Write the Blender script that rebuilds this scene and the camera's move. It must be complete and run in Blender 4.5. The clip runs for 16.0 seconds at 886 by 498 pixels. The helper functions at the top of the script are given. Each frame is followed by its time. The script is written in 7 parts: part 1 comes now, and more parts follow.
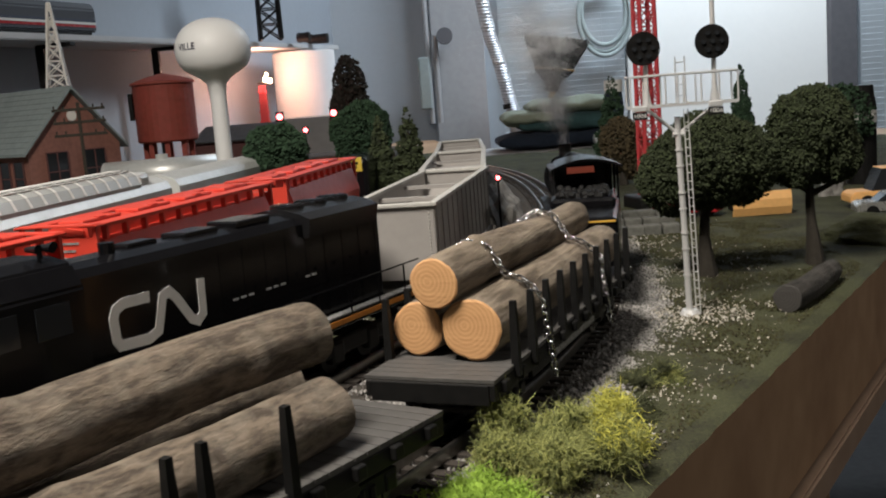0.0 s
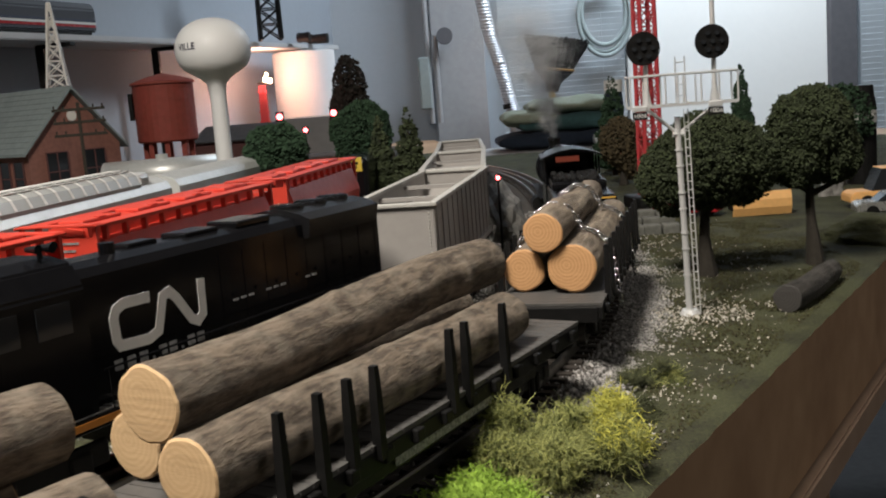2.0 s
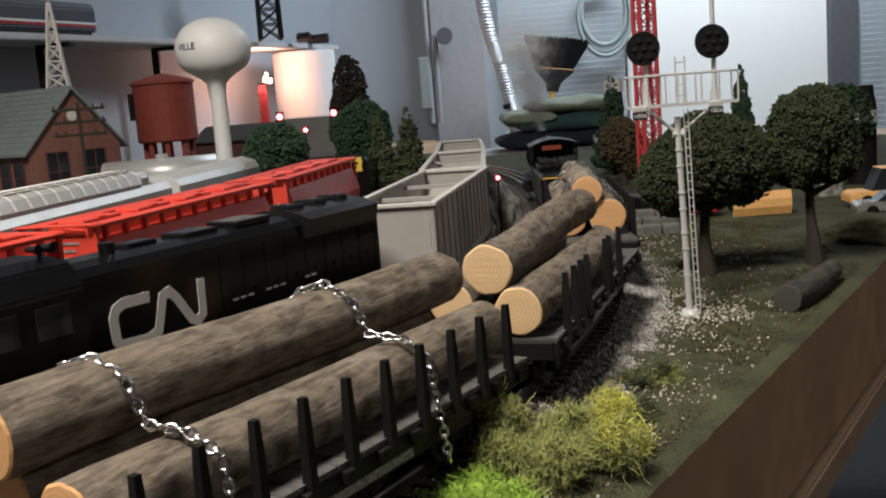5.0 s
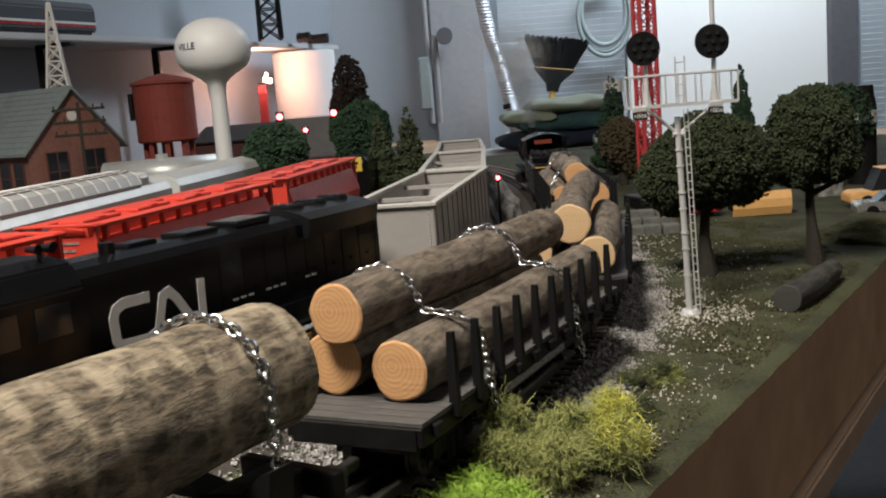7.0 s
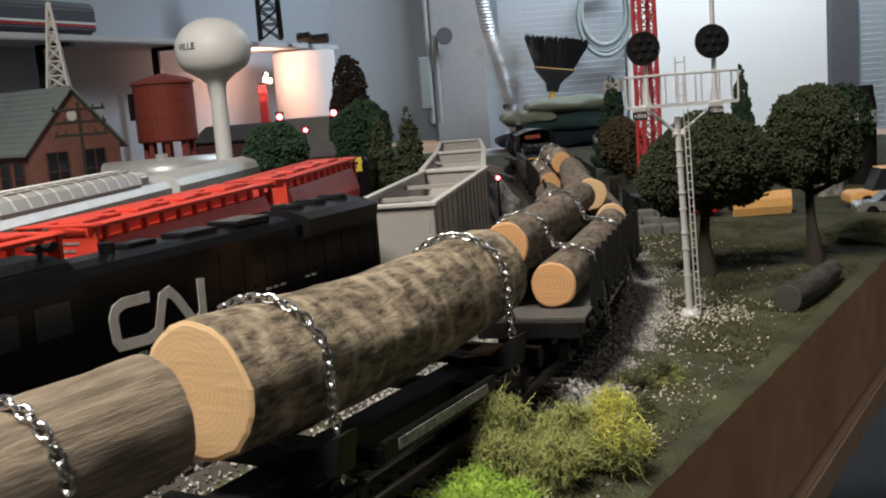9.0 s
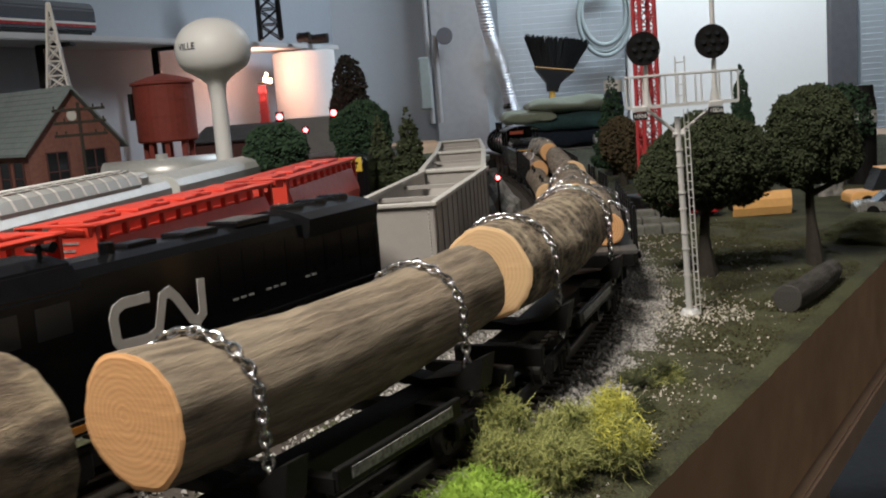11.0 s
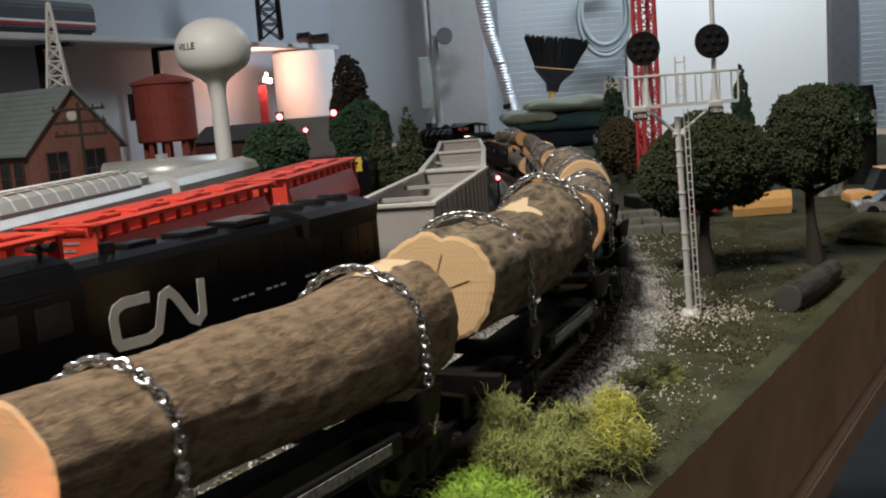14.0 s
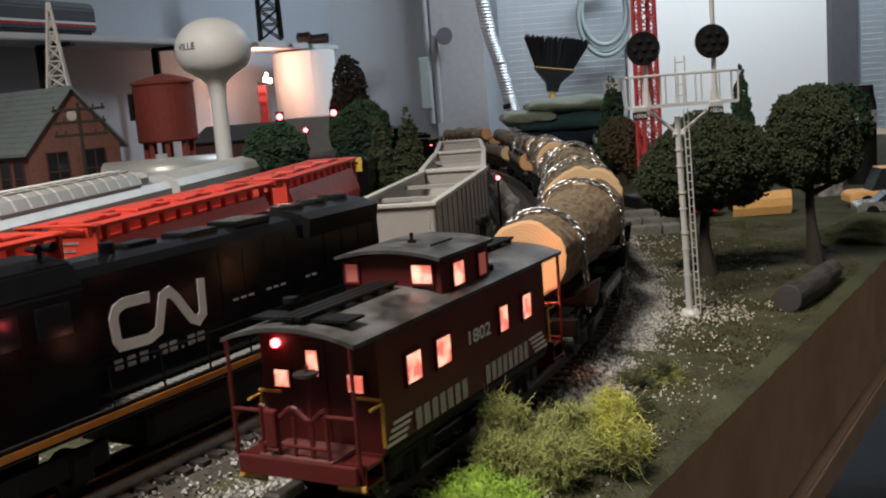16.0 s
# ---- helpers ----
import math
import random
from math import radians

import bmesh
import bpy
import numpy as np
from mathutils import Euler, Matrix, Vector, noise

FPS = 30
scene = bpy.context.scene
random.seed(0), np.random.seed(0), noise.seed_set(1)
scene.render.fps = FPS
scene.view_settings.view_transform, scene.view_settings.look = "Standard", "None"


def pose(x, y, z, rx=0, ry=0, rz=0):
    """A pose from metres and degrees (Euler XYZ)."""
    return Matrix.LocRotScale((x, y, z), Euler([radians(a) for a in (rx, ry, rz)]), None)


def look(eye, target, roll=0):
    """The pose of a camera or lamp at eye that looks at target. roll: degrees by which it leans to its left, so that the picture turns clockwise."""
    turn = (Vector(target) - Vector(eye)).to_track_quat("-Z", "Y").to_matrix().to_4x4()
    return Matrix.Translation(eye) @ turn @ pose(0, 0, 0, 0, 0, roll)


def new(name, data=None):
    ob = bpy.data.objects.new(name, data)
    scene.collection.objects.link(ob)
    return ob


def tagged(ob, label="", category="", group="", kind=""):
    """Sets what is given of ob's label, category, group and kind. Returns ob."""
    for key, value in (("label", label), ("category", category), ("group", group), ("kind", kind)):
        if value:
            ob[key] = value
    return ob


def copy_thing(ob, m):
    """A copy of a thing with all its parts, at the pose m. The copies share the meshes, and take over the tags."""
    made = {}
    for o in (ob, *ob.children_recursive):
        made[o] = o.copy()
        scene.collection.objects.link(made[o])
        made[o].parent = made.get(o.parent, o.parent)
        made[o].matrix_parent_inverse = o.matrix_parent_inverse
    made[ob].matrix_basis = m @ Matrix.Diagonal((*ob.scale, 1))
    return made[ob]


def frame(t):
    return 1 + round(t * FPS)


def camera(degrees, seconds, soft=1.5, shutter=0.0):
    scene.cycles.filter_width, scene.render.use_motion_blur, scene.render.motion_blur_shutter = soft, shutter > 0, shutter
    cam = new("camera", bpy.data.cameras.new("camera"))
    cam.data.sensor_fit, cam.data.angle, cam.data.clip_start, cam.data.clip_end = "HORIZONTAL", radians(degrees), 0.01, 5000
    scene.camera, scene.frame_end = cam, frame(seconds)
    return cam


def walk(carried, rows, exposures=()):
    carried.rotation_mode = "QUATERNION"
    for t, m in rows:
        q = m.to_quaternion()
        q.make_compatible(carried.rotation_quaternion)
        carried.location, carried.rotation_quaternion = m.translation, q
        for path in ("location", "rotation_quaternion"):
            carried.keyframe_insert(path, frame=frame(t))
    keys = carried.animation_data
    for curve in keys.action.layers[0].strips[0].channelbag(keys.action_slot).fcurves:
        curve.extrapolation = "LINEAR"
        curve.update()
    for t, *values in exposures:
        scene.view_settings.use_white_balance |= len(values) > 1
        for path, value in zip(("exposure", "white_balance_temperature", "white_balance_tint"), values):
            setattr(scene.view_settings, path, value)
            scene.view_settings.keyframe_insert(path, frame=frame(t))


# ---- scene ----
# ---- camera: it stands still beside the layout table ----
cam = camera(47.47, 16.0, soft=2.0, shutter=0.25)
EYE = Vector((0, 0, 0.1631))
PITCH = radians(8.62)
EYE_POSE = look(EYE, EYE + Vector((0, math.cos(PITCH), -math.sin(PITCH))), -4.476)
walk(cam, [(0, EYE_POSE), (16, EYE_POSE)], [(0, 0.06, 6100, 10), (9, 0.06, 6100, 10), (12.5, -0.10, 6100, 10), (16, -0.15, 6100, 10)])

# ---- the curve of the main track and the train's progress on it ----
BEND_S = [-0.1, 0.0, 0.3, 0.55, 0.8, 1.05, 1.3, 1.6, 1.9, 2.3, 2.6]
BEND_K = [0.0, 0.41, 0.41, 0.925, 0.918, -0.05, 0.03, 0.24, 0.38, 0.95, 1.1]
GRID_S = np.linspace(-2.2, 3.8, 1201)
_k = np.interp(GRID_S, BEND_S, BEND_K)
_h = -np.concatenate([[0], np.cumsum((_k[1:] + _k[:-1]) / 2 * 0.005)])
_i0 = int(np.argmin(abs(GRID_S - 0.3)))
GRID_H = _h - _h[_i0] + 0.5483
_mid = (GRID_H[1:] + GRID_H[:-1]) / 2
_x = np.concatenate([[0], np.cumsum(np.sin(_mid) * 0.005)])
_y = np.concatenate([[0], np.cumsum(np.cos(_mid) * 0.005)])
GRID_X, GRID_Y = _x - _x[_i0] - 0.0533, _y - _y[_i0] + 0.4067
SPEED_T = [0, 2, 4, 6.5, 8, 9.2, 11.5, 12.5, 13.5, 14.5, 15, 15.4, 16]
SPEED_V = [0.0775, 0.082, 0.0778, 0.0856, 0.0907, 0.1004, 0.1292, 0.1457, 0.1745, 0.165, 0.175, 0.199, 0.178]
GRID_T = np.linspace(0, 16, 321)
_v = np.interp(GRID_T, SPEED_T, SPEED_V)
GRID_D = np.concatenate([[0], np.cumsum((_v[1:] + _v[:-1]) / 2 * 0.05)])
TABLE = -0.014          # height of the grass under the rail heads


def gone(t):
    """How far the train has come by the time t."""
    return float(np.interp(t, GRID_T, GRID_D))


def on_track(s, off=0.0, z=0.0):
    """A point of the main track at the length s, off metres to its right."""
    h = float(np.interp(s, GRID_S, GRID_H))
    return Vector((float(np.interp(s, GRID_S, GRID_X)) + math.cos(h) * off, float(np.interp(s, GRID_S, GRID_Y)) - math.sin(h) * off, z))


def heading(s):
    return float(np.interp(s, GRID_S, GRID_H))


def chord_pose(s, length, off=0.0):
    """A car's pose: its rear at s, its y axis forwards, on two bogies."""
    a, b = on_track(s + 0.16 * length, off), on_track(s + 0.84 * length, off)
    d = (b - a).normalized()
    c = (a + b) / 2
    return Matrix.Translation(c) @ Matrix.Rotation(math.atan2(-d.x, d.y), 4, "Z")


# ---- light ----
world = bpy.data.worlds.new("world")
scene.world = world
world.use_nodes = True
world.node_tree.nodes["Background"].inputs[0].default_value = (0.55, 0.65, 0.8, 1)
world.node_tree.nodes["Background"].inputs[1].default_value = 0.02


def unseen_lamp(x, y, z, sx, sy, power, colour, target=None):
    data = bpy.data.lights.new("unseen_lamp", "AREA")
    data.shape, data.size, data.size_y, data.energy, data.color = "RECTANGLE", sx, sy, power, colour
    ob = new("unseen_lamp", data)
    ob.matrix_world = look((x, y, z), target or (x, y + 0.001, z - 1))
    return ob


# Out of view: the overhead key lamp, set from how the logs are shaded.
unseen_lamp(-0.48, -0.05, 1.5, 0.35, 0.6, 57, (1.0, 0.89, 0.75))
# Added fill, out of view and below ceiling height, to brighten the table board.
unseen_lamp(1.9, -0.1, 1.2, 0.3, 0.8, 11, (1.0, 0.90, 0.78))
# Also out of view, tilted to brighten the far wall and spare the layout.
unseen_lamp(1.2, 3.6, 1.6, 1.4, 0.3, 52, (0.84, 0.93, 1.0), (1.0, 4.3, 0.0))


# ---- materials ----
def material(name, colour, rough=0.6, metal=0.0, grain=0.0, scale=200.0, bump=0.0, second=None, blotch=0.0, blotch_scale=12.0, coat=0.0, emit=0.0, glow=None, piece=0.0, spec=0.5):
    """A surface of one base colour with fine grain, broad blotches and fine relief."""
    m = bpy.data.materials.new(name)
    m.use_nodes = True
    nt = m.node_tree
    n, l = nt.nodes, nt.links
    b = n["Principled BSDF"]
    b.inputs["Roughness"].default_value, b.inputs["Metallic"].default_value = rough, metal
    b.inputs["Coat Weight"].default_value = coat
    b.inputs["Specular IOR Level"].default_value = spec
    base = (*colour, 1)
    second = (*(second or [c * 0.6 for c in colour]), 1)
    tc = n.new("ShaderNodeTexCoord")
    fine = n.new("ShaderNodeTexNoise")
    fine.inputs["Scale"].default_value, fine.inputs["Detail"].default_value = scale, 5
    l.new(tc.outputs["Object"], fine.inputs["Vector"])
    big = n.new("ShaderNodeTexNoise")
    big.inputs["Scale"].default_value, big.inputs["Detail"].default_value = blotch_scale, 4
    l.new(tc.outputs["Object"], big.inputs["Vector"])
    r1 = n.new("ShaderNodeMapRange")
    r1.inputs[1].default_value, r1.inputs[2].default_value, r1.inputs[4].default_value = 0.35, 0.7, grain
    l.new(fine.outputs[0], r1.inputs[0])
    r2 = n.new("ShaderNodeMapRange")
    r2.inputs[1].default_value, r2.inputs[2].default_value, r2.inputs[4].default_value = 0.42, 0.68, blotch
    l.new(big.outputs[0], r2.inputs[0])
    add = n.new("ShaderNodeMath")
    add.operation, add.use_clamp = "ADD", True
    l.new(r1.outputs[0], add.inputs[0])
    l.new(r2.outputs[0], add.inputs[1])
    fac = add.outputs[0]
    if piece:
        info, geo = n.new("ShaderNodeObjectInfo"), n.new("ShaderNodeNewGeometry")
        mix = n.new("ShaderNodeMath")
        mix.operation = "ADD"
        l.new(info.outputs["Random"], mix.inputs[0])
        l.new(geo.outputs["Random Per Island"], mix.inputs[1])
        fr = n.new("ShaderNodeMath")
        fr.operation = "FRACT"
        l.new(mix.outputs[0], fr.inputs[0])
        ml = n.new("ShaderNodeMath")
        ml.operation, ml.use_clamp = "MULTIPLY_ADD", True
        ml.inputs[1].default_value = piece
        l.new(fr.outputs[0], ml.inputs[0])
        l.new(fac, ml.inputs[2])
        fac = ml.outputs[0]
    mixc = n.new("ShaderNodeMix")
    mixc.data_type = "RGBA"
    mixc.inputs[6].default_value, mixc.inputs[7].default_value = base, second
    l.new(fac, mixc.inputs[0])
    l.new(mixc.outputs[2], b.inputs["Base Color"])
    rr = n.new("ShaderNodeMath")
    rr.operation, rr.use_clamp = "MULTIPLY_ADD", True
    rr.inputs[1].default_value, rr.inputs[2].default_value = 0.18, rough - 0.06
    l.new(fine.outputs[0], rr.inputs[0])
    l.new(rr.outputs[0], b.inputs["Roughness"])
    if bump:
        bp = n.new("ShaderNodeBump")
        bp.inputs["Strength"].default_value, bp.inputs["Distance"].default_value = 0.6, bump
        l.new(fine.outputs[0], bp.inputs["Height"])
        l.new(bp.outputs[0], b.inputs["Normal"])
    if emit:
        b.inputs["Emission Color"].default_value = (*(glow or colour), 1)
        b.inputs["Emission Strength"].default_value = emit
    return m


def bark(name, colour, dark, light, ridges=26.0, patch=0.35, stretch=0.4):
    """Bark whose furrows run along the log's y axis."""
    m = bpy.data.materials.new(name)
    m.use_nodes = True
    n, l = m.node_tree.nodes, m.node_tree.links
    b = n["Principled BSDF"]
    b.inputs["Roughness"].default_value = 0.85
    tc, mp, info = n.new("ShaderNodeTexCoord"), n.new("ShaderNodeMapping"), n.new("ShaderNodeObjectInfo")
    mp.inputs["Scale"].default_value = (1, stretch, 1)
    l.new(tc.outputs["Object"], mp.inputs[0])
    sh = n.new("ShaderNodeVectorMath")
    sh.operation = "ADD"
    l.new(mp.outputs[0], sh.inputs[0])
    l.new(info.outputs["Random"], sh.inputs[1])
    furrow = n.new("ShaderNodeTexNoise")
    furrow.inputs["Scale"].default_value, furrow.inputs["Detail"].default_value, furrow.inputs["Roughness"].default_value = ridges * 7, 8, 0.7
    long = n.new("ShaderNodeVectorMath")
    long.operation = "MULTIPLY"
    long.inputs[1].default_value = (1.0, 0.42, 1.0)
    l.new(sh.outputs[0], long.inputs[0])
    l.new(long.outputs[0], furrow.inputs[0])
    wide = n.new("ShaderNodeVectorMath")
    wide.operation = "MULTIPLY"
    wide.inputs[1].default_value = (0.55, 1.1, 0.55)
    l.new(sh.outputs[0], wide.inputs[0])
    broad = n.new("ShaderNodeTexNoise")
    broad.inputs["Scale"].default_value, broad.inputs["Detail"].default_value = ridges * 3.4, 5
    l.new(wide.outputs[0], broad.inputs[0])
    ramp = n.new("ShaderNodeValToRGB")
    e = ramp.color_ramp.elements
    e[0].position, e[0].color, e[1].position, e[1].color = 0.40, (*dark, 1), 0.58, (*colour, 1)
    l.new(furrow.outputs[0], ramp.inputs[0])
    r2 = n.new("ShaderNodeMapRange")
    r2.inputs[1].default_value, r2.inputs[2].default_value, r2.inputs[4].default_value = 0.48, 0.64, patch
    l.new(broad.outputs[0], r2.inputs[0])
    mix = n.new("ShaderNodeMix")
    mix.data_type = "RGBA"
    mix.inputs[7].default_value = (*light, 1)
    l.new(r2.outputs[0], mix.inputs[0])
    l.new(ramp.outputs[0], mix.inputs[6])
    l.new(mix.outputs[2], b.inputs["Base Color"])
    bp = n.new("ShaderNodeBump")
    bp.inputs["Strength"].default_value, bp.inputs["Distance"].default_value = 1.0, 0.004
    l.new(furrow.outputs[0], bp.inputs["Height"])
    l.new(bp.outputs[0], b.inputs["Normal"])
    return m


def end_grain(name, colour, ring, rings=900.0):
    """Sawn wood with growth rings round the log's axis and saw marks."""
    m = bpy.data.materials.new(name)
    m.use_nodes = True
    n, l = m.node_tree.nodes, m.node_tree.links
    b = n["Principled BSDF"]
    b.inputs["Roughness"].default_value = 0.75
    tc, mp = n.new("ShaderNodeTexCoord"), n.new("ShaderNodeMapping")
    mp.inputs["Scale"].default_value, mp.inputs["Location"].default_value = (1, 0.02, 1), (0.003, 0, -0.002)
    l.new(tc.outputs["Object"], mp.inputs[0])
    wave = n.new("ShaderNodeTexWave")
    wave.wave_type, wave.rings_direction = "RINGS", "Y"
    wave.inputs["Scale"].default_value, wave.inputs["Distortion"].default_value, wave.inputs["Detail Scale"].default_value = rings / 6.0, 2.5, 0.6
    l.new(mp.outputs[0], wave.inputs[0])
    saw = n.new("ShaderNodeTexNoise")
    saw.inputs["Scale"].default_value, saw.inputs["Detail"].default_value = 120, 4
    mp2 = n.new("ShaderNodeMapping")
    mp2.inputs["Scale"].default_value, mp2.inputs["Rotation"].default_value = (0.35, 1, 4.5), (0, 0.5, 0)
    l.new(tc.outputs["Object"], mp2.inputs[0])
    l.new(mp2.outputs[0], saw.inputs[0])
    ad = n.new("ShaderNodeMath")
    ad.operation = "MULTIPLY"
    l.new(wave.outputs["Fac"], ad.inputs[0])
    l.new(saw.outputs[0], ad.inputs[1])
    ad.use_clamp = True
    mix = n.new("ShaderNodeMix")
    mix.data_type = "RGBA"
    mix.inputs[6].default_value, mix.inputs[7].default_value = (*colour, 1), (*ring, 1)
    l.new(ad.outputs[0], mix.inputs[0])
    l.new(mix.outputs[2], b.inputs["Base Color"])
    bp = n.new("ShaderNodeBump")
    bp.inputs["Strength"].default_value, bp.inputs["Distance"].default_value = 0.3, 0.0005
    l.new(saw.outputs[0], bp.inputs["Height"])
    l.new(bp.outputs[0], b.inputs["Normal"])
    return m


GRASS = material("grass_mat", (0.068, 0.074, 0.030), 0.95, grain=0.7, scale=620, bump=0.005, second=(0.022, 0.022, 0.010), blotch=0.7, blotch_scale=26)
BALLAST = material("ballast_mat", (0.60, 0.58, 0.55), 0.9, grain=0.5, scale=300, second=(0.12, 0.115, 0.11), piece=0.8)
FLOCK = material("flock_mat", (0.085, 0.092, 0.034), 0.95, grain=0.5, scale=300, second=(0.040, 0.032, 0.015), piece=0.8)
FLECK = material("fleck_mat", (0.58, 0.56, 0.50), 0.9, grain=0.4, scale=300, second=(0.3, 0.26, 0.2), piece=0.6)
DIRT = material("dirt_mat", (0.07, 0.06, 0.05), 0.95, grain=0.6, scale=300, bump=0.002, blotch=0.5)
WOOD_EDGE = material("wood_edge_mat", (0.44, 0.285, 0.165), 0.6, grain=0.4, scale=30, second=(0.26, 0.15, 0.08), blotch=0.5, blotch_scale=6)
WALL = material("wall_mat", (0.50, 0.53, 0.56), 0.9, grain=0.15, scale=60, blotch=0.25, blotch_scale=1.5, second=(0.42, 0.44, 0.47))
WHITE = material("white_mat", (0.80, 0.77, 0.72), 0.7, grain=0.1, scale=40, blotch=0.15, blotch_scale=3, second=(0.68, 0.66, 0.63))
# WALL darkened: the west wall's weaker light is put into its colour.
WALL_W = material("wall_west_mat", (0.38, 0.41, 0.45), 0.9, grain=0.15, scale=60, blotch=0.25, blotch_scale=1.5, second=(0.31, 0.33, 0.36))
GREYWALL = material("greywall_mat", (0.36, 0.35, 0.35), 0.9, grain=0.2, scale=40, blotch=0.3, blotch_scale=2)
# For the unseen east and south walls: kept dark to cut bounced light.
DARKWALL = material("darkwall_mat", (0.10, 0.095, 0.09), 0.9, grain=0.2, scale=40)
CEIL = material("ceiling_mat", (0.38, 0.37, 0.36), 0.95, grain=0.2, scale=50)
FLOOR = material("floor_mat", (0.014, 0.013, 0.0125), 0.8, grain=0.4, scale=40, blotch=0.5, blotch_scale=3)
BLACK = material("black_paint", (0.005, 0.005, 0.006), 0.16, grain=0.3, scale=150, second=(0.008, 0.008, 0.009), spec=0.28)
MATT = material("black_plastic", (0.006, 0.006, 0.006), 0.5, grain=0.5, scale=220, second=(0.012, 0.0115, 0.011), blotch=0.3, blotch_scale=40, spec=0.2)
DECK = material("deck_mat", (0.055, 0.053, 0.05), 0.6, grain=0.5, scale=180, second=(0.11, 0.105, 0.1), blotch=0.5, blotch_scale=30)
DUSTY = material("dusty_roof", (0.018, 0.018, 0.018), 0.42, grain=0.35, scale=160, second=(0.13, 0.125, 0.12), blotch=0.75, blotch_scale=42)
MAROON = material("maroon_paint", (0.088, 0.013, 0.012), 0.42, grain=0.3, scale=150, second=(0.062, 0.010, 0.010), spec=0.35)
CHROME = material("chrome_mat", (0.75, 0.75, 0.76), 0.15, metal=1.0, grain=0.2, scale=400)
STEEL = material("steel_mat", (0.45, 0.45, 0.45), 0.35, metal=1.0, grain=0.4, scale=200)
RED = material("red_paint", (0.62, 0.058, 0.034), 0.4, grain=0.25, scale=120, second=(0.47, 0.042, 0.025), blotch=0.3, blotch_scale=20)
GREY = material("grey_paint", (0.36, 0.34, 0.32), 0.5, grain=0.25, scale=140, second=(0.27, 0.255, 0.24), blotch=0.4, blotch_scale=20)
SILVER = material("silver_paint", (0.70, 0.71, 0.69), 0.36, metal=0.35, grain=0.2, scale=120, blotch=0.2)
LETTER = material("letter_white", (0.72, 0.71, 0.68), 0.5, grain=0.15, scale=300)
GOLD = material("yellow_paint", (0.62, 0.36, 0.05), 0.5, grain=0.2, scale=200)
BARK_A = bark("bark_brown", (0.215, 0.17, 0.125), (0.075, 0.058, 0.043), (0.36, 0.315, 0.25), 38, 0.30, 0.6)
BARK_B = bark("bark_smooth", (0.26, 0.21, 0.155), (0.11, 0.085, 0.06), (0.38, 0.32, 0.24), 24, 0.5, 0.3)
BARK_C = bark("bark_blotched", (0.27, 0.215, 0.145), (0.062, 0.048, 0.033), (0.56, 0.47, 0.33), 36, 0.62, 0.8)
BARK_E = bark("bark_grey", (0.28, 0.225, 0.16), (0.12, 0.095, 0.068), (0.38, 0.32, 0.23), 34, 0.35, 0.2)
BARK_F = bark("bark_notched", (0.21, 0.16, 0.105), (0.065, 0.048, 0.032), (0.44, 0.36, 0.23), 36, 0.45, 0.5)
GRAIN = end_grain("sawn_orange", (0.62, 0.35, 0.155), (0.44, 0.22, 0.09))
GRAIN_B = end_grain("sawn_pale", (0.64, 0.445, 0.245), (0.54, 0.35, 0.175))


# ---- mesh helpers ----
def obj(name, bm, mat, parent=None, label="", smooth=False):
    me = bpy.data.meshes.new(name)
    bm.to_mesh(me)
    bm.free()
    if mat:
        me.materials.append(mat)
    if smooth:
        for p in me.polygons:
            p.use_smooth = True
    ob = new(name, me)
    if parent:
        ob.parent = parent
    if label:
        ob["label"] = label
    return ob


def part(name, bm, mat, parent, label="", smooth=False):
    return obj(name, bm, mat, parent, label, smooth)


def thing(name, label, category, m=None, group="", kind=""):
    ob = new(name)
    ob.empty_display_size = 0.01
    if m is not None:
        ob.matrix_world = m
    return tagged(ob, label, category, group, kind)


def box(bm, c, s, bevel=0.0, rz=0.0, rx=0.0, ry=0.0):
    """A box of the size s about c, with rounded edges."""
    m = Matrix.Translation(c) @ Euler((rx, ry, rz)).to_matrix().to_4x4() @ Matrix.Diagonal((*s, 1))
    if not bevel:
        bmesh.ops.create_cube(bm, size=1, matrix=m)
        return bm
    t = bmesh.new()
    bmesh.ops.create_cube(t, size=1, matrix=Matrix.Diagonal((*s, 1)))
    bmesh.ops.bevel(t, geom=t.edges[:], offset=min(bevel, min(s) * 0.45), segments=2, profile=0.5, affect="EDGES")
    t.transform(Matrix.Translation(c) @ Euler((rx, ry, rz)).to_matrix().to_4x4())
    vs = [bm.verts.new(v.co) for v in t.verts]
    t.verts.index_update()
    for f in t.faces:
        bm.faces.new([vs[v.index] for v in f.verts])
    t.free()
    return bm


def rod(bm, a, b, r, r2=None, n=10):
    """A round bar from a to b."""
    a, b = Vector(a), Vector(b)
    d = b - a
    m = Matrix.Translation((a + b) / 2) @ d.to_track_quat("Z", "Y").to_matrix().to_4x4()
    bmesh.ops.create_cone(bm, cap_ends=True, segments=n, radius1=r, radius2=r if r2 is None else r2, depth=d.length, matrix=m)
    return bm


def ball(bm, c, r, s=(1, 1, 1), u=12, v=8):
    bmesh.ops.create_uvsphere(bm, u_segments=u, v_segments=v, radius=r, matrix=Matrix.Translation(c) @ Matrix.Diagonal((*s, 1)))
    return bm


def loft(bm, rings, caps=True, closed=True):
    """Skin between rings of points."""
    vs = [[bm.verts.new(p) for p in ring] for ring in rings]
    k = len(rings[0])
    for a, b in zip(vs, vs[1:]):
        for i in range(k if closed else k - 1):
            j = (i + 1) % k
            bm.faces.new((a[i], a[j], b[j], b[i]))
    if caps:
        bm.faces.new(vs[0][::-1])
        bm.faces.new(vs[-1])
    return bm


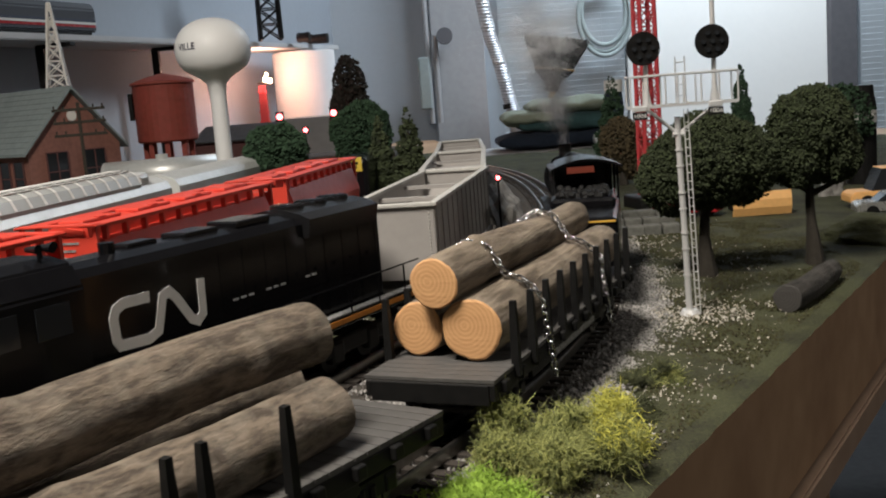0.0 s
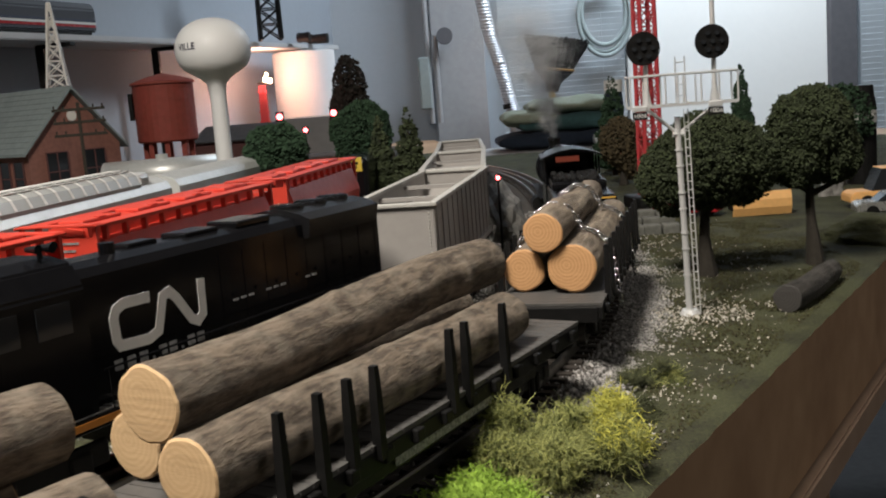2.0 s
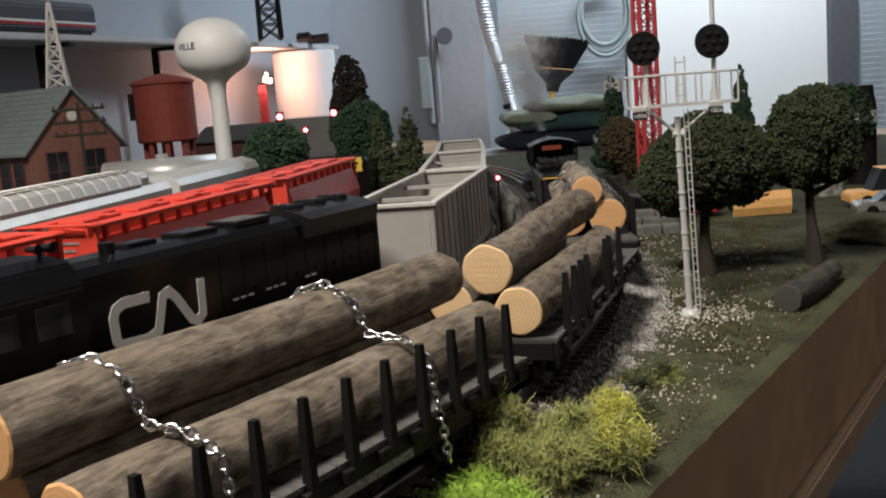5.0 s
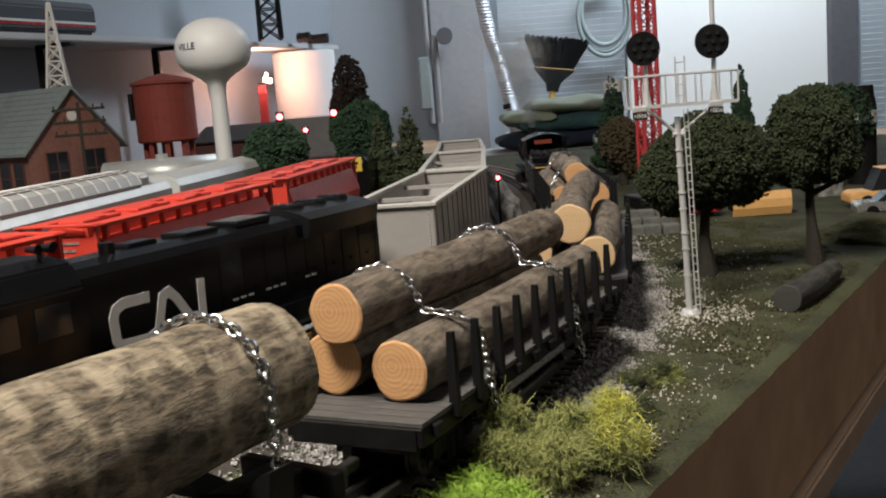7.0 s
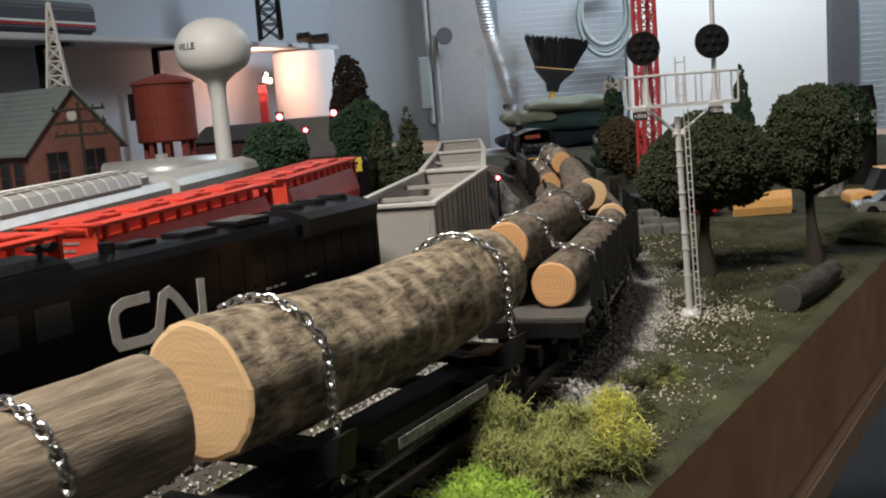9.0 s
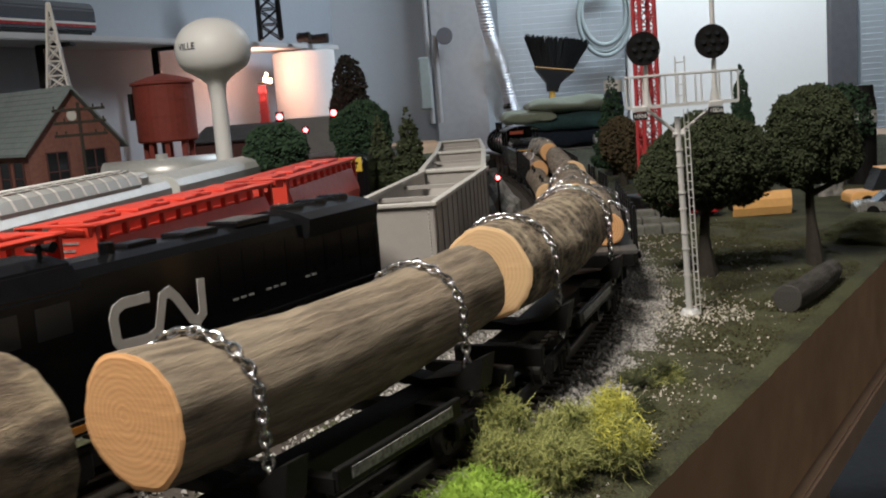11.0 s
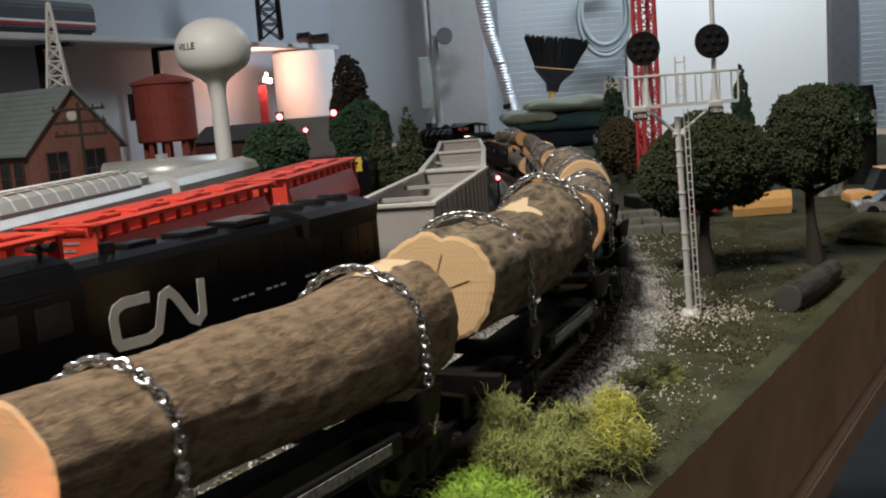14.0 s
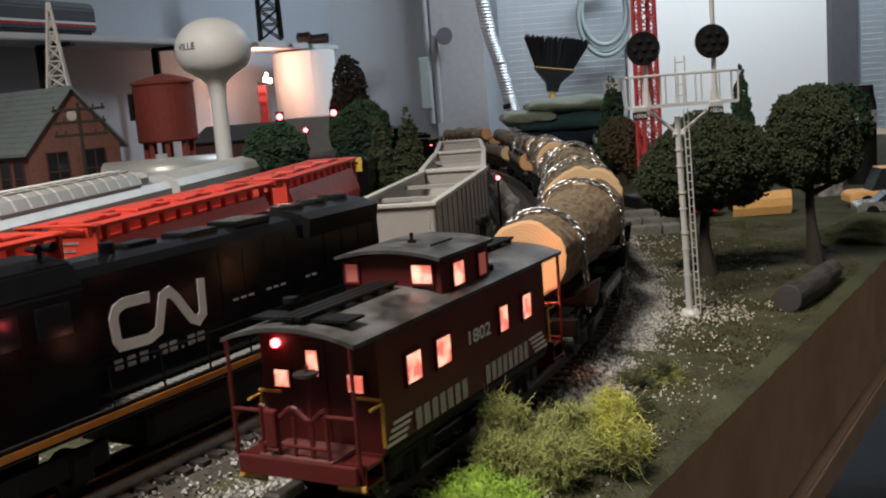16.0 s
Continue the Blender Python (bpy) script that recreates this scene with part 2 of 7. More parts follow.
def profile(bm, pts, y0, y1):
    """A prism along y from a section of (x, z) points."""
    return loft(bm, [[(x, y0, z) for x, z in pts], [(x, y1, z) for x, z in pts]])


def lathe(bm, pts, n=28, c=(0, 0, 0)):
    """A turned body from (radius, z) points."""
    return loft(bm, [[(c[0] + r * math.cos(2 * math.pi * i / n), c[1] + r * math.sin(2 * math.pi * i / n), c[2] + z) for i in range(n)] for r, z in pts])


def lettering(text, size, mat, parent, m, name="lettering", bold=0.0, width=None):
    cu = bpy.data.curves.new(name, "FONT")
    cu.body, cu.size, cu.align_x, cu.align_y, cu.offset = text, size, "CENTER", "CENTER", bold
    tmp = bpy.data.objects.new(name, cu)
    scene.collection.objects.link(tmp)
    bpy.context.view_layer.update()
    me = bpy.data.meshes.new_from_object(tmp.evaluated_get(bpy.context.evaluated_depsgraph_get()))
    bpy.data.objects.remove(tmp)
    if width:
        xs = [v.co.x for v in me.vertices]
        k = width / (max(xs) - min(xs))
        for v in me.vertices:
            v.co.x *= k
    me.materials.clear()
    me.materials.append(mat)
    ob = new(name, me)
    ob.parent = parent
    ob.matrix_local = m
    return ob


# side of a car that faces right (+x): text runs forwards along +y
def on_side(x, y, z, left=False):
    return Matrix.Translation((x, y, z)) @ (Matrix(((0, 0, 1, 0), (1, 0, 0, 0), (0, 1, 0, 0), (0, 0, 0, 1))) if not left else Matrix(((0, 0, -1, 0), (-1, 0, 0, 0), (0, 1, 0, 0), (0, 0, 0, 1))))


# ---- the room ----
def slab(name, mat, corners, z0, z1, kind="structure", label=""):
    bm = bmesh.new()
    loft(bm, [[(x, y, z0) for x, y in corners], [(x, y, z1) for x, y in corners]])
    bmesh.ops.recalc_face_normals(bm, faces=bm.faces)
    return tagged(obj(name, bm, mat), label, "", "", kind)


def wall(name, mat, a, b, z0, z1, thick=0.08):
    """A wall whose inner face runs from a to b; the room lies to its right."""
    a, b = Vector(a), Vector(b)
    d = (b - a).normalized()
    n = Vector((-d.y, d.x)) * thick
    return slab(name, mat, [a, b, b + n, a + n], z0, z1)


FLOOR_Z, CEIL_Z = -0.95, 1.65
slab("floor", FLOOR, [(-3, -3), (3.5, -3), (3.5, 5), (-3, 5)], FLOOR_Z - 0.1, FLOOR_Z)
slab("ceiling", CEIL, [(-3, -3), (3.5, -3), (3.5, 5), (-3, 5)], CEIL_Z, CEIL_Z + 0.1)
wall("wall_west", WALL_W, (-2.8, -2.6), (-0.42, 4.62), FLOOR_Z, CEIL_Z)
wall("wall_north", WALL, (-0.42, 4.62), (3.4, 4.62), FLOOR_Z, CEIL_Z)
wall("wall_east", DARKWALL, (3.4, 4.62), (3.4, -2.6), FLOOR_Z, CEIL_Z)
wall("wall_south", DARKWALL, (3.4, -2.6), (-2.8, -2.6), FLOOR_Z, CEIL_Z)

# ---- the layout table ----
EDGE_A, EDGE_DIR = Vector((0.0769, 0.4197)), Vector((0.551, 0.8345))
E0, E1 = EDGE_A - EDGE_DIR * 2.0, EDGE_A + EDGE_DIR * 2.3
TABLE_OUT = [(E0.x, E0.y), (E1.x, E1.y), (1.2, 2.9), (0.1, 2.9), (0.0, 4.3), (-0.46, 4.3), (-2.0, -0.4), (-2.0, -1.2)]


def ground():
    """The grass mat: a fine uneven sheet near the camera, on a plywood top."""
    slab("table_top", WOOD_EDGE, TABLE_OUT, TABLE - 0.014, TABLE - 0.004)
    bm = bmesh.new()
    n = Vector((-EDGE_DIR.y, EDGE_DIR.x))
    us, ws = np.linspace(-2.0, 2.3, 260), np.concatenate([[-0.0058, -0.003], np.linspace(0.0, 2.2, 150) ** 1.4])
    grid = []
    for u in us:
        row = []
        for w in ws:
            p = EDGE_A + EDGE_DIR * u + n * w
            k = max(0.0, min(1.0, w / 0.03))
            z = TABLE + k * 0.0025 * noise.noise((p.x * 18, p.y * 18, 1)) + 0.0012 * noise.noise((p.x * 70, p.y * 70, 5)) * k
            if w < -0.004:
                p = p + n * 0.0012 * noise.noise((u * 60, 0, 3))
                z -= 0.0012
            row.append(bm.verts.new((p.x, p.y, z)))
        grid.append(row)
    for a, b in zip(grid, grid[1:]):
        for i in range(len(a) - 1):
            c = a[i].co
            if c.y > 4.3 or c.x < -2.7 + (c.y + 2.6) * 0.3296 or c.x > 1.25 or c.y < -1.25:
                continue
            bm.faces.new((a[i], b[i], b[i + 1], a[i + 1]))
    bmesh.ops.delete(bm, geom=[v for v in bm.verts if not v.link_faces], context="VERTS")
    bmesh.ops.recalc_face_normals(bm, faces=bm.faces)
    g = obj("ground", bm, GRASS, smooth=True)
    return tagged(g, "green grass mat on the layout table", "", "", "structure")


def fascia():
    """The brown board along the table's edge, with a paler strip under it."""
    t = thing("fascia_board", "reddish brown wooden board along the table edge", "board", kind="structure")
    n = Vector((EDGE_DIR.y, -EDGE_DIR.x))
    for nm, z0, z1, d, mat in (("board", TABLE - 0.096, TABLE - 0.0004, 0.004, WOOD_EDGE), ("strip", TABLE - 0.120, TABLE - 0.097, 0.012, STRIP)):
        a, b = E0, E1
        bm = bmesh.new()
        q = [a, b, b + n * d, a + n * d]
        loft(bm, [[(p.x, p.y, z0) for p in q], [(p.x, p.y, z1) for p in q]])
        bmesh.ops.recalc_face_normals(bm, faces=bm.faces)
        bmesh.ops.bevel(bm, geom=bm.edges[:], offset=0.002, segments=2, affect="EDGES")
        part(nm, bm, mat, t)
    bm = bmesh.new()
    for u in (-1.6, -0.4, 0.9, 2.0):
        p = EDGE_A + EDGE_DIR * u - n * 0.40
        box(bm, (p.x, p.y, (FLOOR_Z + TABLE - 0.014) / 2), (0.06, 0.06, TABLE - 0.014 - FLOOR_Z), 0.003)
    part("legs", bm, WOOD_EDGE, t)
    return t


STRIP = material("pale_wood", (0.34, 0.24, 0.17), 0.7, grain=0.3, scale=40, second=(0.2, 0.13, 0.09))
ground()
fascia()


# ---- tracks ----
def track(name, off, s0, s1, label):
    t = thing(name, label, "track", kind="structure")
    bm = bmesh.new()
    ss = np.arange(s0, s1, 0.03)
    for x in (-0.016, 0.0, 0.016):
        sec = [(-0.0016, -0.001), (-0.0016, -0.006), (0.0016, -0.006), (0.0016, -0.001), (0.0009, 0.0), (-0.0009, 0.0)]
        rings = []
        for s in ss:
            rings.append([on_track(s, off + x + a, z - (0.0008 if x == 0 else 0)) for a, z in sec])
        loft(bm, rings)
    bmesh.ops.recalc_face_normals(bm, faces=bm.faces)
    part("rails", bm, RAIL, t)
    bm = bmesh.new()
    for s in np.arange(s0, s1, 0.0125):
        p = on_track(s, off, -0.0085)
        box(bm, p, (0.054, 0.006, 0.005), rz=-heading(s))
    part("ties", bm, TIE, t)
    bm = bmesh.new()
    rings = []
    for s in ss:
        rings.append([on_track(s, off + a, z) for a, z in ((-0.046, TABLE - 0.003), (-0.032, -0.0085), (0.032, -0.0085), (0.046, TABLE - 0.003))])
    loft(bm, rings)
    bmesh.ops.recalc_face_normals(bm, faces=bm.faces)
    part("roadbed", bm, DIRT, t)
    return t


RAIL = material("rail_mat", (0.3, 0.29, 0.27), 0.35, metal=1.0, grain=0.5, scale=200)
TIE = material("tie_mat", (0.035, 0.028, 0.022), 0.85, grain=0.5, scale=200, piece=0.4)
track("main_track", 0.0, -2.0, 3.6, "three-rail model track on grey ballast")
track("inner_track", -0.125, -0.9, 2.6, "three-rail model track beside the main line")


def stones(name, label, spots, mat, seed):
    """Loose stones, each a small uneven lump."""
    rnd = random.Random(seed)
    bv = [Vector(p) for p in ((1, 0, -0.5), (-0.6, 0.9, -0.4), (-0.6, -0.9, -0.4), (0.1, 0, 1.0), (0.3, 0.6, 0.5), (-0.4, -0.2, -1.0))]
    bf = [(0, 4, 3), (4, 1, 3), (1, 2, 3), (2, 0, 3), (0, 5, 4), (4, 5, 1), (1, 5, 2), (2, 5, 0)]
    verts, faces = [], []
    for x, y, z, r in spots:
        k = len(verts)
        q = Euler((rnd.uniform(0, 6), rnd.uniform(0, 6), rnd.uniform(0, 6))).to_matrix()
        sc = Vector((rnd.uniform(0.7, 1.3), rnd.uniform(0.6, 1.1), rnd.uniform(0.4, 0.9)))
        for c in bv:
            p = q @ Vector((c.x * sc.x, c.y * sc.y, c.z * sc.z)) * r * rnd.uniform(0.75, 1.2)
            verts.append((x + p.x, y + p.y, z + p.z))
        faces += [[i + k for i in f] for f in bf]
    me = bpy.data.meshes.new(name)
    me.from_pydata(verts, [], faces)
    me.materials.append(mat)
    return tagged(new(name, me), label, "gravel", "", "stuff")


def ballast():
    rnd = random.Random(4)
    spots = []
    for off in (0.0, -0.125):
        n = 34000 if off == 0 else 12000
        for _ in range(n):
            s = rnd.uniform(0.05, 1.35) if off == 0 else rnd.uniform(0.0, 1.2)
            a = rnd.gauss(0, 0.033)
            if off == 0 and rnd.random() < 0.5:
                a = abs(rnd.gauss(0.048, 0.008))
            z = -0.0085 if abs(a) < 0.032 else max(TABLE, -0.0085 - (abs(a) - 0.032) * 0.4)
            p = on_track(s, off + a, z)
            spots.append((p.x, p.y, p.z + 0.0005, rnd.uniform(0.0008, 0.0019)))
    for _ in range(12000):
        p = on_track(rnd.uniform(-0.1, 1.1), -0.0625 + rnd.gauss(0, 0.012), TABLE + 0.001)
        spots.append((p.x, p.y, p.z, rnd.uniform(0.0008, 0.0019)))
    stones("ballast", "grey and white crushed stone ballast along the track", spots, BALLAST, 5)
    spots = []
    inside = lambda p: (p.x - EDGE_A.x) * EDGE_DIR.y - (p.y - EDGE_A.y) * EDGE_DIR.x < -0.006
    for _ in range(2500):
        s, a = rnd.uniform(0.4, 1.3), 0.05 + abs(rnd.gauss(0, 0.045))
        p = on_track(s, a, TABLE + 0.001)
        if inside(p) and noise.noise((p.x * 30, p.y * 30, 0)) > -0.1:
            spots.append((p.x, p.y, p.z, rnd.uniform(0.0005, 0.0014)))
    for _ in range(260):
        spots.append((0.19 + rnd.gauss(0, 0.022), 0.742 + rnd.gauss(0, 0.02), TABLE + 0.001, rnd.uniform(0.0008, 0.0022)))
    flock = []
    while len(flock) < 26000:
        s, a = rnd.uniform(0.1, 1.15), rnd.uniform(0.055, 0.24)
        p = on_track(s, a, TABLE + 0.0004)
        if inside(p) and noise.noise((p.x * 45, p.y * 45, 7)) > -0.25:
            flock.append((p.x, p.y, p.z, rnd.uniform(0.0005, 0.0012)))
    stones("turf_flock", "green and brown ground flock on the grass mat", flock, FLOCK, 8)
    stones("scattered_stones", "scattered pale stones and leaf flakes on the grass", spots, FLECK, 6)


ballast()


# ---- the log train ----
MOVES = []        # (thing, rear on the train's length, length, offset, pose in the car's space)
WHEELS = []       # (wheel set, its place in its car)
ROW_T = [i * 0.25 for i in range(65)]


def ride(ob, rear, length, local=None, off=0.0):
    MOVES.append((ob, rear, length, off, local or Matrix.Identity(4)))
    return ob


def bogie(parent, y, mat=MATT, scale=1.0):
    """A truck with side frames, springs and two wheel sets."""
    bm = bmesh.new()
    for x in (-0.0225, 0.0225):
        profile(bm, [(x - 0.002, 0.008), (x + 0.002, 0.008), (x + 0.002, 0.016), (x - 0.002, 0.016)], y - 0.021, y + 0.021)
        box(bm, (x, y, 0.0085), (0.005, 0.014, 0.012), 0.001)
        for dy in (-0.0165, 0.0165):
            box(bm, (x, y + dy, 0.0115), (0.006, 0.008, 0.0085), 0.0015)
        for dy in (-0.0035, 0.0035):
            rod(bm, (x + math.copysign(0.002, x), y + dy, 0.004), (x + math.copysign(0.002, x), y + dy, 0.014), 0.0022, n=8)
    box(bm, (0, y, 0.014), (0.044, 0.01, 0.006), 0.001)
    part("bogie", bm, mat, parent, "black cast bogie frame")
    for dy in (-0.0165, 0.0165):
        bm = bmesh.new()
        for x in (-0.0165, 0.0165):
            rod(bm, (x - 0.0025, 0, 0), (x + 0.0025, 0, 0), 0.0085 * scale, n=20)
            g = math.copysign(0.0024, x)
            rod(bm, (x - g - 0.0006, 0, 0), (x - g + 0.0006, 0, 0), 0.0098 * scale, n=20)
            for k in range(5):
                a = k * 2 * math.pi / 5
                box(bm, (x + math.copysign(0.0027, x), math.cos(a) * 0.005, math.sin(a) * 0.005), (0.0008, 0.0025, 0.0025))
        rod(bm, (-0.022, 0, 0), (0.022, 0, 0), 0.0018, n=8)
        w = part("wheel_set", bm, STEEL_DARK, parent, "dark metal wheels on an axle")
        w.matrix_local = Matrix.Translation((0, y + dy, 0.0085 * scale))
        WHEELS.append((w, Vector((0, y + dy, 0.0085 * scale))))


STEEL_DARK = material("wheel_mat", (0.11, 0.105, 0.1), 0.4, metal=0.8, grain=0.5, scale=200)


def coupler(parent, y, d):
    bm = bmesh.new()
    box(bm, (0, y + d * 0.008, 0.014), (0.005, 0.018, 0.005), 0.001)
    box(bm, (0.002, y + d * 0.018, 0.014), (0.009, 0.007, 0.009), 0.002)
    part("coupler", bm, STEEL_DARK, parent, "dark metal knuckle coupler")


def flatcar(rear, length, stakes_r, stakes_l, label):
    """A flat car with a plank deck, side sills, stake pockets, stakes, bogies and couplers."""
    t = thing("flatcar", label, "flat car", group="log cars")
    half, w, z = length / 2, 0.0335, 0.033
    k = int(length / 0.0075)
    bm = bmesh.new()
    box(bm, (0, 0, z - 0.0022), (2 * w - 0.001, length - 0.001, 0.0012))
    deck = part("deck", bm, DECK, t, "dusty dark grey plank deck")
    bm = bmesh.new()
    box(bm, (0, 0, 0), (2 * w, length / k - 0.0005, 0.0016))
    plank = part("plank", bm, DECK, deck)
    for i in range(k):
        o = plank if i == 0 else new("plank", plank.data)
        o.parent = deck
        o.matrix_local = Matrix.Translation((0, -half + (i + 0.5) * length / k, z - 0.0008))
    bm = bmesh.new()
    for x in (-w + 0.0015, w - 0.0015):
        box(bm, (x, 0, z - 0.0065), (0.003, length - 0.001, 0.008), 0.0006)
        box(bm, (x * 0.97, 0, z - 0.0125), (0.0025, length * 0.6, 0.006), 0.0006)
    for y in (-half + 0.0015, half - 0.0015):
        box(bm, (0, y, z - 0.0075), (2 * w - 0.006, 0.003, 0.010), 0.0006)
    box(bm, (0, 0, z - 0.009), (0.018, length - 0.006, 0.010), 0.001)
    n = 12
    for i in range(n):
        y = -half + 0.012 + i * (length - 0.024) / (n - 1)
        for x in (-w - 0.0012, w + 0.0012):
            box(bm, (x, y, z - 0.0055), (0.0034, 0.0062, 0.0058), 0.0008)
    part("underframe", bm, MATT, t, "black side sills with stake pockets")
    for x, ys in ((w + 0.0006, stakes_r), (-w - 0.0006, stakes_l)):
        for y in ys:
            bm = bmesh.new()
            rings = []
            for zz, r in ((z - 0.006, 0.0021), (z + 0.020, 0.0018), (z + 0.031, 0.0014)):
                rings.append([(x - r, y - r, zz), (x + r, y - r, zz), (x + r, y + r, zz), (x - r, y + r, zz)])
            loft(bm, rings)
            part("stake", bm, MATT, t)
    for y in (-half + 0.045, half - 0.045):
        bogie(t, y)
    coupler(t, -half, -1)
    coupler(t, half, 1)
    bm = bmesh.new()
    box(bm, (w - 0.0001, -0.01, z - 0.0115), (0.0006, 0.085, 0.0036))
    part("lettering_bar", bm, LETTER_DIM, t, "worn white lettering on the sill")
    ride(t, rear, length, off=CAR_OFF)
    return t


LETTER_DIM = material("letter_dim", (0.32, 0.32, 0.31), 0.6, grain=0.9, scale=500, second=(0.03, 0.03, 0.03))
CAR_OFF = 0.005


def log(name, label, length, r0, r1, bend, bark_mat, grain_mat, seed, shape=None, lobes=0.0, knots=4):
    """A log along y, its rear end at -length/2: bark with real lumps, sawn ends."""
    t = thing(name, label, "log", group="logs on the train")
    swell, hump, level = shape or (None, None, None)
    n, m = (110, 150) if level else (48, max(24, int(length / 0.0036)))
    rnd = random.Random(seed)
    kn = [(rnd.uniform(0.1, 0.9), rnd.uniform(0, 6.28), rnd.uniform(0.001, 0.0028)) for _ in range(knots)]
    rings, cut = [], set()
    for i in range(m + 1):
        f = i / m
        y = -length / 2 + f * length
        cx, cz = bend(f)
        ring = []
        for j in range(n):
            a = 2 * math.pi * j / n
            r = (r0 + (r1 - r0) * f) * (swell(f) if swell else 1.0)
            ca, sa = math.cos(a), math.sin(a)
            d = noise.noise((ca * 1.4 + seed, sa * 1.4, y * 14)) * 0.075 * r
            d += noise.noise((ca * 5 + seed, sa * 5, y * 40)) * 0.03 * r
            d += noise.noise((ca * 13 + seed, sa * 13, y * 90)) * 0.02 * r
            d += r * (lobes * math.cos(2 * a - 0.9) - 1.3 * lobes * math.exp(-((a - 1.3) / 0.2) ** 2)) * (1 - 0.8 * f)
            for kf, ka, kh in kn:
                q = ((f - kf) * length / 0.006) ** 2 + (math.sin((a - ka) / 2) * 2 * r / 0.006) ** 2
                d += kh * math.exp(-q)
            rr = r + d
            if f in (0.0, 1.0):
                rr *= 0.985
            x, z = cx + ca * rr, cz + sa * rr
            if hump:
                z += r * hump(f) * max(0.0, sa) ** 2
            if level:
                # a flat cut worn into the top
                top = cz + r * (level(f, ca) + 0.025 * noise.noise((x * 120, y * 120, seed)))
                if z > top:
                    z = top
                    cut.add((i, j))
            ring.append((x, y, z))
        rings.append(ring)
    me_bark, me_cut = bmesh.new(), bmesh.new()
    vb = [[me_bark.verts.new(p) for p in ring] for ring in rings]
    vc = [[me_cut.verts.new(p) for p in ring] for ring in rings] if cut else None
    for i in range(m):
        for j in range(n):
            q = ((i, j), (i, (j + 1) % n), (i + 1, (j + 1) % n), (i + 1, j))
            pale = sum(k in cut for k in q) >= 3
            (me_cut if pale else me_bark).faces.new([(vc if pale else vb)[a][b] for a, b in q])
    if cut:
        bmesh.ops.delete(me_cut, geom=[v for v in me_cut.verts if not v.link_faces], context="VERTS")
        part("axe_cut", me_cut, PALE_CUT, t, "pale fresh-cut wood")
    me_cut = None if cut else me_cut.free()
    bmesh.ops.delete(me_bark, geom=[v for v in me_bark.verts if not v.link_faces], context="VERTS")
    part("bark", me_bark, bark_mat, t, smooth=True)
    for ring, d in ((rings[0], -1), (rings[-1], 1)):
        bm = bmesh.new()
        c = sum((Vector(p) for p in ring), Vector()) / n
        loops = []
        for k, push in ((1.0, 0.0), (0.93, 0.0006), (0.6, 0.0008), (0.3, 0.0008)):
            loops.append([bm.verts.new(c + (Vector(p) - c) * k + Vector((0, d * (push + 0.00004 * noise.noise((p[0] * 300, p[2] * 300, k))), 0))) for p in ring])
        cv = bm.verts.new(c + Vector((0, d * 0.0008, 0)))
        for a, b in zip(loops, loops[1:]):
            for j in range(n):
                bm.faces.new((a[j], a[(j + 1) % n], b[(j + 1) % n], b[j]))
        for j in range(n):
            bm.faces.new((loops[-1][j], loops[-1][(j + 1) % n], cv))
        bmesh.ops.recalc_face_normals(bm, faces=bm.faces)
        part("sawn_end", bm, grain_mat, t, "pale orange sawn wood with growth rings")
    return t


def link_mesh(link, wire):
    """One oval link, long in x, lying in the xy plane."""
    bm = bmesh.new()
    rings = []
    for q in range(10):
        a = 2 * math.pi * q / 10
        mid = Vector((math.cos(a) * link * 0.5, math.sin(a) * link * 0.33, 0))
        out = Vector((math.cos(a), math.sin(a), 0))
        rings.append([mid + out * math.cos(b) * wire + Vector((0, 0, math.sin(b) * wire)) for b in (0, 1.257, 2.513, 3.77, 5.027)])
    loft(bm, rings + [rings[0]], caps=False)
    bmesh.ops.remove_doubles(bm, verts=bm.verts, dist=1e-6)
    bmesh.ops.recalc_face_normals(bm, faces=bm.faces)
    me = bpy.data.meshes.new("link")
    bm.to_mesh(me)
    bm.free()
    me.materials.append(CHROME)
    for p in me.polygons:
        p.use_smooth = True
    return me


LINKS = {}


def chain(label, pts, link=0.0052, wire=0.00075):
    """A chain of interlocked oval links along a line of points."""
    t = thing("chain", label, "chain", group="chains on the logs")
    me = LINKS.setdefault((link, wire), None) or link_mesh(link, wire)
    LINKS[(link, wire)] = me
    pts = [Vector(p) for p in pts]
    seg = [0.0]
    for a, b in zip(pts, pts[1:]):
        seg.append(seg[-1] + (b - a).length)
    k = max(2, int(seg[-1] / (link * 0.72)))
    for i in range(k):
        d = (i + 0.5) / k * seg[-1]
        j = max(0, min(len(pts) - 2, int(np.searchsorted(seg, d)) - 1))
        f = (d - seg[j]) / max(1e-9, seg[j + 1] - seg[j])
        c = pts[j].lerp(pts[j + 1], f)
        ax = (pts[j + 1] - pts[j]).normalized()
        up = Vector((0, 1, 0)) if abs(ax.y) < 0.9 else Vector((1, 0, 0))
        side = ax.cross(up).normalized()
        up = side.cross(ax)
        u = (side * 0.7 + up * 0.7) if i % 2 else (up * 0.7 - side * 0.7)
        u.normalize()
        v = ax.cross(u)
        o = new("link", me)
        o.parent = t
        o.matrix_local = Matrix(((ax.x, u.x, v.x, c.x), (ax.y, u.y, v.y, c.y), (ax.z, u.z, v.z, c.z), (0, 0, 0, 1)))
    return t


def drape(y, over, drop_x, z_end, lean=0.0, z_left=None):
    """Chain points over a bundle: over is a list of (x, z)."""
    pts = []
    for i, (x, z) in enumerate(over):
        pts.append((x, y + lean * x, z))
    pts.append((drop_x, y + lean * drop_x, z_end))
    return pts


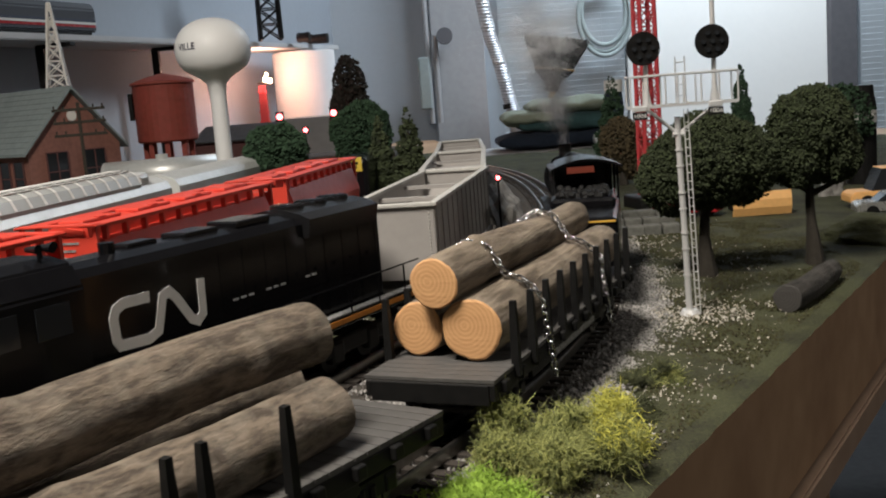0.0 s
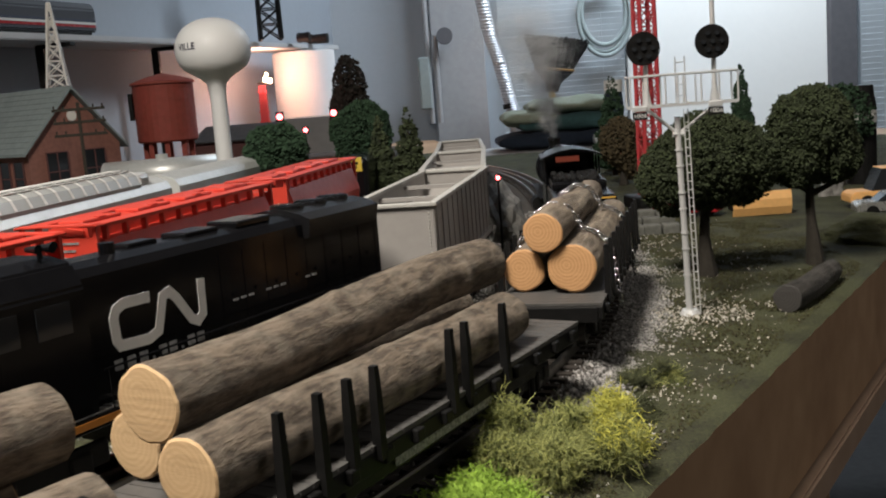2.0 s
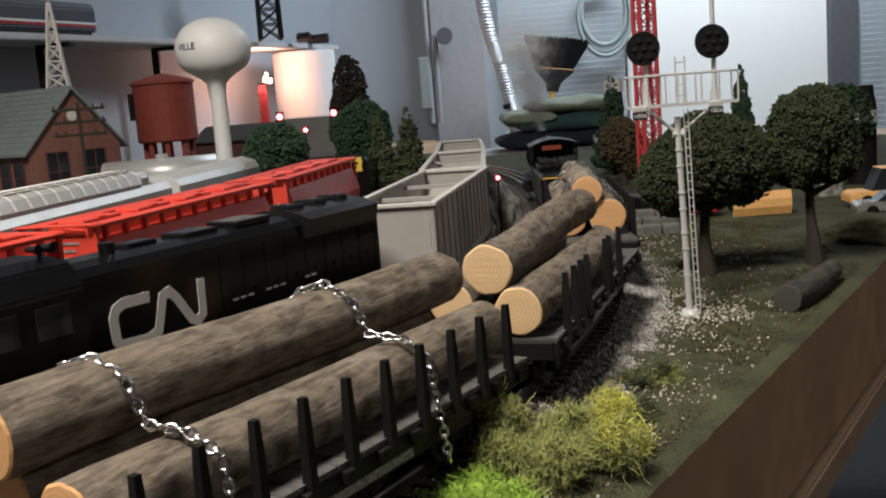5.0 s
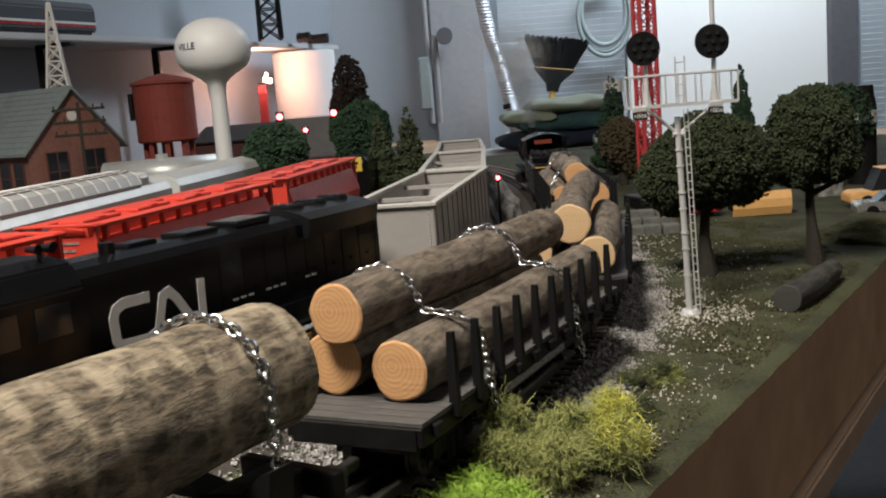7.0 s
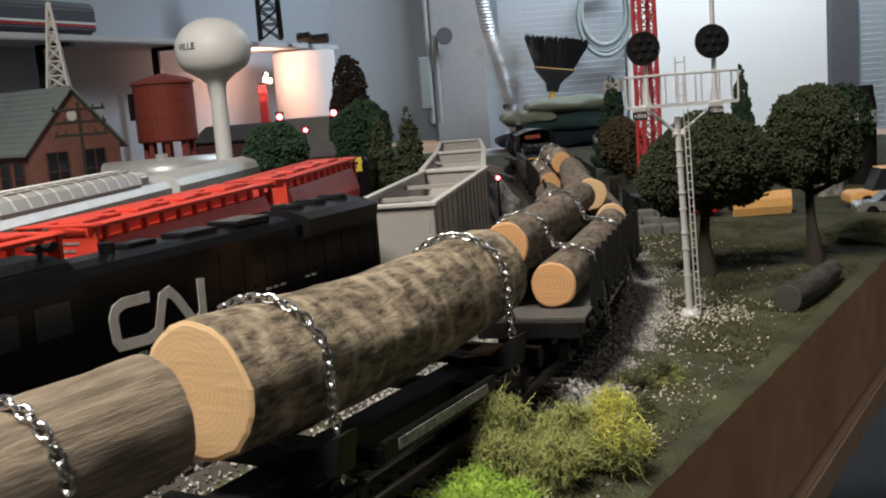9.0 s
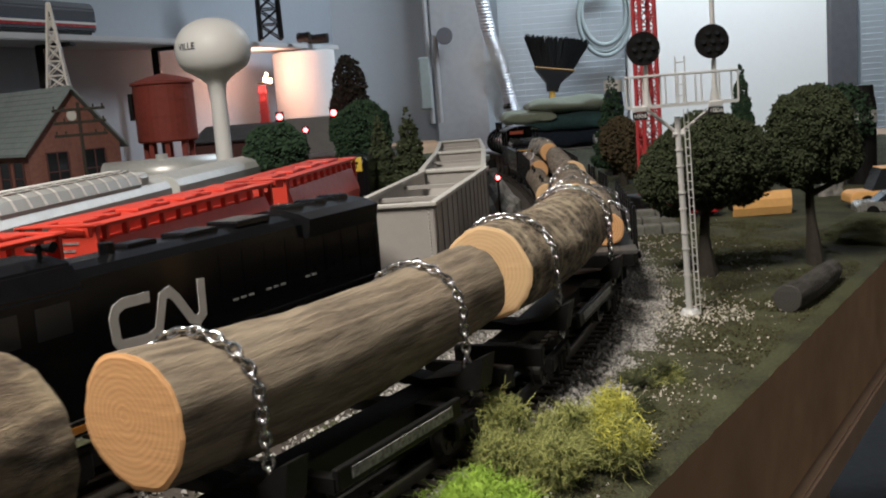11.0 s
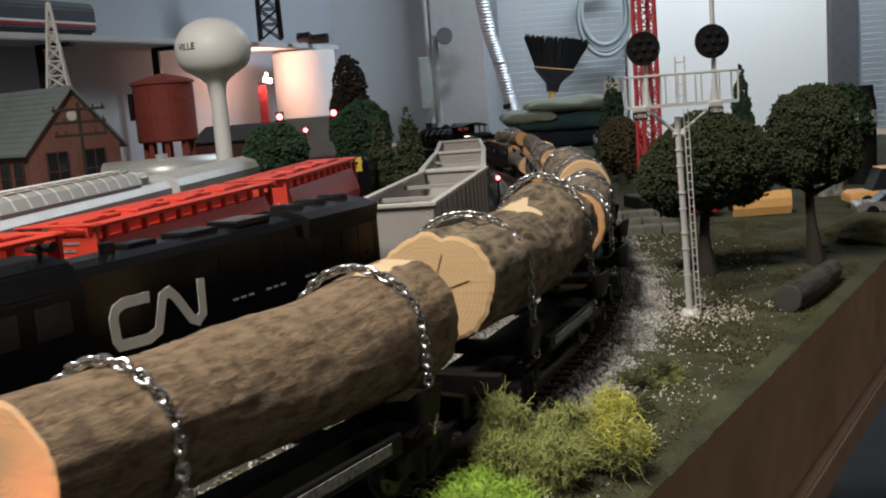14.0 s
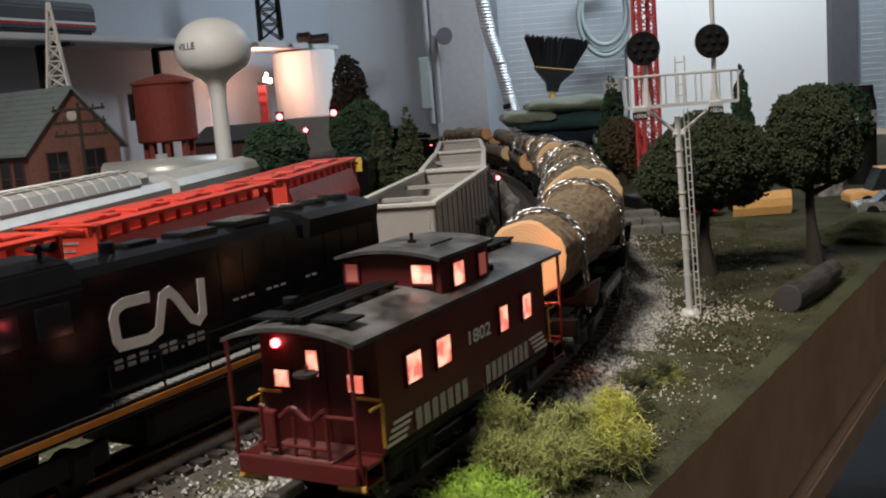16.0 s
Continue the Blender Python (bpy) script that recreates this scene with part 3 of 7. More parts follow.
def log_load(rear, length, logs, chains, name="log"):
    for (x, z, y, ln, r0, r1, bx, bz, bk, gr, sd) in logs:
        t = log(name, "grey-brown log with pale orange sawn ends, lying on the flat car", ln, r0, r1,
                lambda f, bx=bx, bz=bz: (bx * math.sin(f * math.pi), bz * math.sin(f * math.pi * 1.6 + 0.4)), bk, gr, sd)
        ride(t, rear, length, Matrix.Translation((x, y, z)), CAR_OFF)
    for pts in chains:
        ride(chain("bright chrome chain laid over the logs", pts), rear, length, None, CAR_OFF)


Z0 = 0.0335
TWELVE = lambda ln, n=9: [-ln / 2 + 0.03 + i * (ln - 0.05) / (n - 1) for i in range(n)]
# first car: three logs, two chains
flatcar(0.365, 0.285, TWELVE(0.285, 10), TWELVE(0.285, 10), "black flat car with stakes carrying three chained logs")
log_load(0.365, 0.285, [
    (0.0118, Z0 + 0.0160, 0.013, 0.252, 0.0158, 0.0145, 0.001, 0.000, BARK_B, GRAIN, 11),
    (-0.0200, Z0 + 0.0142, 0.016, 0.245, 0.0138, 0.0135, 0.001, 0.000, BARK_B, GRAIN, 12),
    (-0.0045, Z0 + 0.0385, 0.008, 0.250, 0.0128, 0.0112, 0.001, 0.002, BARK_B, GRAIN, 13)],
    [drape(y, [(-0.034, 0.045), (-0.026, 0.064), (-0.016, 0.080), (-0.005, 0.0865), (0.005, 0.0835), (0.0145, 0.0685), (0.024, 0.064), (0.0325, 0.055)], 0.037, 0.012, 0.25) for y in (-0.07, 0.05)])
# second car: three rougher logs, no chain
flatcar(0.043, 0.285, [-0.121, -0.099, -0.081, -0.063, -0.004, 0.010, 0.048], [-0.1, -0.06, 0.06, 0.1], "black flat car with stakes carrying three rough logs")
log_load(0.043, 0.285, [
    (0.0130, Z0 + 0.0134, -0.0245, 0.237, 0.0133, 0.0130, 0.003, 0.0012, BARK_A, GRAIN_B, 21),
    (-0.0305, Z0 + 0.0132, -0.004, 0.240, 0.0128, 0.0125, 0.001, 0.000, BARK_A, GRAIN_B, 22),
    (-0.0030, Z0 + 0.0374, -0.0180, 0.246, 0.0138, 0.0128, -0.004, -0.0024, BARK_A, GRAIN_B, 23)], [])
# third car: three logs, two chains
flatcar(-0.263, 0.277, TWELVE(0.275, 10), TWELVE(0.275, 10), "black flat car with stakes carrying three logs under chains")
log_load(-0.263, 0.277, [
    (0.0118, Z0 + 0.0140, 0.0105, 0.250, 0.0138, 0.0132, 0.001, 0.000, BARK_A, GRAIN, 31),
    (-0.0235, Z0 + 0.0150, 0.006, 0.235, 0.0148, 0.0140, 0.001, 0.000, BARK_A, GRAIN, 32),
    (-0.0140, Z0 + 0.0390, 0.0095, 0.260, 0.0138, 0.0130, 0.001, 0.001, BARK_A, GRAIN, 33)],
    [drape(y, [(-0.036, 0.05), (-0.032, 0.074), (-0.024, 0.0845), (-0.012, 0.0875), (-0.001, 0.081), (0.006, 0.0655), (0.020, 0.0635), (0.031, 0.056)], 0.037, 0.010, 0.25) for y in (-0.078, 0.045)])


def logcar(rear, length, label):
    """A skeleton log car: centre beam, bolsters with bunks, bogies and couplers."""
    t = thing("log_car", label, "log car", group="log cars")
    half = length / 2
    bm = bmesh.new()
    box(bm, (0, 0, 0.022), (0.018, length - 0.01, 0.011), 0.001)
    for y in (-half + 0.003, half - 0.003):
        box(bm, (0, y, 0.022), (0.05, 0.006, 0.011), 0.001)
    part("centre_beam", bm, MATT, t)
    for y in (-half + 0.04, half - 0.04):
        bm = bmesh.new()
        profile(bm, [(-0.030, 0.028), (0.030, 0.028), (0.033, 0.044), (0.028, 0.042), (0.018, 0.034), (0.0, 0.031), (-0.018, 0.034), (-0.028, 0.042), (-0.033, 0.044)], y - 0.006, y + 0.006)
        bmesh.ops.recalc_face_normals(bm, faces=bm.faces)
        part("bunk", bm, MATT, t, "black log bunk")
        bogie(t, y)
    bm = bmesh.new()
    box(bm, (0.029, 0, 0.026), (0.003, length * 0.42, 0.009), 0.0008)
    box(bm, (-0.029, 0, 0.026), (0.003, length * 0.42, 0.009), 0.0008)
    for y in (-length * 0.2, length * 0.2):
        box(bm, (0, y, 0.024), (0.058, 0.006, 0.006))
    part("side_plate", bm, MATT, t)
    bm = bmesh.new()
    box(bm, (0.0307, 0, 0.0265), (0.0006, length * 0.34, 0.0045))
    part("lettering_bar", bm, LETTER_DIM, t, "worn white lettering on the side plate")
    coupler(t, -half, -1)
    coupler(t, half, 1)
    ride(t, rear, length, off=CAR_OFF)
    return t


def ring_chain(y, cx, cz, r, z_end, lift=0.0, lean=0.15):
    pts = []
    for a in np.linspace(math.pi * 1.08, -0.12, 26):
        up = lift * r * max(0.0, math.sin(a)) ** 2
        pts.append((cx + (r + 0.001) * math.cos(a), y + lean * r * math.cos(a), cz + (r + 0.001) * math.sin(a) + up))
    pts.append((cx + r + 0.0015, y + lean * r, z_end))
    return pts


PALE_CUT = material("pale_cut", (0.56, 0.43, 0.27), 0.75, grain=0.3, scale=120, second=(0.47, 0.33, 0.19))
NOTCHED = (None, lambda f: 0.34 * math.exp(-((f - 0.83) / 0.15) ** 2),
           lambda f, ca: 9.0 if f > 0.80 else 0.76 + 0.05 * ca + max(0.0, f - 0.54) * 2.1 + max(0.0, 0.54 - f) * 5.0)
FLARED = (lambda f: 1 + 0.15 * math.exp(-((f - 0.92) / 0.24) ** 2), None, lambda f, ca: 0.93 + max(0.0, 0.84 - f) * 4.0)
BIG = [
    # rear, car length, log length, log centre, r rear, r front, centre z, x, sag, bark, grain, shape, lobes, chains, label
    (-0.527, 0.230, 0.222, 0.0, 0.0260, 0.0252, 0.0665, -0.004, 0.003, "BARK_C", "GRAIN_B", None, 0.0, (-0.075, 0.078), "thick blotched log with a pale ringed end, chained down"),
    (-0.776, 0.220, 0.228, 0.009, 0.0242, 0.0222, 0.0640, -0.006, 0.005, "BARK_E", "GRAIN", None, 0.0, (-0.084, 0.061), "grey-brown log with an orange sawn end, chained down"),
    (-1.026, 0.222, 0.212, 0.0, 0.0325, 0.0278, 0.0680, -0.0095, 0.003, "BARK_F", "GRAIN_B", NOTCHED, 0.10, (-0.06, 0.070), "split thick log with a pale axe notch, chained down"),
    (-1.268, 0.216, 0.208, -0.002, 0.0240, 0.0258, 0.0635, -0.003, 0.003, "BARK_D", "GRAIN_B", FLARED, 0.0, (-0.066, 0.068), "smooth tan log with a flared front end, chained down"),
]
BARK_D = bark("bark_tan", (0.27, 0.19, 0.115), (0.12, 0.08, 0.047), (0.34, 0.26, 0.165), 36, 0.35, 0.95)
MATS = {"BARK_C": BARK_C, "BARK_E": BARK_E, "BARK_F": BARK_F, "BARK_D": BARK_D, "GRAIN": GRAIN, "GRAIN_B": GRAIN_B}
for i, (rear, cl, ll, mid, r0, r1, cz, cx, sag, bk, gr, shape, lobes, chs, lab) in enumerate(BIG):
    logcar(rear, cl, "black skeleton log car carrying one thick chained log")
    t = log("log", lab, ll, r0, r1, lambda f: (0.0015 * math.sin(f * 3.0), -sag * math.sin(f * math.pi)), MATS[bk], MATS[gr], 40 + i, shape, lobes)
    if lobes:
        for ang, ln, at_x, at_z in ((1.25, 0.019, 0.004, 0.010), (0.35, 0.016, 0.013, 0.003)):
            bm = bmesh.new()
            box(bm, (at_x, -ll / 2 - 0.0011, at_z), (ln, 0.0004, 0.00016), ry=-ang)
            part("crack", bm, BARK_F, t, "dark drying crack in the sawn end")
    ride(t, rear, cl, Matrix.Translation((cx, mid, cz)), CAR_OFF)
    for y in chs:
        f = 0.5 + y / ll
        swell, hump, _ = shape or (None, None, None)
        r = (r0 + (r1 - r0) * f) * (swell(f) if swell else 1.0) * 1.05
        ride(chain("bright chrome chain round the thick log", ring_chain(y + mid, cx, cz - sag * math.sin(f * math.pi), r, 0.022, hump(f) if hump else 0.0), link=0.0058, wire=0.00095), rear, cl, None, CAR_OFF)


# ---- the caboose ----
# No lamp inside: the panes' own emission stands in for lamplight.
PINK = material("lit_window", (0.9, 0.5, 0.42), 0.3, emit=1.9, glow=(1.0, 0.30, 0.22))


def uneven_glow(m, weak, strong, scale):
    """Paints uneven lamplight into a pane's emission: noise mixes bright and redder patches."""
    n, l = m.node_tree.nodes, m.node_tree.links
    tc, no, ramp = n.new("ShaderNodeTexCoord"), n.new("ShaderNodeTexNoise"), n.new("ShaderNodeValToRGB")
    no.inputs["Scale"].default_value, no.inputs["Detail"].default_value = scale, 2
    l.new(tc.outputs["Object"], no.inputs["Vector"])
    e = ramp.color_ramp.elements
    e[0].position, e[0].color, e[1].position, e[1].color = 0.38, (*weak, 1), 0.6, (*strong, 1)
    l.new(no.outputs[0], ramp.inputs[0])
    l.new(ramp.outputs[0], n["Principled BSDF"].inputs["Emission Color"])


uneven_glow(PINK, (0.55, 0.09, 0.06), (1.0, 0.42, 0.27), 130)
# Emission raised far above the others to throw orange light on the log ahead.
HOT = material("lit_end_window", (0.95, 0.6, 0.4), 0.3, emit=130.0, glow=(1.0, 0.30, 0.12))
DIMLIT = material("dim_window", (0.3, 0.12, 0.1), 0.15, emit=0.2, glow=(1.0, 0.22, 0.16), grain=0.3)
LAMP_RED = material("red_lamp", (0.9, 0.05, 0.08), 0.3, emit=14.0, glow=(1.0, 0.10, 0.10))
FLOORRED = material("platform_red", (0.12, 0.035, 0.032), 0.6, grain=0.4, scale=200, second=(0.07, 0.025, 0.022), blotch=0.4, blotch_scale=40)


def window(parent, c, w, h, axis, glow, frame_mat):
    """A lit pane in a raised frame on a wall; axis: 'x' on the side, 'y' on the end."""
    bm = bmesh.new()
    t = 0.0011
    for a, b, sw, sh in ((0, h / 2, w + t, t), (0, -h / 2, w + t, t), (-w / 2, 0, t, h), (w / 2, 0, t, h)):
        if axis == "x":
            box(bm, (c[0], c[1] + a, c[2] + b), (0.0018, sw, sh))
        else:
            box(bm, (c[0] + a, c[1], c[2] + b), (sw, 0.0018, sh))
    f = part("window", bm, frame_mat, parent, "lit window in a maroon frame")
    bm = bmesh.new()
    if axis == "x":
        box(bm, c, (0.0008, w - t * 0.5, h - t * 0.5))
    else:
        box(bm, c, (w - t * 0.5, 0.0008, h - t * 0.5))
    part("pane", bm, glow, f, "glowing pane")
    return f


def caboose(rear):
    L = 0.2097
    t = thing("caboose", "maroon caboose with lit windows and a dusty black roof", "caboose")
    h = L / 2
    Y = lambda y: y - h
    bm = bmesh.new()
    profile(bm, [(-0.029, 0.022), (0.029, 0.022), (0.029, 0.0715), (0.0, 0.0765), (-0.029, 0.0715)], Y(0.020), Y(L - 0.020))
    bmesh.ops.recalc_face_normals(bm, faces=bm.faces)
    part("body", bm, MAROON, t)
    # arched roof with overhang over both platforms
    bm = bmesh.new()
    xs = np.linspace(-0.0325, 0.0325, 11)
    up = [(x, 0.0785 - 5.2 * x * x) for x in xs]
    profile(bm, up + [(x, z - 0.0018) for x, z in reversed(up)], Y(0.0), Y(L))
    bmesh.ops.recalc_face_normals(bm, faces=bm.faces)
    part("roof", bm, DUSTY, t, "dusty black arched roof")
    for a, b in ((0.004, 0.078), (0.134, L - 0.004)):
        bm = bmesh.new()
        for x in (-0.0042, 0.0, 0.0042):
            box(bm, (x, Y((a + b) / 2), 0.0812), (0.0036, b - a, 0.0012))
        for y in np.linspace(a + 0.004, b - 0.004, 6):
            box(bm, (0, Y(y), 0.0797), (0.012, 0.0015, 0.0018))
        if a < 0.1:
            box(bm, (0.014, Y(0.016), 0.0793), (0.02, 0.012, 0.0012))
            box(bm, (-0.014, Y(0.016), 0.0793), (0.02, 0.012, 0.0012))
        part("roof_walk", bm, MATT, t, "black plank roof walk")
    # cupola
    ca, cb2 = 0.083, 0.130
    cup = bmesh.new()
    profile(cup, [(-0.0258, 0.071), (0.0258, 0.071), (0.0258, 0.0905), (0.0, 0.0935), (-0.0258, 0.0905)], Y(ca), Y(cb2))
    bmesh.ops.recalc_face_normals(cup, faces=cup.faces)
    cup = part("cupola", cup, MAROON, t, "maroon cupola")
    bm = bmesh.new()
    xs = np.linspace(-0.0282, 0.0282, 9)
    up = [(x, 0.0958 - 4.2 * x * x) for x in xs]
    profile(bm, up + [(x, z - 0.0016) for x, z in reversed(up)], Y(0.0785), Y(0.1335))
    bmesh.ops.recalc_face_normals(bm, faces=bm.faces)
    part("roof", bm, DUSTY, cup, "dusty black cupola roof")
    bm = bmesh.new()
    rod(bm, (0.002, Y(0.1), 0.094), (0.002, Y(0.1), 0.1005), 0.0009)
    box(bm, (0.002, Y(0.1), 0.0965), (0.004, 0.0015, 0.0015))
    rod(bm, (0.017, Y(0.092), 0.0958), (0.017, Y(0.112), 0.0958), 0.0006)
    part("vent", bm, MATT, cup)
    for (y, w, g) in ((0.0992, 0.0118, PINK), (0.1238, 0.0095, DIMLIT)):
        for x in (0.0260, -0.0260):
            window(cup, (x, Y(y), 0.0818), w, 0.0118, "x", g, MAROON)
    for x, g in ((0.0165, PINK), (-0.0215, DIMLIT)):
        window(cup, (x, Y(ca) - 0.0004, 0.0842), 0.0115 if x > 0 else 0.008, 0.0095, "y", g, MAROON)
    # stove pipe
    bm = bmesh.new()
    rod(bm, (0.020, Y(0.1395), 0.072), (0.020, Y(0.1395), 0.099), 0.0018, n=14)
    box(bm, (0.020, Y(0.1395), 0.1008), (0.0045, 0.009, 0.0045), 0.0015)
    rod(bm, (0.020, Y(0.1395), 0.0755), (0.020, Y(0.1395), 0.078), 0.0042, n=14)
    part("stove_pipe", bm, MATT, t, "black stove pipe with a T-shaped cap")
    bm = bmesh.new()
    rod(bm, (-0.012, Y(0.022), 0.078), (-0.012, Y(0.022), 0.0835), 0.0016)
    rod(bm, (-0.012, Y(0.022), 0.0835), (-0.012, Y(0.022), 0.0858), 0.0032, n=12)
    part("vent", bm, MATT, t)
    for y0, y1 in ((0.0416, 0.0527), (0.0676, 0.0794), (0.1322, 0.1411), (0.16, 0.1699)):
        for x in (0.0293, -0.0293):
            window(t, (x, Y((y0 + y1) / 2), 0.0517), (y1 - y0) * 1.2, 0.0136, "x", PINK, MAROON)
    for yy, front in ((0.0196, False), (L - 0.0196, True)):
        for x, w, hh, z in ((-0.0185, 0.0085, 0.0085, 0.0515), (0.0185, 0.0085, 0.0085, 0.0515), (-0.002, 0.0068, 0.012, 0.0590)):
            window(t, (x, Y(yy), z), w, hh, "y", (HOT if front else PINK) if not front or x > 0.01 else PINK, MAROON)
        bm = bmesh.new()
        box(bm, (-0.002, Y(yy), 0.047), (0.0125, 0.0005, 0.043))
        part("end_door", bm, MAROON, t)
    # platforms, steps, railings
    for sgn, yy in ((-1, 0.009), (1, L - 0.009)):
        bm = bmesh.new()
        box(bm, (0, Y(yy), 0.0245), (0.036, 0.020, 0.0025), 0.0005)
        part("platform", bm, FLOORRED, t, "dusty red platform floor")
        bm = bmesh.new()
        box(bm, (0, Y(yy) + sgn * 0.009, 0.0205), (0.058, 0.0025, 0.008), 0.0006)
        part("end_beam", bm, MAROON, t)
        for x in (-0.0245, 0.0245):
            bm = bmesh.new()
            box(bm, (x, Y(yy), 0.0225), (0.013, 0.011, 0.0012))
            box(bm, (x, Y(yy), 0.0150), (0.013, 0.013, 0.0012))
            box(bm, (x, Y(yy) - 0.0062, 0.0185), (0.013, 0.0008, 0.012))
            box(bm, (x, Y(yy) + 0.0062, 0.0185), (0.013, 0.0008, 0.012))
            st = part("step", bm, MAROON, t)
            bm = bmesh.new()
            box(bm, (x, Y(yy) + sgn * 0.0072, 0.0150), (0.013, 0.0012, 0.0022))
            part("tread_edge", bm, GOLD, st, "yellow step edge")
        bm = bmesh.new()
        ye = Y(yy) + sgn * 0.0085
        for x in (-0.030, -0.016, 0.016, 0.030):
            rod(bm, (x, ye, 0.024), (x, ye, 0.072 if abs(x) > 0.02 else 0.0445), 0.0009, n=8)
        rod(bm, (-0.030, ye, 0.0435), (-0.016, ye, 0.0435), 0.0009, n=8)
        rod(bm, (0.016, ye, 0.0435), (0.030, ye, 0.0435), 0.0009, n=8)
        # wavy end rail
        pts = [(x, ye, 0.0435 + 0.0025 * math.cos((x + 0.016) / 0.032 * 4 * math.pi)) for x in np.linspace(-0.016, 0.016, 15)]
        for a, b in zip(pts, pts[1:]):
            rod(bm, a, b, 0.0011, n=6)
        rod(bm, (-0.016, ye, 0.030), (0.016, ye, 0.030), 0.0009, n=8)
        for x in (-0.008, 0.0, 0.008):
            rod(bm, (x, ye, 0.026), (x, ye, 0.042), 0.0007, n=6)
        part("end_railing", bm, MAROON, t, "maroon end railing")
        bm = bmesh.new()
        box(bm, (-0.010, ye + sgn * 0.0015, 0.037), (0.006, 0.003, 0.016), 0.001)
        rod(bm, (0.009, ye, 0.026), (0.009, ye, 0.0640), 0.0008, n=6)
        part("brake_stand", bm, MAROON, t)
        bm = bmesh.new()
        rod(bm, (0.009, ye + sgn * 0.001, 0.0600), (0.009, ye + sgn * 0.001, 0.0612), 0.005, n=14)
        part("brake_wheel", bm, STEEL_DARK, t)
        for x in (-0.0302, 0.0302):
            bm = bmesh.new()
            yb = Y(0.019) if sgn < 0 else Y(L - 0.019)
            for a, b in (((x, yb, 0.026), (x, yb, 0.044)), ((x, yb, 0.044), (x, yb + sgn * 0.0085, 0.044)), ((x * 0.62, yb + sgn * 0.001, 0.046), (x, yb + sgn * 0.001, 0.046))):
                rod(bm, a, b, 0.0008, n=6)
            part("grab_rail", bm, GOLD, t, "yellow grab rail")
        bm = bmesh.new()
        ball(bm, (-0.0195, Y(0.0185) if sgn < 0 else Y(L - 0.0185), 0.0668), 0.0021)
        part("marker_lamp", bm, LAMP_RED, t, "glowing red marker lamp", smooth=True)
    # lettering on both sides: the name as plain letter-high bars, the number, speed lines
    for x, left in ((0.02935, False), (-0.02935, True)):
        sg = -1 if left else 1
        for a, b, k in ((0.0445, 0.0945, 7), (0.1125, 0.1640, 8)):
            for i in range(k):
                bm = bmesh.new()
                y = Y(a + (i + 0.5) * (b - a) / k)
                w = (b - a) / k * 0.70
                box(bm, (x, y, 0.0290), (0.0005, w, 0.0090))
                part("name_bar", bm, LETTER_MID, t, "worn white letter-high bar")
        for y0, y1 in ((0.0227, 0.0420), (0.1670, 0.1880)):
            for i in range(4):
                bm = bmesh.new()
                sl = (1 if y0 < 0.1 else -1) * (i - 1.5) * 0.002
                box(bm, (x, Y((y0 + y1) / 2) + sl, 0.0252 + i * 0.0026), (0.0005, y1 - y0 - 0.004, 0.0013))
                part("speed_line", bm, LETTER, t)
        lettering("1802", 0.0088, LETTER, t, on_side(x + 0.0003 * sg, Y(0.1088), 0.0505, left), "number", 0.0002, 0.0235)
    bm = bmesh.new()
    box(bm, (0, 0, 0.018), (0.02, L - 0.05, 0.010), 0.001)
    box(bm, (0, 0, 0.0125), (0.03, 0.04, 0.008), 0.002)
    for x in (-0.028, 0.028):
        box(bm, (x, 0, 0.0215), (0.003, L - 0.045, 0.004), 0.0008)
    part("underframe", bm, MATT, t)
    bogie(t, Y(0.047))
    bogie(t, Y(L - 0.047))
    coupler(t, -h, -1)
    coupler(t, h, 1)
    ride(t, rear, L)
    return t


LETTER_MID = material("letter_mid", (0.46, 0.44, 0.41), 0.6, grain=0.5, scale=400, second=(0.28, 0.25, 0.23))
caboose(0.2703 - 1.7693)


# ---- the steam engine and tender at the head of the train ----
def tender(rear):
    L = 0.15
    t = thing("tender", "black coal tender with a yellow stripe", "tender")
    h = L / 2
    bm = bmesh.new()
    box(bm, (0, 0, 0.042), (0.058, L, 0.042), 0.004)
    box(bm, (0, 0.03, 0.066), (0.054, 0.07, 0.010), 0.003)
    part("tank", bm, BLACK, t)
    bm = bmesh.new()
    rnd = random.Random(3)
    for _ in range(160):
        ball(bm, (rnd.uniform(-0.022, 0.022), rnd.uniform(0.0, 0.062), 0.068 + rnd.uniform(0, 0.006)), rnd.uniform(0.002, 0.004), u=5, v=4)
    part("coal", bm, MATT, t)
    bm = bmesh.new()
    box(bm, (0, -h - 0.0003, 0.0605), (0.054, 0.0012, 0.0014))
    part("stripe", bm, GOLD, t, "yellow stripe")
    bm = bmesh.new()
    for x in (-0.018, 0.018):
        rod(bm, (x, -h - 0.004, 0.024), (x, -h - 0.004, 0.058), 0.0008)
        ball(bm, (x * 1.3, -h - 0.001, 0.050), 0.003)
    part("ladder", bm, MATT, t)
    bm = bmesh.new()
    ball(bm, (-0.024, -h - 0.002, 0.046), 0.0018)
    part("marker_lamp", bm, LAMP_RED, t, "glowing red marker lamp")
    bm = bmesh.new()
    box(bm, (0, 0, 0.018), (0.05, L - 0.004, 0.008), 0.001)
    part("frame", bm, MATT, t)
    bogie(t, -0.045)
    bogie(t, 0.045)
    coupler(t, -h, -1)
    ride(t, rear, L)


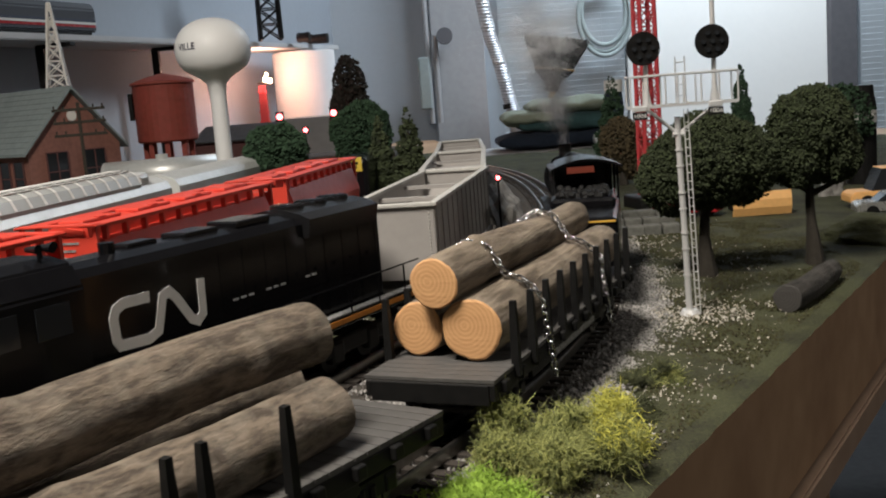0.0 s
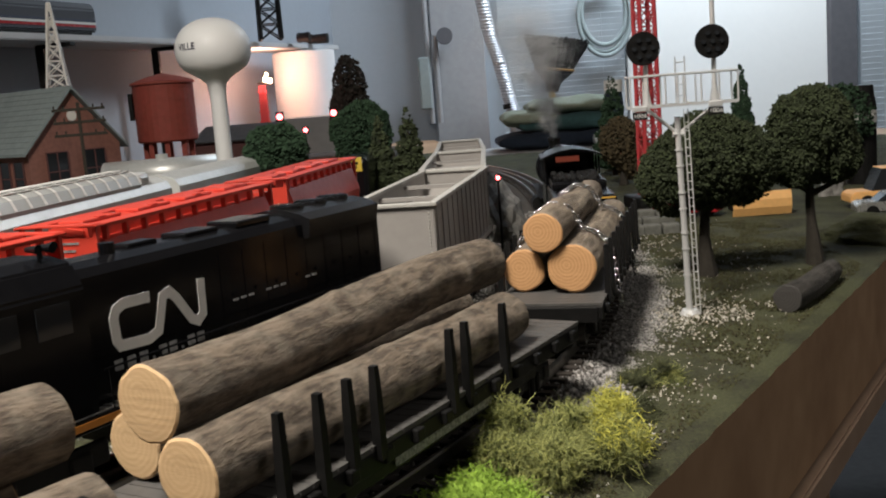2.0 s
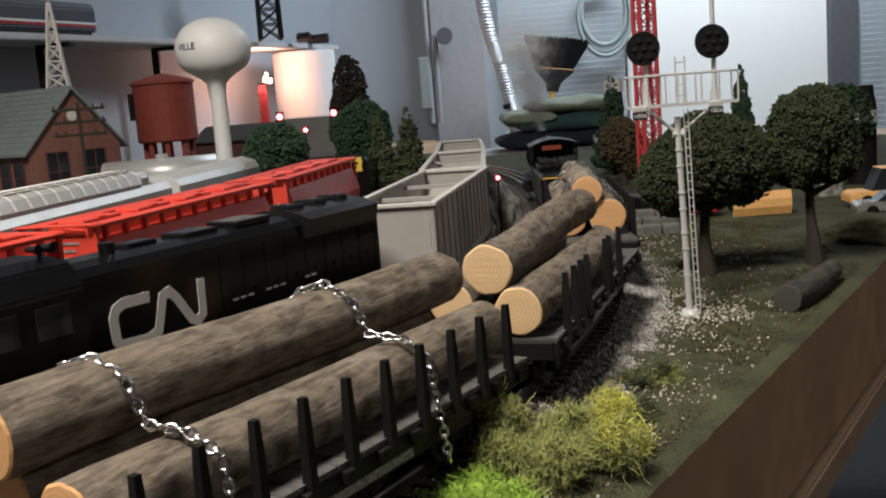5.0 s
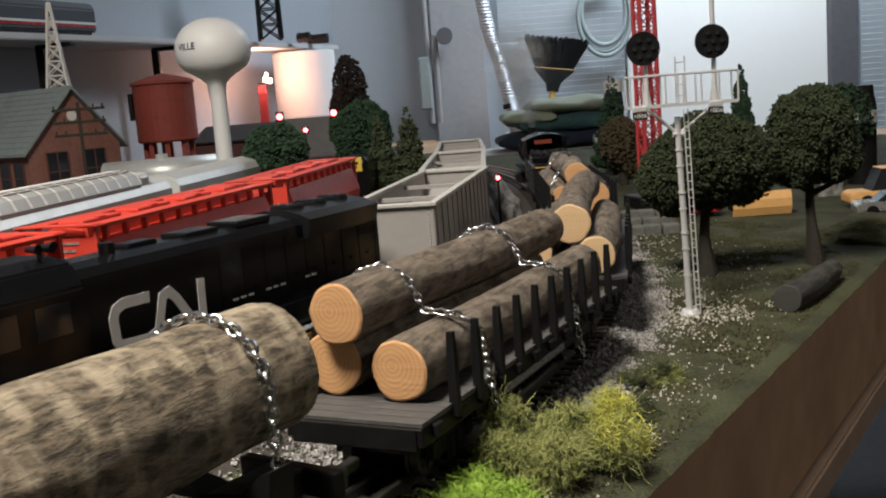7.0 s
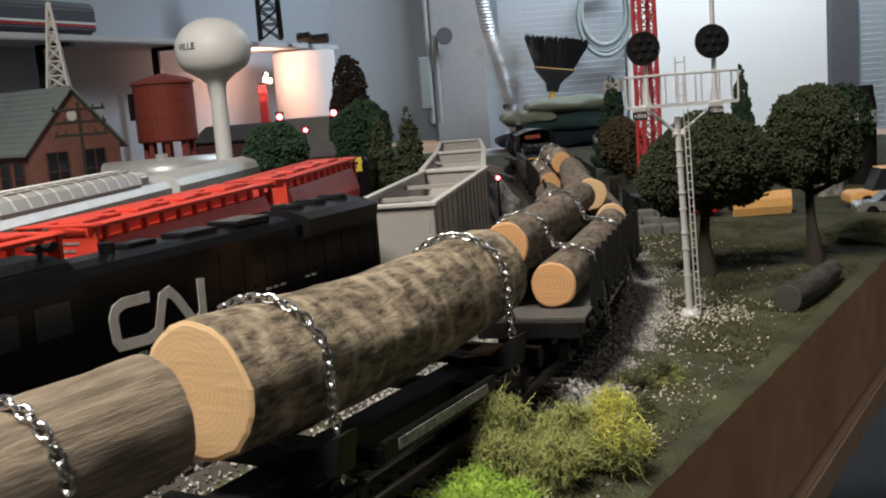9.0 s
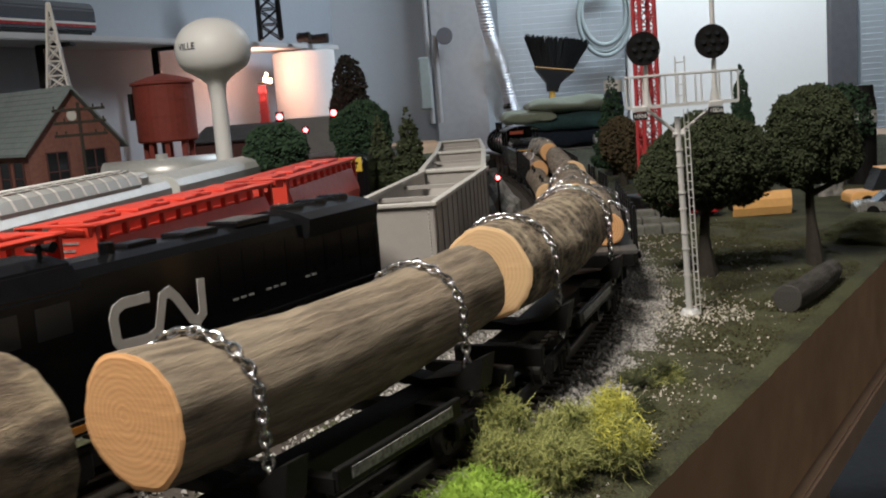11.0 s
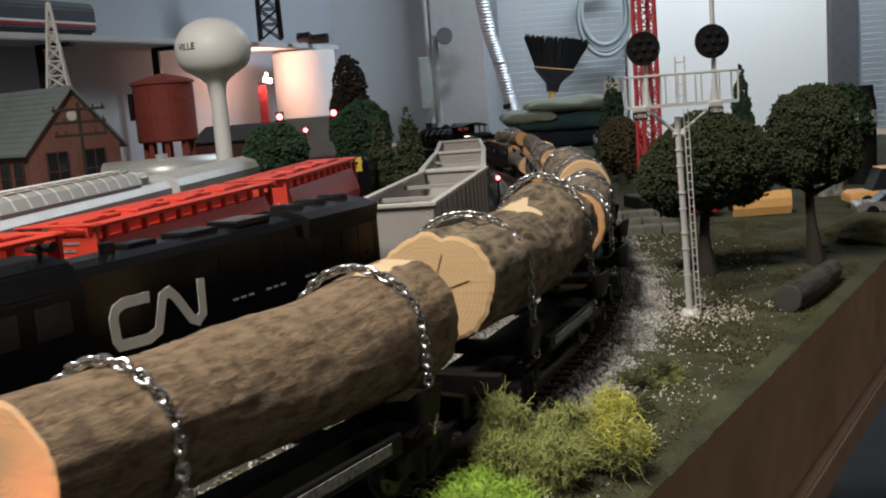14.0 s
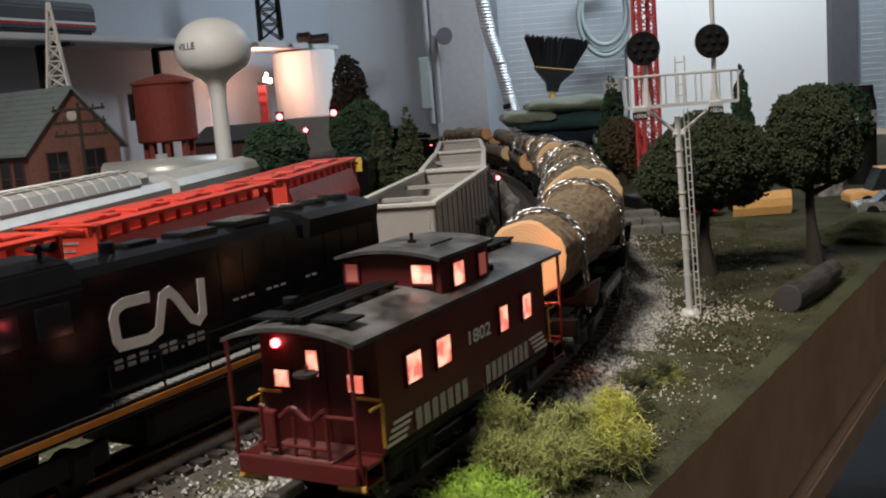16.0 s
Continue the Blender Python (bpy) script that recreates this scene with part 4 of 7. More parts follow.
def steam_engine(rear):
    L = 0.27
    t = thing("steam_engine", "black steam locomotive with a lit cab", "locomotive")
    h = L / 2
    bm = bmesh.new()
    xs = np.linspace(-0.032, 0.032, 13)
    up = [(x, 0.0975 - 7.5 * x * x) for x in xs]
    profile(bm, up + [(x, z - 0.002) for x, z in reversed(up)], -h - 0.012, -h + 0.056)
    bmesh.ops.recalc_face_normals(bm, faces=bm.faces)
    part("cab_roof", bm, BLACK, t, "black arched cab roof")
    bm = bmesh.new()
    for x in (-0.0285, 0.0285):
        box(bm, (x, -h + 0.024, 0.046), (0.0015, 0.056, 0.030), 0.0004)
        for y in (-h - 0.002, -h + 0.024, -h + 0.050):
            box(bm, (x, y, 0.073), (0.0015, 0.004, 0.030))
    box(bm, (0, -h + 0.052, 0.062), (0.056, 0.002, 0.062))
    box(bm, (0, -h + 0.020, 0.030), (0.056, 0.06, 0.003))
    part("cab", bm, BLACK, t)
    bm = bmesh.new()
    box(bm, (0, -h + 0.0505, 0.083), (0.026, 0.001, 0.006))
    part("cab_light", bm, material("cab_glow", (0.5, 0.1, 0.06), 0.4, emit=0.12, glow=(1.0, 0.22, 0.12)), t, "dim red glow inside the cab")
    bm = bmesh.new()
    rod(bm, (0, -h + 0.05, 0.062), (0, h - 0.02, 0.060), 0.026, 0.023, n=28)
    rod(bm, (0, h - 0.02, 0.060), (0, h - 0.012, 0.060), 0.0245, n=28)
    part("boiler", bm, BLACK, t)
    for y in np.linspace(-h + 0.07, h - 0.04, 6):
        bm = bmesh.new()
        rod(bm, (0, y - 0.001, 0.0615), (0, y + 0.001, 0.0615), 0.0262, n=28)
        part("boiler_band", bm, BLACK, t)
    bm = bmesh.new()
    lathe(bm, [(0.0085, 0.08), (0.007, 0.09), (0.0075, 0.097), (0.009, 0.099)], 16, (0, h - 0.035, 0))
    part("smokestack", bm, MATT, t)
    for y, r in ((-h + 0.09, 0.012), (-h + 0.14, 0.010)):
        bm = bmesh.new()
        ball(bm, (0, y, 0.086), r, (1, 1.2, 0.9))
        part("dome", bm, BLACK, t, smooth=True)
    bm = bmesh.new()
    rod(bm, (0, h - 0.012, 0.075), (0, h - 0.002, 0.075), 0.006, n=14)
    part("headlight", bm, STEEL, t)
    bm = bmesh.new()
    box(bm, (0, 0.02, 0.026), (0.04, L - 0.06, 0.014), 0.002)
    for x in (-0.026, 0.026):
        box(bm, (x, 0.03, 0.038), (0.010, L - 0.09, 0.002))
        rod(bm, (x, h - 0.07, 0.018), (x, h - 0.03, 0.018), 0.009, n=14)
    profile(bm, [(-0.026, 0.004), (0.026, 0.004), (0.02, 0.026), (-0.02, 0.026)], h - 0.015, h)
    part("frame", bm, MATT, t)
    for y in (-0.06, -0.015, 0.03):
        for x in (-0.0175, 0.0175):
            bm = bmesh.new()
            rod(bm, (x - 0.0025, 0, 0), (x + 0.0025, 0, 0), 0.017, n=22)
            box(bm, (x + math.copysign(0.003, x), 0.006, 0), (0.001, 0.012, 0.006))
            w = part("driving_wheel", bm, STEEL_DARK, t)
            w.matrix_local = Matrix.Translation((0, y, 0.017))
            DRIVERS.append((w, Vector((0, y, 0.017))))
    ride(t, rear, L)


def smoke_puff(i):
    """A rising cloud of fine droplets, wider and thinner with its height."""
    rnd = random.Random(70 + i)
    r = 0.005 + 0.0042 * i
    verts, faces = [], []
    corners = [Vector(c) for c in ((1, 1, 1), (1, -1, -1), (-1, 1, -1), (-1, -1, 1))]
    for _ in range(3600 + 3400 * i):
        p = Vector((rnd.gauss(0, 0.5), rnd.gauss(0, 0.5), rnd.gauss(0, 0.45)))
        if noise.noise(p * 2.3 + Vector((i * 3.1, 0, 0))) > -0.02:
            k, q = len(verts), rnd.uniform(0.00010, 0.00018)
            c = Vector((p.x * r, p.y * r, p.z * (r * 0.6 + 0.008)))
            verts += [tuple(c + v * q) for v in corners]
            faces += [(k, k + 1, k + 2), (k, k + 2, k + 3), (k, k + 3, k + 1), (k + 1, k + 3, k + 2)]
    me = bpy.data.meshes.new("smoke_puff")
    me.from_pydata(verts, [], faces)
    me.materials.append(SMOKE)
    return tagged(new("smoke_puff", me), "thin grey-white smoke rising from the locomotive's stack", "smoke", "smoke over the locomotive", "stuff")


SMOKE = material("smoke_mat", (0.62, 0.64, 0.66), 1.0, spec=0.0)
STACK_S = 1.08
PUFFS = [smoke_puff(i) for i in range(11)]
DRIVERS = []
tender(0.685)
steam_engine(0.845)


# ---- standing trains on the inner tracks ----
def line_pose(x, y, deg):
    """A car's pose: centre and heading, degrees to the right of north."""
    return pose(x, y, 0, 0, 0, -deg)


def ribbon(bm, pts, w, x, thick=0.0006):
    """A flat band along (y, z) points on a side at x."""
    pts = [Vector(p) for p in pts]
    left, right = [], []
    for i, p in enumerate(pts):
        a = (p - pts[i - 1]).normalized() if i else None
        b = (pts[i + 1] - p).normalized() if i < len(pts) - 1 else None
        d = ((a or b) + (b or a)).normalized()
        n = Vector((-d.y, d.x))
        k = 1.0 / max(0.55, n.dot(Vector((-(a or b).y, (a or b).x))))
        left.append(p + n * w / 2 * k)
        right.append(p - n * w / 2 * k)
    for i in range(len(pts) - 1):
        q = [left[i], left[i + 1], right[i + 1], right[i]]
        loft(bm, [[(x, v.x, v.y) for v in q], [(x + thick, v.x, v.y) for v in q]])
    bmesh.ops.recalc_face_normals(bm, faces=bm.faces)
    return bm


ORANGE = material("orange_stripe", (0.50, 0.19, 0.02), 0.5, grain=0.4, scale=200, second=(0.3, 0.11, 0.02))
FADED = material("faded_letters", (0.30, 0.30, 0.30), 0.6, grain=0.5, scale=300, second=(0.1, 0.1, 0.1))
FAN = material("fan_grille", (0.010, 0.010, 0.011), 0.2, grain=0.3, scale=300)


def diesel():
    t = thing("diesel_locomotive", "glossy black diesel locomotive with a broad white ribbon logo", "locomotive", chord_pose(0.12, 0.49, -0.13))
    bm = bmesh.new()
    box(bm, (0, 0, 0.0315), (0.060, 0.47, 0.007), 0.001)
    part("walkway", bm, BLACK, t)
    bm = bmesh.new()
    for x in (0.0302, -0.0302):
        box(bm, (x, 0, 0.0318), (0.0008, 0.466, 0.0032))
    part("stripe", bm, ORANGE, t, "dull orange stripe along the sill")
    sec = [(-0.02, 0.035), (0.02, 0.035), (0.02, 0.0945), (0.0165, 0.0985), (0.008, 0.1005), (-0.008, 0.1005), (-0.0165, 0.0985), (-0.02, 0.0945)]
    bm = bmesh.new()
    profile(bm, sec, -0.085, 0.168)
    bmesh.ops.recalc_face_normals(bm, faces=bm.faces)
    bmesh.ops.bevel(bm, geom=[e for e in bm.edges if abs(e.verts[0].co.y - e.verts[1].co.y) < 1e-6], offset=0.0012, segments=2, affect="EDGES")
    part("long_hood", bm, BLACK, t, "glossy black hood")
    bm = bmesh.new()
    profile(bm, [(-0.024, 0.0865), (0.024, 0.0865), (0.026, 0.0975), (0.018, 0.1008), (0.008, 0.1028), (-0.008, 0.1028), (-0.018, 0.1008), (-0.026, 0.0975)], 0.085, 0.160)
    bmesh.ops.recalc_face_normals(bm, faces=bm.faces)
    part("radiator_housing", bm, FAN, t)
    for y in (0.098, 0.122, 0.146):
        bm = bmesh.new()
        rod(bm, (0, y, 0.102), (0, y, 0.1045), 0.0105, n=20)
        for k in range(6):
            box(bm, (0, y, 0.1049), (0.020, 0.0008, 0.0006), rz=k * math.pi / 6)
        rod(bm, (0, y, 0.1045), (0, y, 0.1055), 0.003, n=10)
        part("roof_fan", bm, FAN, t, "round black roof fan")
    bm = bmesh.new()
    box(bm, (0.002, 0.05, 0.1015), (0.022, 0.03, 0.004), 0.001)
    box(bm, (0, 0.012, 0.1012), (0.018, 0.026, 0.003), 0.001)
    box(bm, (-0.003, -0.025, 0.1012), (0.012, 0.02, 0.003), 0.001)
    rod(bm, (0.004, -0.05, 0.1), (0.004, -0.05, 0.106), 0.004, n=12)
    part("roof_hatch", bm, BLACK, t)
    # cab and low nose towards the near end
    bm = bmesh.new()
    profile(bm, [(-0.030, 0.035), (0.030, 0.035), (0.030, 0.093), (0.024, 0.1035), (0.012, 0.1065), (-0.012, 0.1065), (-0.024, 0.1035), (-0.030, 0.093)], -0.150, -0.088)
    bmesh.ops.recalc_face_normals(bm, faces=bm.faces)
    bmesh.ops.bevel(bm, geom=bm.edges[:], offset=0.0012, segments=2, affect="EDGES")
    cab = part("cab", bm, BLACK, t)
    for y in (-0.134, -0.107):
        bm = bmesh.new()
        box(bm, (0.0302, y, 0.0815), (0.0008, 0.018, 0.014))
        part("window", bm, GLASSY, cab, "dark cab window")
    bm = bmesh.new()
    profile(bm, [(-0.024, 0.035), (0.024, 0.035), (0.024, 0.062), (0.016, 0.074), (-0.016, 0.074), (-0.024, 0.062)], -0.215, -0.152)
    bmesh.ops.recalc_face_normals(bm, faces=bm.faces)
    bmesh.ops.bevel(bm, geom=bm.edges[:], offset=0.0015, segments=2, affect="EDGES")
    part("nose", bm, BLACK, t)
    # door seams and louvres on the hood
    bm = bmesh.new()
    for y in np.arange(0.010, 0.165, 0.019):
        box(bm, (0.0201, y, 0.064), (0.0005, 0.0006, 0.052))
    for y in np.arange(0.016, 0.160, 0.019):
        box(bm, (0.0204, y + 0.004, 0.0665), (0.001, 0.004, 0.0016))
    part("door_seams", bm, BLACK, t)
    bm = bmesh.new()
    for y in (0.0196, 0.026, 0.0325, 0.048, 0.0545, 0.061, 0.085, 0.0915):
        box(bm, (0.0206, y, 0.0635), (0.0008, 0.0038, 0.0011))
    part("latch_marks", bm, FADED, t, "small grey marks on the hood doors")
    bm = bmesh.new()
    ribbon(bm, [(-0.0423, 0.0782), (-0.0590, 0.0786), (-0.0640, 0.0765), (-0.0660, 0.0725), (-0.0655, 0.0620), (-0.0635, 0.0590), (-0.0455, 0.0580), (-0.0385, 0.0605),
                (-0.0355, 0.0700), (-0.0335, 0.0765), (-0.0290, 0.0780), (-0.0245, 0.0740), (-0.0150, 0.0610), (-0.0105, 0.0590), (-0.0065, 0.0620), (-0.0058, 0.0800)], 0.0052, 0.0201)
    part("ribbon_logo", bm, LETTER, t, "broad white ribbon-shaped logo")
    for y, hh in ((-0.066, 0.0055), (-0.058, 0.0055), (-0.050, 0.0055), (-0.0435, 0.0012), (-0.037, 0.0055), (-0.030, 0.0055), (-0.0235, 0.0012), (-0.017, 0.0055), (-0.010, 0.0055)):
        bm = bmesh.new()
        box(bm, (0.0203, y, 0.0478 + hh / 2), (0.0005, 0.0048 if hh > 0.002 else 0.0012, hh * 0.9))
        part("lettering_bar", bm, FADED, t, "faded grey lettering bar")
    # horn cluster on the cab roof and grey tread along the walkway
    bm = bmesh.new()
    rod(bm, (0.012, -0.095, 0.1055), (0.012, -0.095, 0.1105), 0.0012, n=8)
    for dy, dx in ((-0.005, 0.008), (0.0, 0.011), (0.005, 0.006)):
        rod(bm, (0.010, -0.095 + dy, 0.1110), (0.010 + dx, -0.095 + dy, 0.1110), 0.0010, 0.0022, n=10)
    part("horn", bm, BLACK, t, "black three-chime horn")
    bm = bmesh.new()
    box(bm, (0.0262, 0.02, 0.0354), (0.006, 0.36, 0.0006))
    for y in np.arange(-0.155, 0.195, 0.005):
        box(bm, (0.0262, y, 0.0359), (0.0056, 0.0016, 0.0006))
    part("walkway_tread", bm, FADED, t, "grey ribbed walkway tread")
    # handrails
    bm = bmesh.new()
    for x in (0.0292, -0.0292):
        for y in np.arange(-0.08, 0.20, 0.0325):
            rod(bm, (x, y, 0.0335), (x, y, 0.0535), 0.0006, n=6)
        rod(bm, (x, -0.083, 0.0535), (x, 0.2, 0.0535), 0.0006, n=6)
    part("handrail", bm, BLACK, t)
    bm = bmesh.new()
    for x in (-0.0285, 0.0285):
        for z in (0.010, 0.018, 0.026):
            box(bm, (x * 0.86, 0.229, z), (0.010, 0.012, 0.0012))
        rod(bm, (x, 0.233, 0.012), (x, 0.233, 0.052), 0.0008, n=6)
        rod(bm, (x, 0.222, 0.034), (x, 0.222, 0.054), 0.0008, n=6)
    rod(bm, (-0.0285, 0.233, 0.052), (0.0285, 0.233, 0.052), 0.0008, n=6)
    part("end_steps", bm, RED, t, "red end steps and rails")
    bm = bmesh.new()
    rod(bm, (0.010, 0.234, 0.049), (0.024, 0.240, 0.030), 0.0009, n=8)
    part("air_hose", bm, LETTER, t, "white hose at the end")
    bm = bmesh.new()
    box(bm, (0, 0, 0.017), (0.052, 0.12, 0.022), 0.006)
    part("fuel_tank", bm, MATT, t)
    for y0 in (-0.14, 0.14):
        bm = bmesh.new()
        box(bm, (0, y0, 0.018), (0.046, 0.02, 0.006))
        for x in (-0.024, 0.024):
            box(bm, (x, y0, 0.016), (0.005, 0.115, 0.012), 0.002)
            for dy in (-0.04, 0.0, 0.04):
                box(bm, (x, y0 + dy, 0.013), (0.007, 0.014, 0.014), 0.002)
                rod(bm, (x * 0.72 - 0.003, y0 + dy, 0.0105), (x * 0.72 + 0.003, y0 + dy, 0.0105), 0.0105, n=18)
        part("bogie", bm, MATT, t)
    bm = bmesh.new()
    box(bm, (0, -0.20, 0.0335), (0.058, 0.06, 0.0015))
    part("front_step", bm, GREY, t, "grey worn tread plate")
    return t


GLASSY = material("dark_glass", (0.02, 0.022, 0.025), 0.08, grain=0.1)
diesel()


def open_hopper(m, length=0.30):
    """An open-topped hopper car with ribs, sloped ends, inner braces and bogies."""
    t = thing("hopper_car", "light grey open-top hopper car, empty, with riveted sides", "hopper car", m, group="grey hopper cars")
    h, w, z0, z1 = length / 2, 0.031, 0.030, 0.0905
    bm = bmesh.new()
    for x in (-w, w):
        box(bm, (x, 0, (z0 + z1) / 2), (0.0016, length, z1 - z0))
    part("side_wall", bm, GREY, t)
    for s in (-1, 1):
        bm = bmesh.new()
        box(bm, (0, s * h, (z0 + z1) / 2 + 0.004), (2 * w, 0.0016, z1 - z0 - 0.008))
        a, b = s * h, s * (h - 0.075)
        q = [(-w, a, 0.078), (w, a, 0.078), (w, b, 0.028), (-w, b, 0.028)]
        loft(bm, [q, [(x, y, z - 0.0015) for x, y, z in q]])
        bmesh.ops.recalc_face_normals(bm, faces=bm.faces)
        part("end_wall", bm, GREY, t)
    bm = bmesh.new()
    for x in (-w, w):
        box(bm, (x, 0, z1), (0.0055, length + 0.004, 0.003), 0.0006)
    for y in (-h, h):
        box(bm, (0, y, z1), (2 * w, 0.0055, 0.003), 0.0006)
    part("top_rim", bm, GREY_LIGHT, t, "pale worn top rim")
    for y in (-length / 6, length / 6):
        bm = bmesh.new()
        box(bm, (0, y, z1 - 0.006), (2 * w - 0.002, 0.006, 0.003))
        box(bm, (0, y, z1 - 0.022), (2 * w - 0.002, 0.0015, 0.016))
        part("cross_brace", bm, GREY, t)
    bm = bmesh.new()
    for x in (-w - 0.0014, w + 0.0014):
        for i in range(13):
            y = -h + 0.006 + i * (length - 0.012) / 12
            box(bm, (x, y, (z0 + z1) / 2), (0.0007, 0.0020, z1 - z0 - 0.004))
        box(bm, (x, 0, z0 + 0.002), (0.003, length, 0.005))
    part("side_ribs", bm, GREY, t)
    bm = bmesh.new()
    for x in (-w + 0.003, w - 0.003):
        for k in range(18):
            z = z0 + 0.012 + k * (z1 - z0 - 0.018) / 17
            ball(bm, (x, -h - 0.001, z), 0.0007, u=5, v=4)
    part("rivets", bm, GREY_LIGHT, t)
    bm = bmesh.new()
    box(bm, (0, 0, 0.024), (0.014, length, 0.010), 0.001)
    for y in (-0.055, 0.0, 0.055):
        profile(bm, [(-0.02, 0.010), (0.02, 0.010), (0.028, 0.032), (-0.028, 0.032)], y - 0.016, y + 0.016)
    part("underframe", bm, MATT, t)
    bm = bmesh.new()
    for y in (-h + 0.038, h - 0.038):
        for x in (-0.0225, 0.0225):
            box(bm, (x, y, 0.0125), (0.005, 0.046, 0.009), 0.002)
            for dy in (-0.0165, 0.0165):
                rod(bm, (x * 0.75 - 0.003, y + dy, 0.0085), (x * 0.75 + 0.003, y + dy, 0.0085), 0.0095, n=16)
    part("bogie", bm, MATT, t)
    return t


GREY_LIGHT = material("grey_rim", (0.48, 0.47, 0.44), 0.5, grain=0.3, scale=200)
hop = open_hopper(line_pose(-0.009, 0.843, 10.1))
copy_thing(hop, line_pose(0.023, 1.152, 3.0))
copy_thing(hop, line_pose(0.036, 1.462, 1.5))


def covered_hopper(m, length=0.285):
    t = thing("covered_hopper", "bright red covered hopper car with a roof walk", "hopper car", m, group="red covered hoppers")
    h = length / 2
    bm = bmesh.new()
    sec = [(-0.026, 0.030), (0.026, 0.030), (0.033, 0.048), (0.035, 0.062), (0.0275, 0.0860), (0.016, 0.0865), (0.015, 0.0945), (0.0, 0.097), (-0.015, 0.0945), (-0.016, 0.0865), (-0.0275, 0.0860), (-0.035, 0.062), (-0.033, 0.048)]
    profile(bm, sec, -h + 0.014, h - 0.014)
    bmesh.ops.recalc_face_normals(bm, faces=bm.faces)
    bmesh.ops.bevel(bm, geom=[e for e in bm.edges if abs(e.verts[0].co.y - e.verts[1].co.y) < 1e-6], offset=0.002, segments=2, affect="EDGES")
    part("body", bm, RED, t)
    bm = bmesh.new()
    for x in (-0.0265, 0.0265):
        box(bm, (x * 0.93, 0, 0.0968), (0.014, length - 0.004, 0.0015), 0.0004)
        for y in np.linspace(-h + 0.02, h - 0.02, 11):
            box(bm, (x * 0.98, y, 0.0910), (0.004, 0.003, 0.0105))
        box(bm, (x * 1.14, 0, 0.0958), (0.0012, length - 0.03, 0.0022))
    for y in (-h + 0.006, h - 0.006):
        box(bm, (0, y, 0.0975), (0.06, 0.010, 0.0015), 0.0004)
    part("roof_walk", bm, RED, t, "red roof walk on posts")
    for y in np.linspace(-h + 0.04, h - 0.04, 4):
        bm = bmesh.new()
        box(bm, (0.002, y, 0.0975), (0.020, 0.046, 0.0035), 0.0012)
        box(bm, (0.010, y, 0.0990), (0.004, 0.010, 0.002), 0.0006)
        part("hatch", bm, RED, t, "low red roof hatch cover")
    for y in (-h + 0.006, h - 0.006):
        bm = bmesh.new()
        for x in (-0.028, 0.028):
            box(bm, (x, y, 0.062), (0.003, 0.003, 0.072))
        box(bm, (0, y, 0.032), (0.06, 0.010, 0.010), 0.001)
        box(bm, (0, y, 0.078), (0.056, 0.0012, 0.022))
        part("end_frame", bm, RED, t)
    bm = bmesh.new()
    for i, z in enumerate((0.0855, 0.0805, 0.0755)):
        box(bm, (0.004, -h + 0.0052, z), (0.022 - 0.006 * (i == 1), 0.0006, 0.0015))
    part("lettering_bars", bm, LETTER_DIM, t, "small white lettering bars on the end")
    bm = bmesh.new()
    box(bm, (0, 0, 0.024), (0.02, length, 0.010), 0.001)
    for y in (-h + 0.038, h - 0.038):
        for x in (-0.0225, 0.0225):
            box(bm, (x, y, 0.0125), (0.005, 0.046, 0.009), 0.002)
            for dy in (-0.0165, 0.0165):
                rod(bm, (x * 0.75 - 0.003, y + dy, 0.0085), (x * 0.75 + 0.003, y + dy, 0.0085), 0.0095, n=16)
    part("underframe", bm, MATT, t)
    return t


redcar = covered_hopper(line_pose(-0.217, 0.797, 15.5))
copy_thing(redcar, line_pose(-0.312, 0.505, 20.5))
copy_thing(redcar, line_pose(-0.150, 1.098, 9.5))

CLEAR = material("dome_glass", (0.40, 0.41, 0.40), 0.12, grain=0.1)


